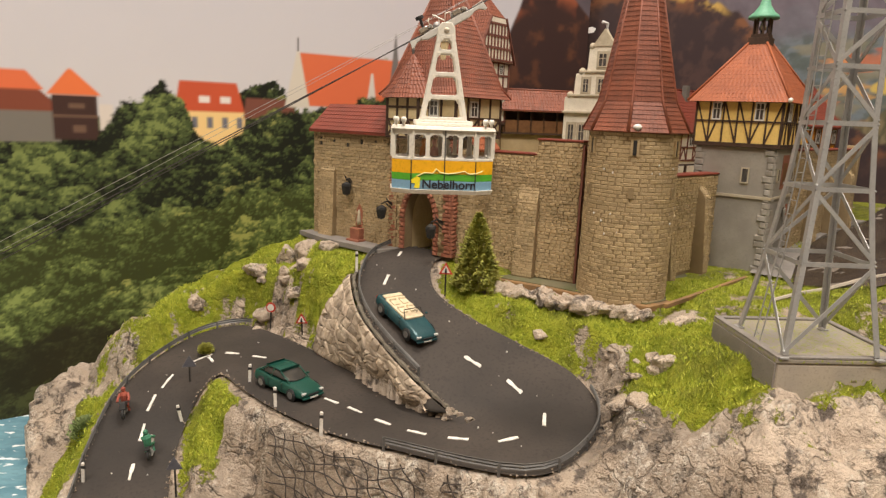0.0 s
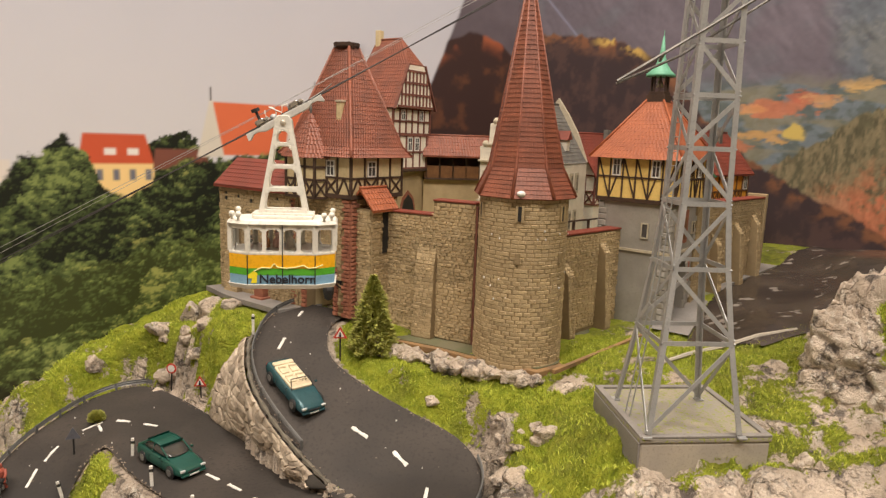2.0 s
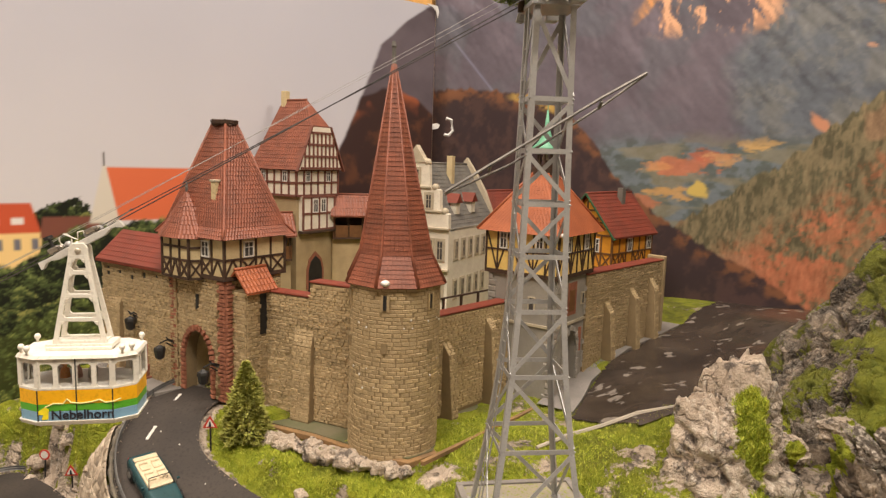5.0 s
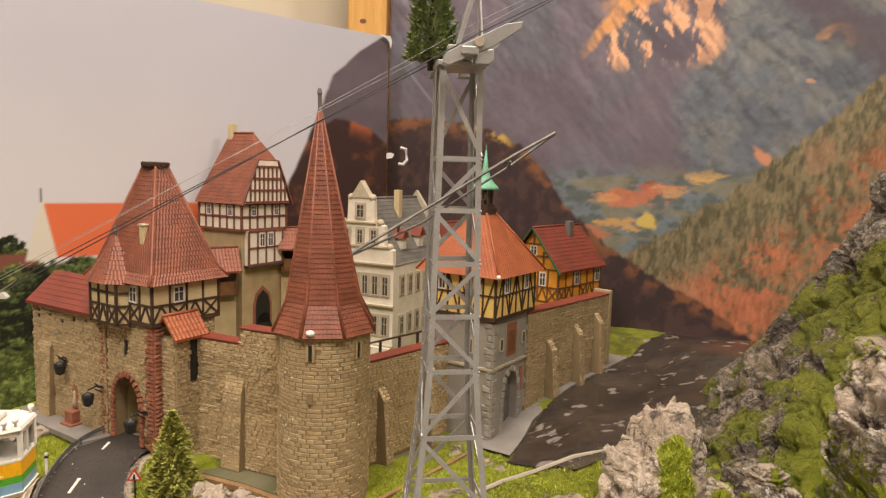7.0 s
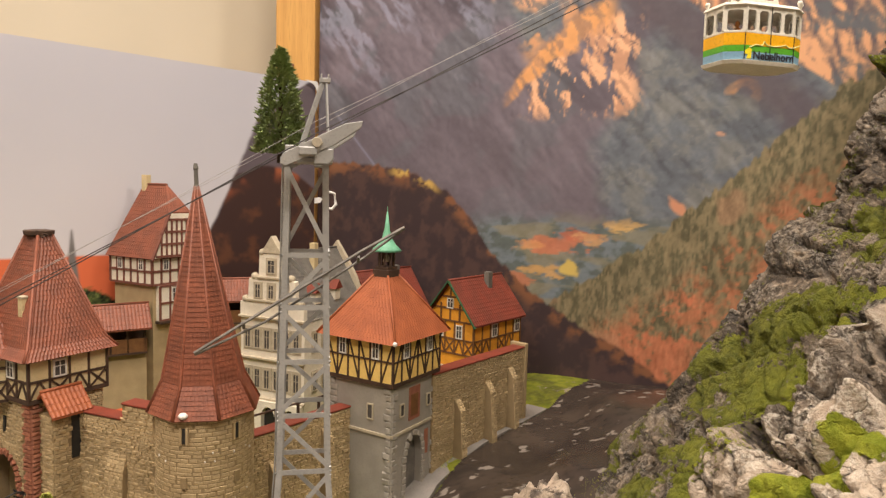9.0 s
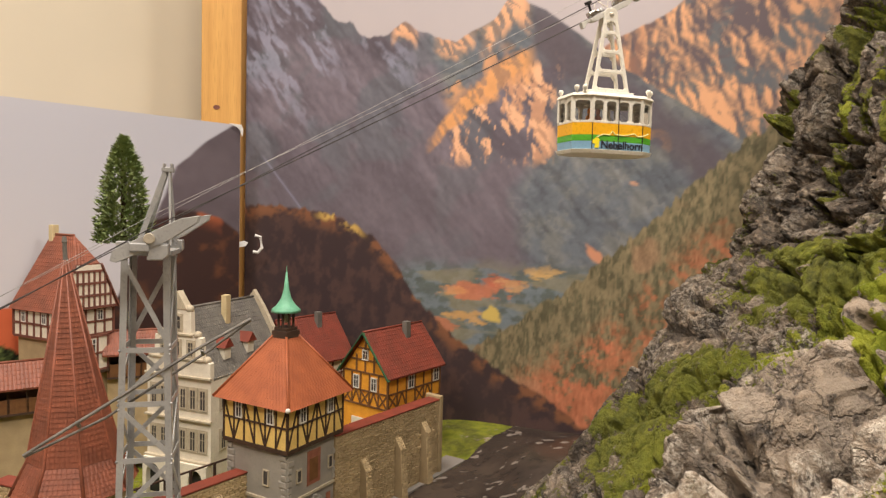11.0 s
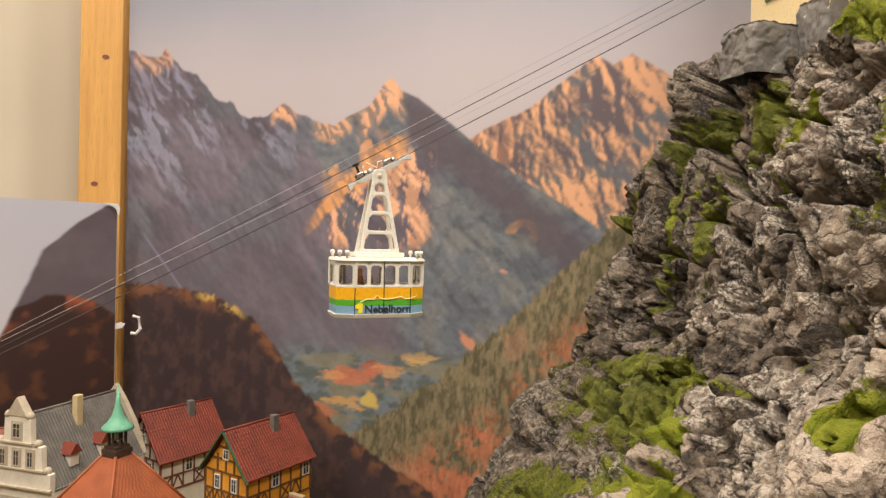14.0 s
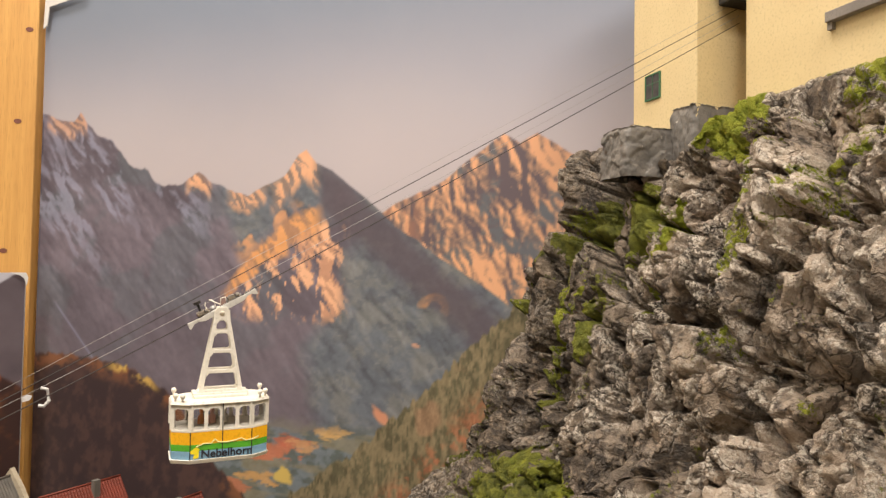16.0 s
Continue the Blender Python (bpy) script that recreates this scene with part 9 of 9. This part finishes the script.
# ---- grass fibres ----
def fibres(name, X, Y, Z, mask_, n, seed, length, label, sel):
    rs = np.random.RandomState(seed)
    pool = np.flatnonzero((mask_ > 0.55).reshape(-1) & sel.reshape(-1))
    pick = rs.choice(pool, n)
    P = np.stack([X.reshape(-1)[pick], Y.reshape(-1)[pick], Z.reshape(-1)[pick]], 1)
    P[:, :2] += rs.uniform(-0.16, 0.16, (n, 2))
    a = rs.uniform(0, 2 * np.pi, n)
    side = np.stack([np.cos(a), np.sin(a), 0 * a], 1) * 0.03
    tip = P + np.stack([rs.normal(0, 0.12, n), rs.normal(0, 0.12, n), rs.uniform(0.3, 1.0, n) * length * (0.4 + 1.1 * fbm(P[:, 0], P[:, 1], 1.6, seed, 2))], 1)
    V = np.stack([P - side - [0, 0, 0.05], P + side - [0, 0, 0.05], tip], 1).reshape(-1, 3) * CM
    me = bpy.data.meshes.new(name)
    me.vertices.add(3 * n)
    me.vertices.foreach_set("co", V.reshape(-1))
    me.loops.add(3 * n)
    me.loops.foreach_set("vertex_index", np.arange(3 * n))
    me.polygons.add(n)
    me.polygons.foreach_set("loop_start", np.arange(0, 3 * n, 3))
    me.update(calc_edges=True)
    me.materials.append(FIBRE)
    o = new(name, me)
    tagged(o, label, "grass", kind="stuff")


def fibre_material():
    m = bpy.data.materials.new("grass_fibre")
    m.use_nodes = True
    N, L = m.node_tree.nodes, m.node_tree.links
    geo, ramp = N.new("ShaderNodeNewGeometry"), N.new("ShaderNodeValToRGB")
    e = ramp.color_ramp.elements
    e[0].color, e[1].color = (0.17, 0.22, 0.012, 1), (0.64, 0.63, 0.10, 1)
    mid_ = e.new(0.6)
    mid_.color = (0.37, 0.42, 0.028, 1)
    L.new(geo.outputs["Random Per Island"], ramp.inputs[0])
    b = N["Principled BSDF"]
    L.new(ramp.outputs[0], b.inputs["Base Color"])
    b.inputs["Roughness"].default_value = 0.8
    return m


FIBRE = fibre_material()
fibres("grass_fibres", gx, gy, gz, grass + 0.25 * (fbm(gx, gy, 1.0, 151, 3) - 0.5), 130000, 9, 0.24, "bright green flock grass fibres on the ground", (gx > -26) & (gx < 42) & (gy > 27) & (gy < 62) & (road_d > 0.6) & ~inside(gx, gy, [(25, 45.8), (28, 52), (41, 65), (57, 68), (41, 47), (28.5, 43.4)]) & ~inside(gx, gy, [(2.9, 46.9), (7.3, 44.3), (13.4, 40.2), (15.3, 41.6), (16.6, 45.4), (24.4, 52.0), (22.0, 62.0), (0.0, 62.0)]))

for X_, Y_, Z_, m_ in TUFTS[:1]:
    fibres("moss_fibres", X_, Y_, Z_, m_ + 0.5 * (fbm(X_, Z_, 0.7, 155, 3) - 0.5), 6000, 11, 0.2, "bright green moss fibres on the boulder", Z_ > -11)

# ---- upper station ----
st = thing("ropeway_station", 68.7, 36.0, 38.2, 0, "cream rendered ropeway station on the mountain top", "station")
part("left_block", Shape().box(0, 14, -2.3, 4.6, -0.75, 22), STATION_WALL, st, "cream rendered side block", bevel=0.1)
part("back_wall", Shape().box(5.0, 5.6, -4.0, -2.3, -0.6, 22), STATION_WALL, st)
part("right_block", Shape().box(2.5, 22, -20, -4.0, -1.6, 22), STATION_WALL, st, "cream rendered main block", bevel=0.1)
part("bay_ceiling", Shape().box(1.0, 5.0, -4.0, -2.3, 10.6, 11.2), PLINTH, st, "grey bay ceiling")
part("cable_buffer", Shape().box(1.6, 4.6, -3.8, -2.5, 7.4, 8.8), BLACK, st, "dark cable sheave housing", bevel=0.1)
part("bay_lip", Shape().box(1.2, 2.4, -3.9, -2.4, 8.85, 9.2), STEEL, st)
part("roof", Shape().box(-1.2, 23, -21, 5.6, 22, 23), TILE_DARK, st, bevel=0.1)
GREENWIN = material("green_window_frame", (0.05, 0.16, 0.08), (0.04, 0.13, 0.06), 0.5, 0, 2, 9, 0.1)
wm = face(0, 2.6, -90)
window(st, wm, 0.4, 2.0, 1.7, 1.9, GREENWIN, 1)
wm = face(2.5, -12, -90)
window(st, wm, 2.6, 1.5, 1.2, 0.9, GREENWIN, 1)
window(st, face(5.0, -3.15, -90), 0, 3.2, 1.1, 2.4, PAINT_WHITE, 1)
part("wall_ledge", Shape().box(2.0, 2.5, -20, -10.3, 3.6, 4.2), PLINTH, st, "grey cornice ledge", bevel=0.05)
part("ledge_step", Shape().box(2.2, 2.5, -10.6, -10.3, 3.2, 3.6), PLINTH, st)
FOOTING = material("grey_footing", (0.22, 0.20, 0.18), (0.13, 0.12, 0.11), 0.6, 0, 0.7, 3, 0.6, 0.1, (0.55, 0.5, 0.44), -0.03)


def footing(x, y, z, w, d, h, seed, label):
    """A rough cast block with worn corners."""
    n = 40
    th, k = np.meshgrid(np.linspace(0, 2 * np.pi, 4 * n + 1), np.linspace(0, 1, n))
    c, s_ = np.cos(th), np.sin(th)
    sq = (np.abs(c) ** 7 + np.abs(s_) ** 7) ** (-1 / 7)
    side = np.where(k < 0.72, 1 - 0.06 * k, np.sqrt(np.clip((1 - k) / 0.28, 0, 1)) ** 0.35 * 0.957)
    side = np.where(k > 0.82, (1 - k) / 0.18 * 0.94, side)
    zz = np.minimum(k / 0.8, 1.0) * h
    bump = 1 + 0.05 * blocky(th * 3 + seed, zz, 1.4, seed) + 0.03 * blocky(th * 3, zz + seed, 0.5, seed + 2)
    X, Y = x + w * sq * c * side * bump, y + d * sq * s_ * side * bump
    Z = z + zz + 0.12 * blocky(X, Y, 1.1, seed + 3) * step(0.3, 0.8, k)
    return tagged(sheet("concrete_block", X, Y, Z, FOOTING, smooth=False), label, "block")


footing(70.9, 34.9, 32.6, 2.6, 1.4, 6.3, 811, "rough grey plaster footing block below the station")
footing(67.2, 37.4, 34.1, 2.6, 1.8, 3.4, 821, "speckled grey plaster footing under the station corner")

# ---- torn paper and clip on the boards ----
tp = thing("torn_paper", 18.2, 88.5, 26.3, 33, "white torn paper corner at the board end", "paper", "paper scraps")
part("scrap", Shape().prism([(-1.6, 0.12), (0.1, 0.1), (0.35, -0.5), (0.2, -1.4), (-0.1, -0.6), (-0.5, -0.25)], -0.25, -0.16, "y"), BOARD, tp)
tp = thing("torn_paper", 19.0, 90.4, 11.4, 10, "white torn tape scraps on the post", "paper", "paper scraps")
part("scrap", Shape().prism([(-3.2, -0.2), (-0.4, 0.5), (0.1, 0.3), (-0.2, -0.2), (-1.8, -0.5)], -1.1, -1.0, "y"), BOARD, tp)
part("scrap", Shape().rod([(0.9, -1.0, 1.2), (1.6, -1.1, 1.0), (1.8, -1.1, -0.4), (1.3, -1.0, -1.0), (0.7, -1.0, -0.9)], 0.22, 6), BOARD, tp)
tp = thing("torn_paper", 19.4, 92.0, 60.4, -36, "white curled paper edge at the board top", "paper", "paper scraps")
part("scrap", Shape().prism([(-0.9, -3.6), (-0.3, -3.2), (-0.1, -0.9), (5.5, 0.1), (5.5, 0.7), (-0.7, 0.5)], -0.3, -0.2, "y"), BOARD, tp)
# orange van roof in the castle yard
van = thing("delivery_van", 6.9, 53.6, -6.0, 32, "small orange van parked inside the castle", "van")
part("body", hull([(-2.4, 0.95, 0.3, 2.1, 0.1), (-2.2, 1.0, 0.25, 2.3, 0.12), (1.4, 1.0, 0.25, 2.3, 0.12), (2.1, 0.98, 0.25, 1.5, 0.12), (2.4, 0.9, 0.3, 1.0, 0.1)]), material("van_orange", (0.75, 0.13, 0.02), None, 0.35), van, bevel=0.06)
part("window_band", Shape().box(-2.0, 1.2, -0.98, 0.98, 1.45, 1.95), CAR_GLASS, van)
for wx in (-1.5, 1.5):
    for s in (-1, 1):
        part("wheel", Shape().lathe([(0.36, -0.12), (0.36, 0.12)], 14).moved(Matrix.Translation((wx, s * 0.9, 0.36)) @ Matrix.Rotation(radians(90), 4, "X")), RUBBER, van)
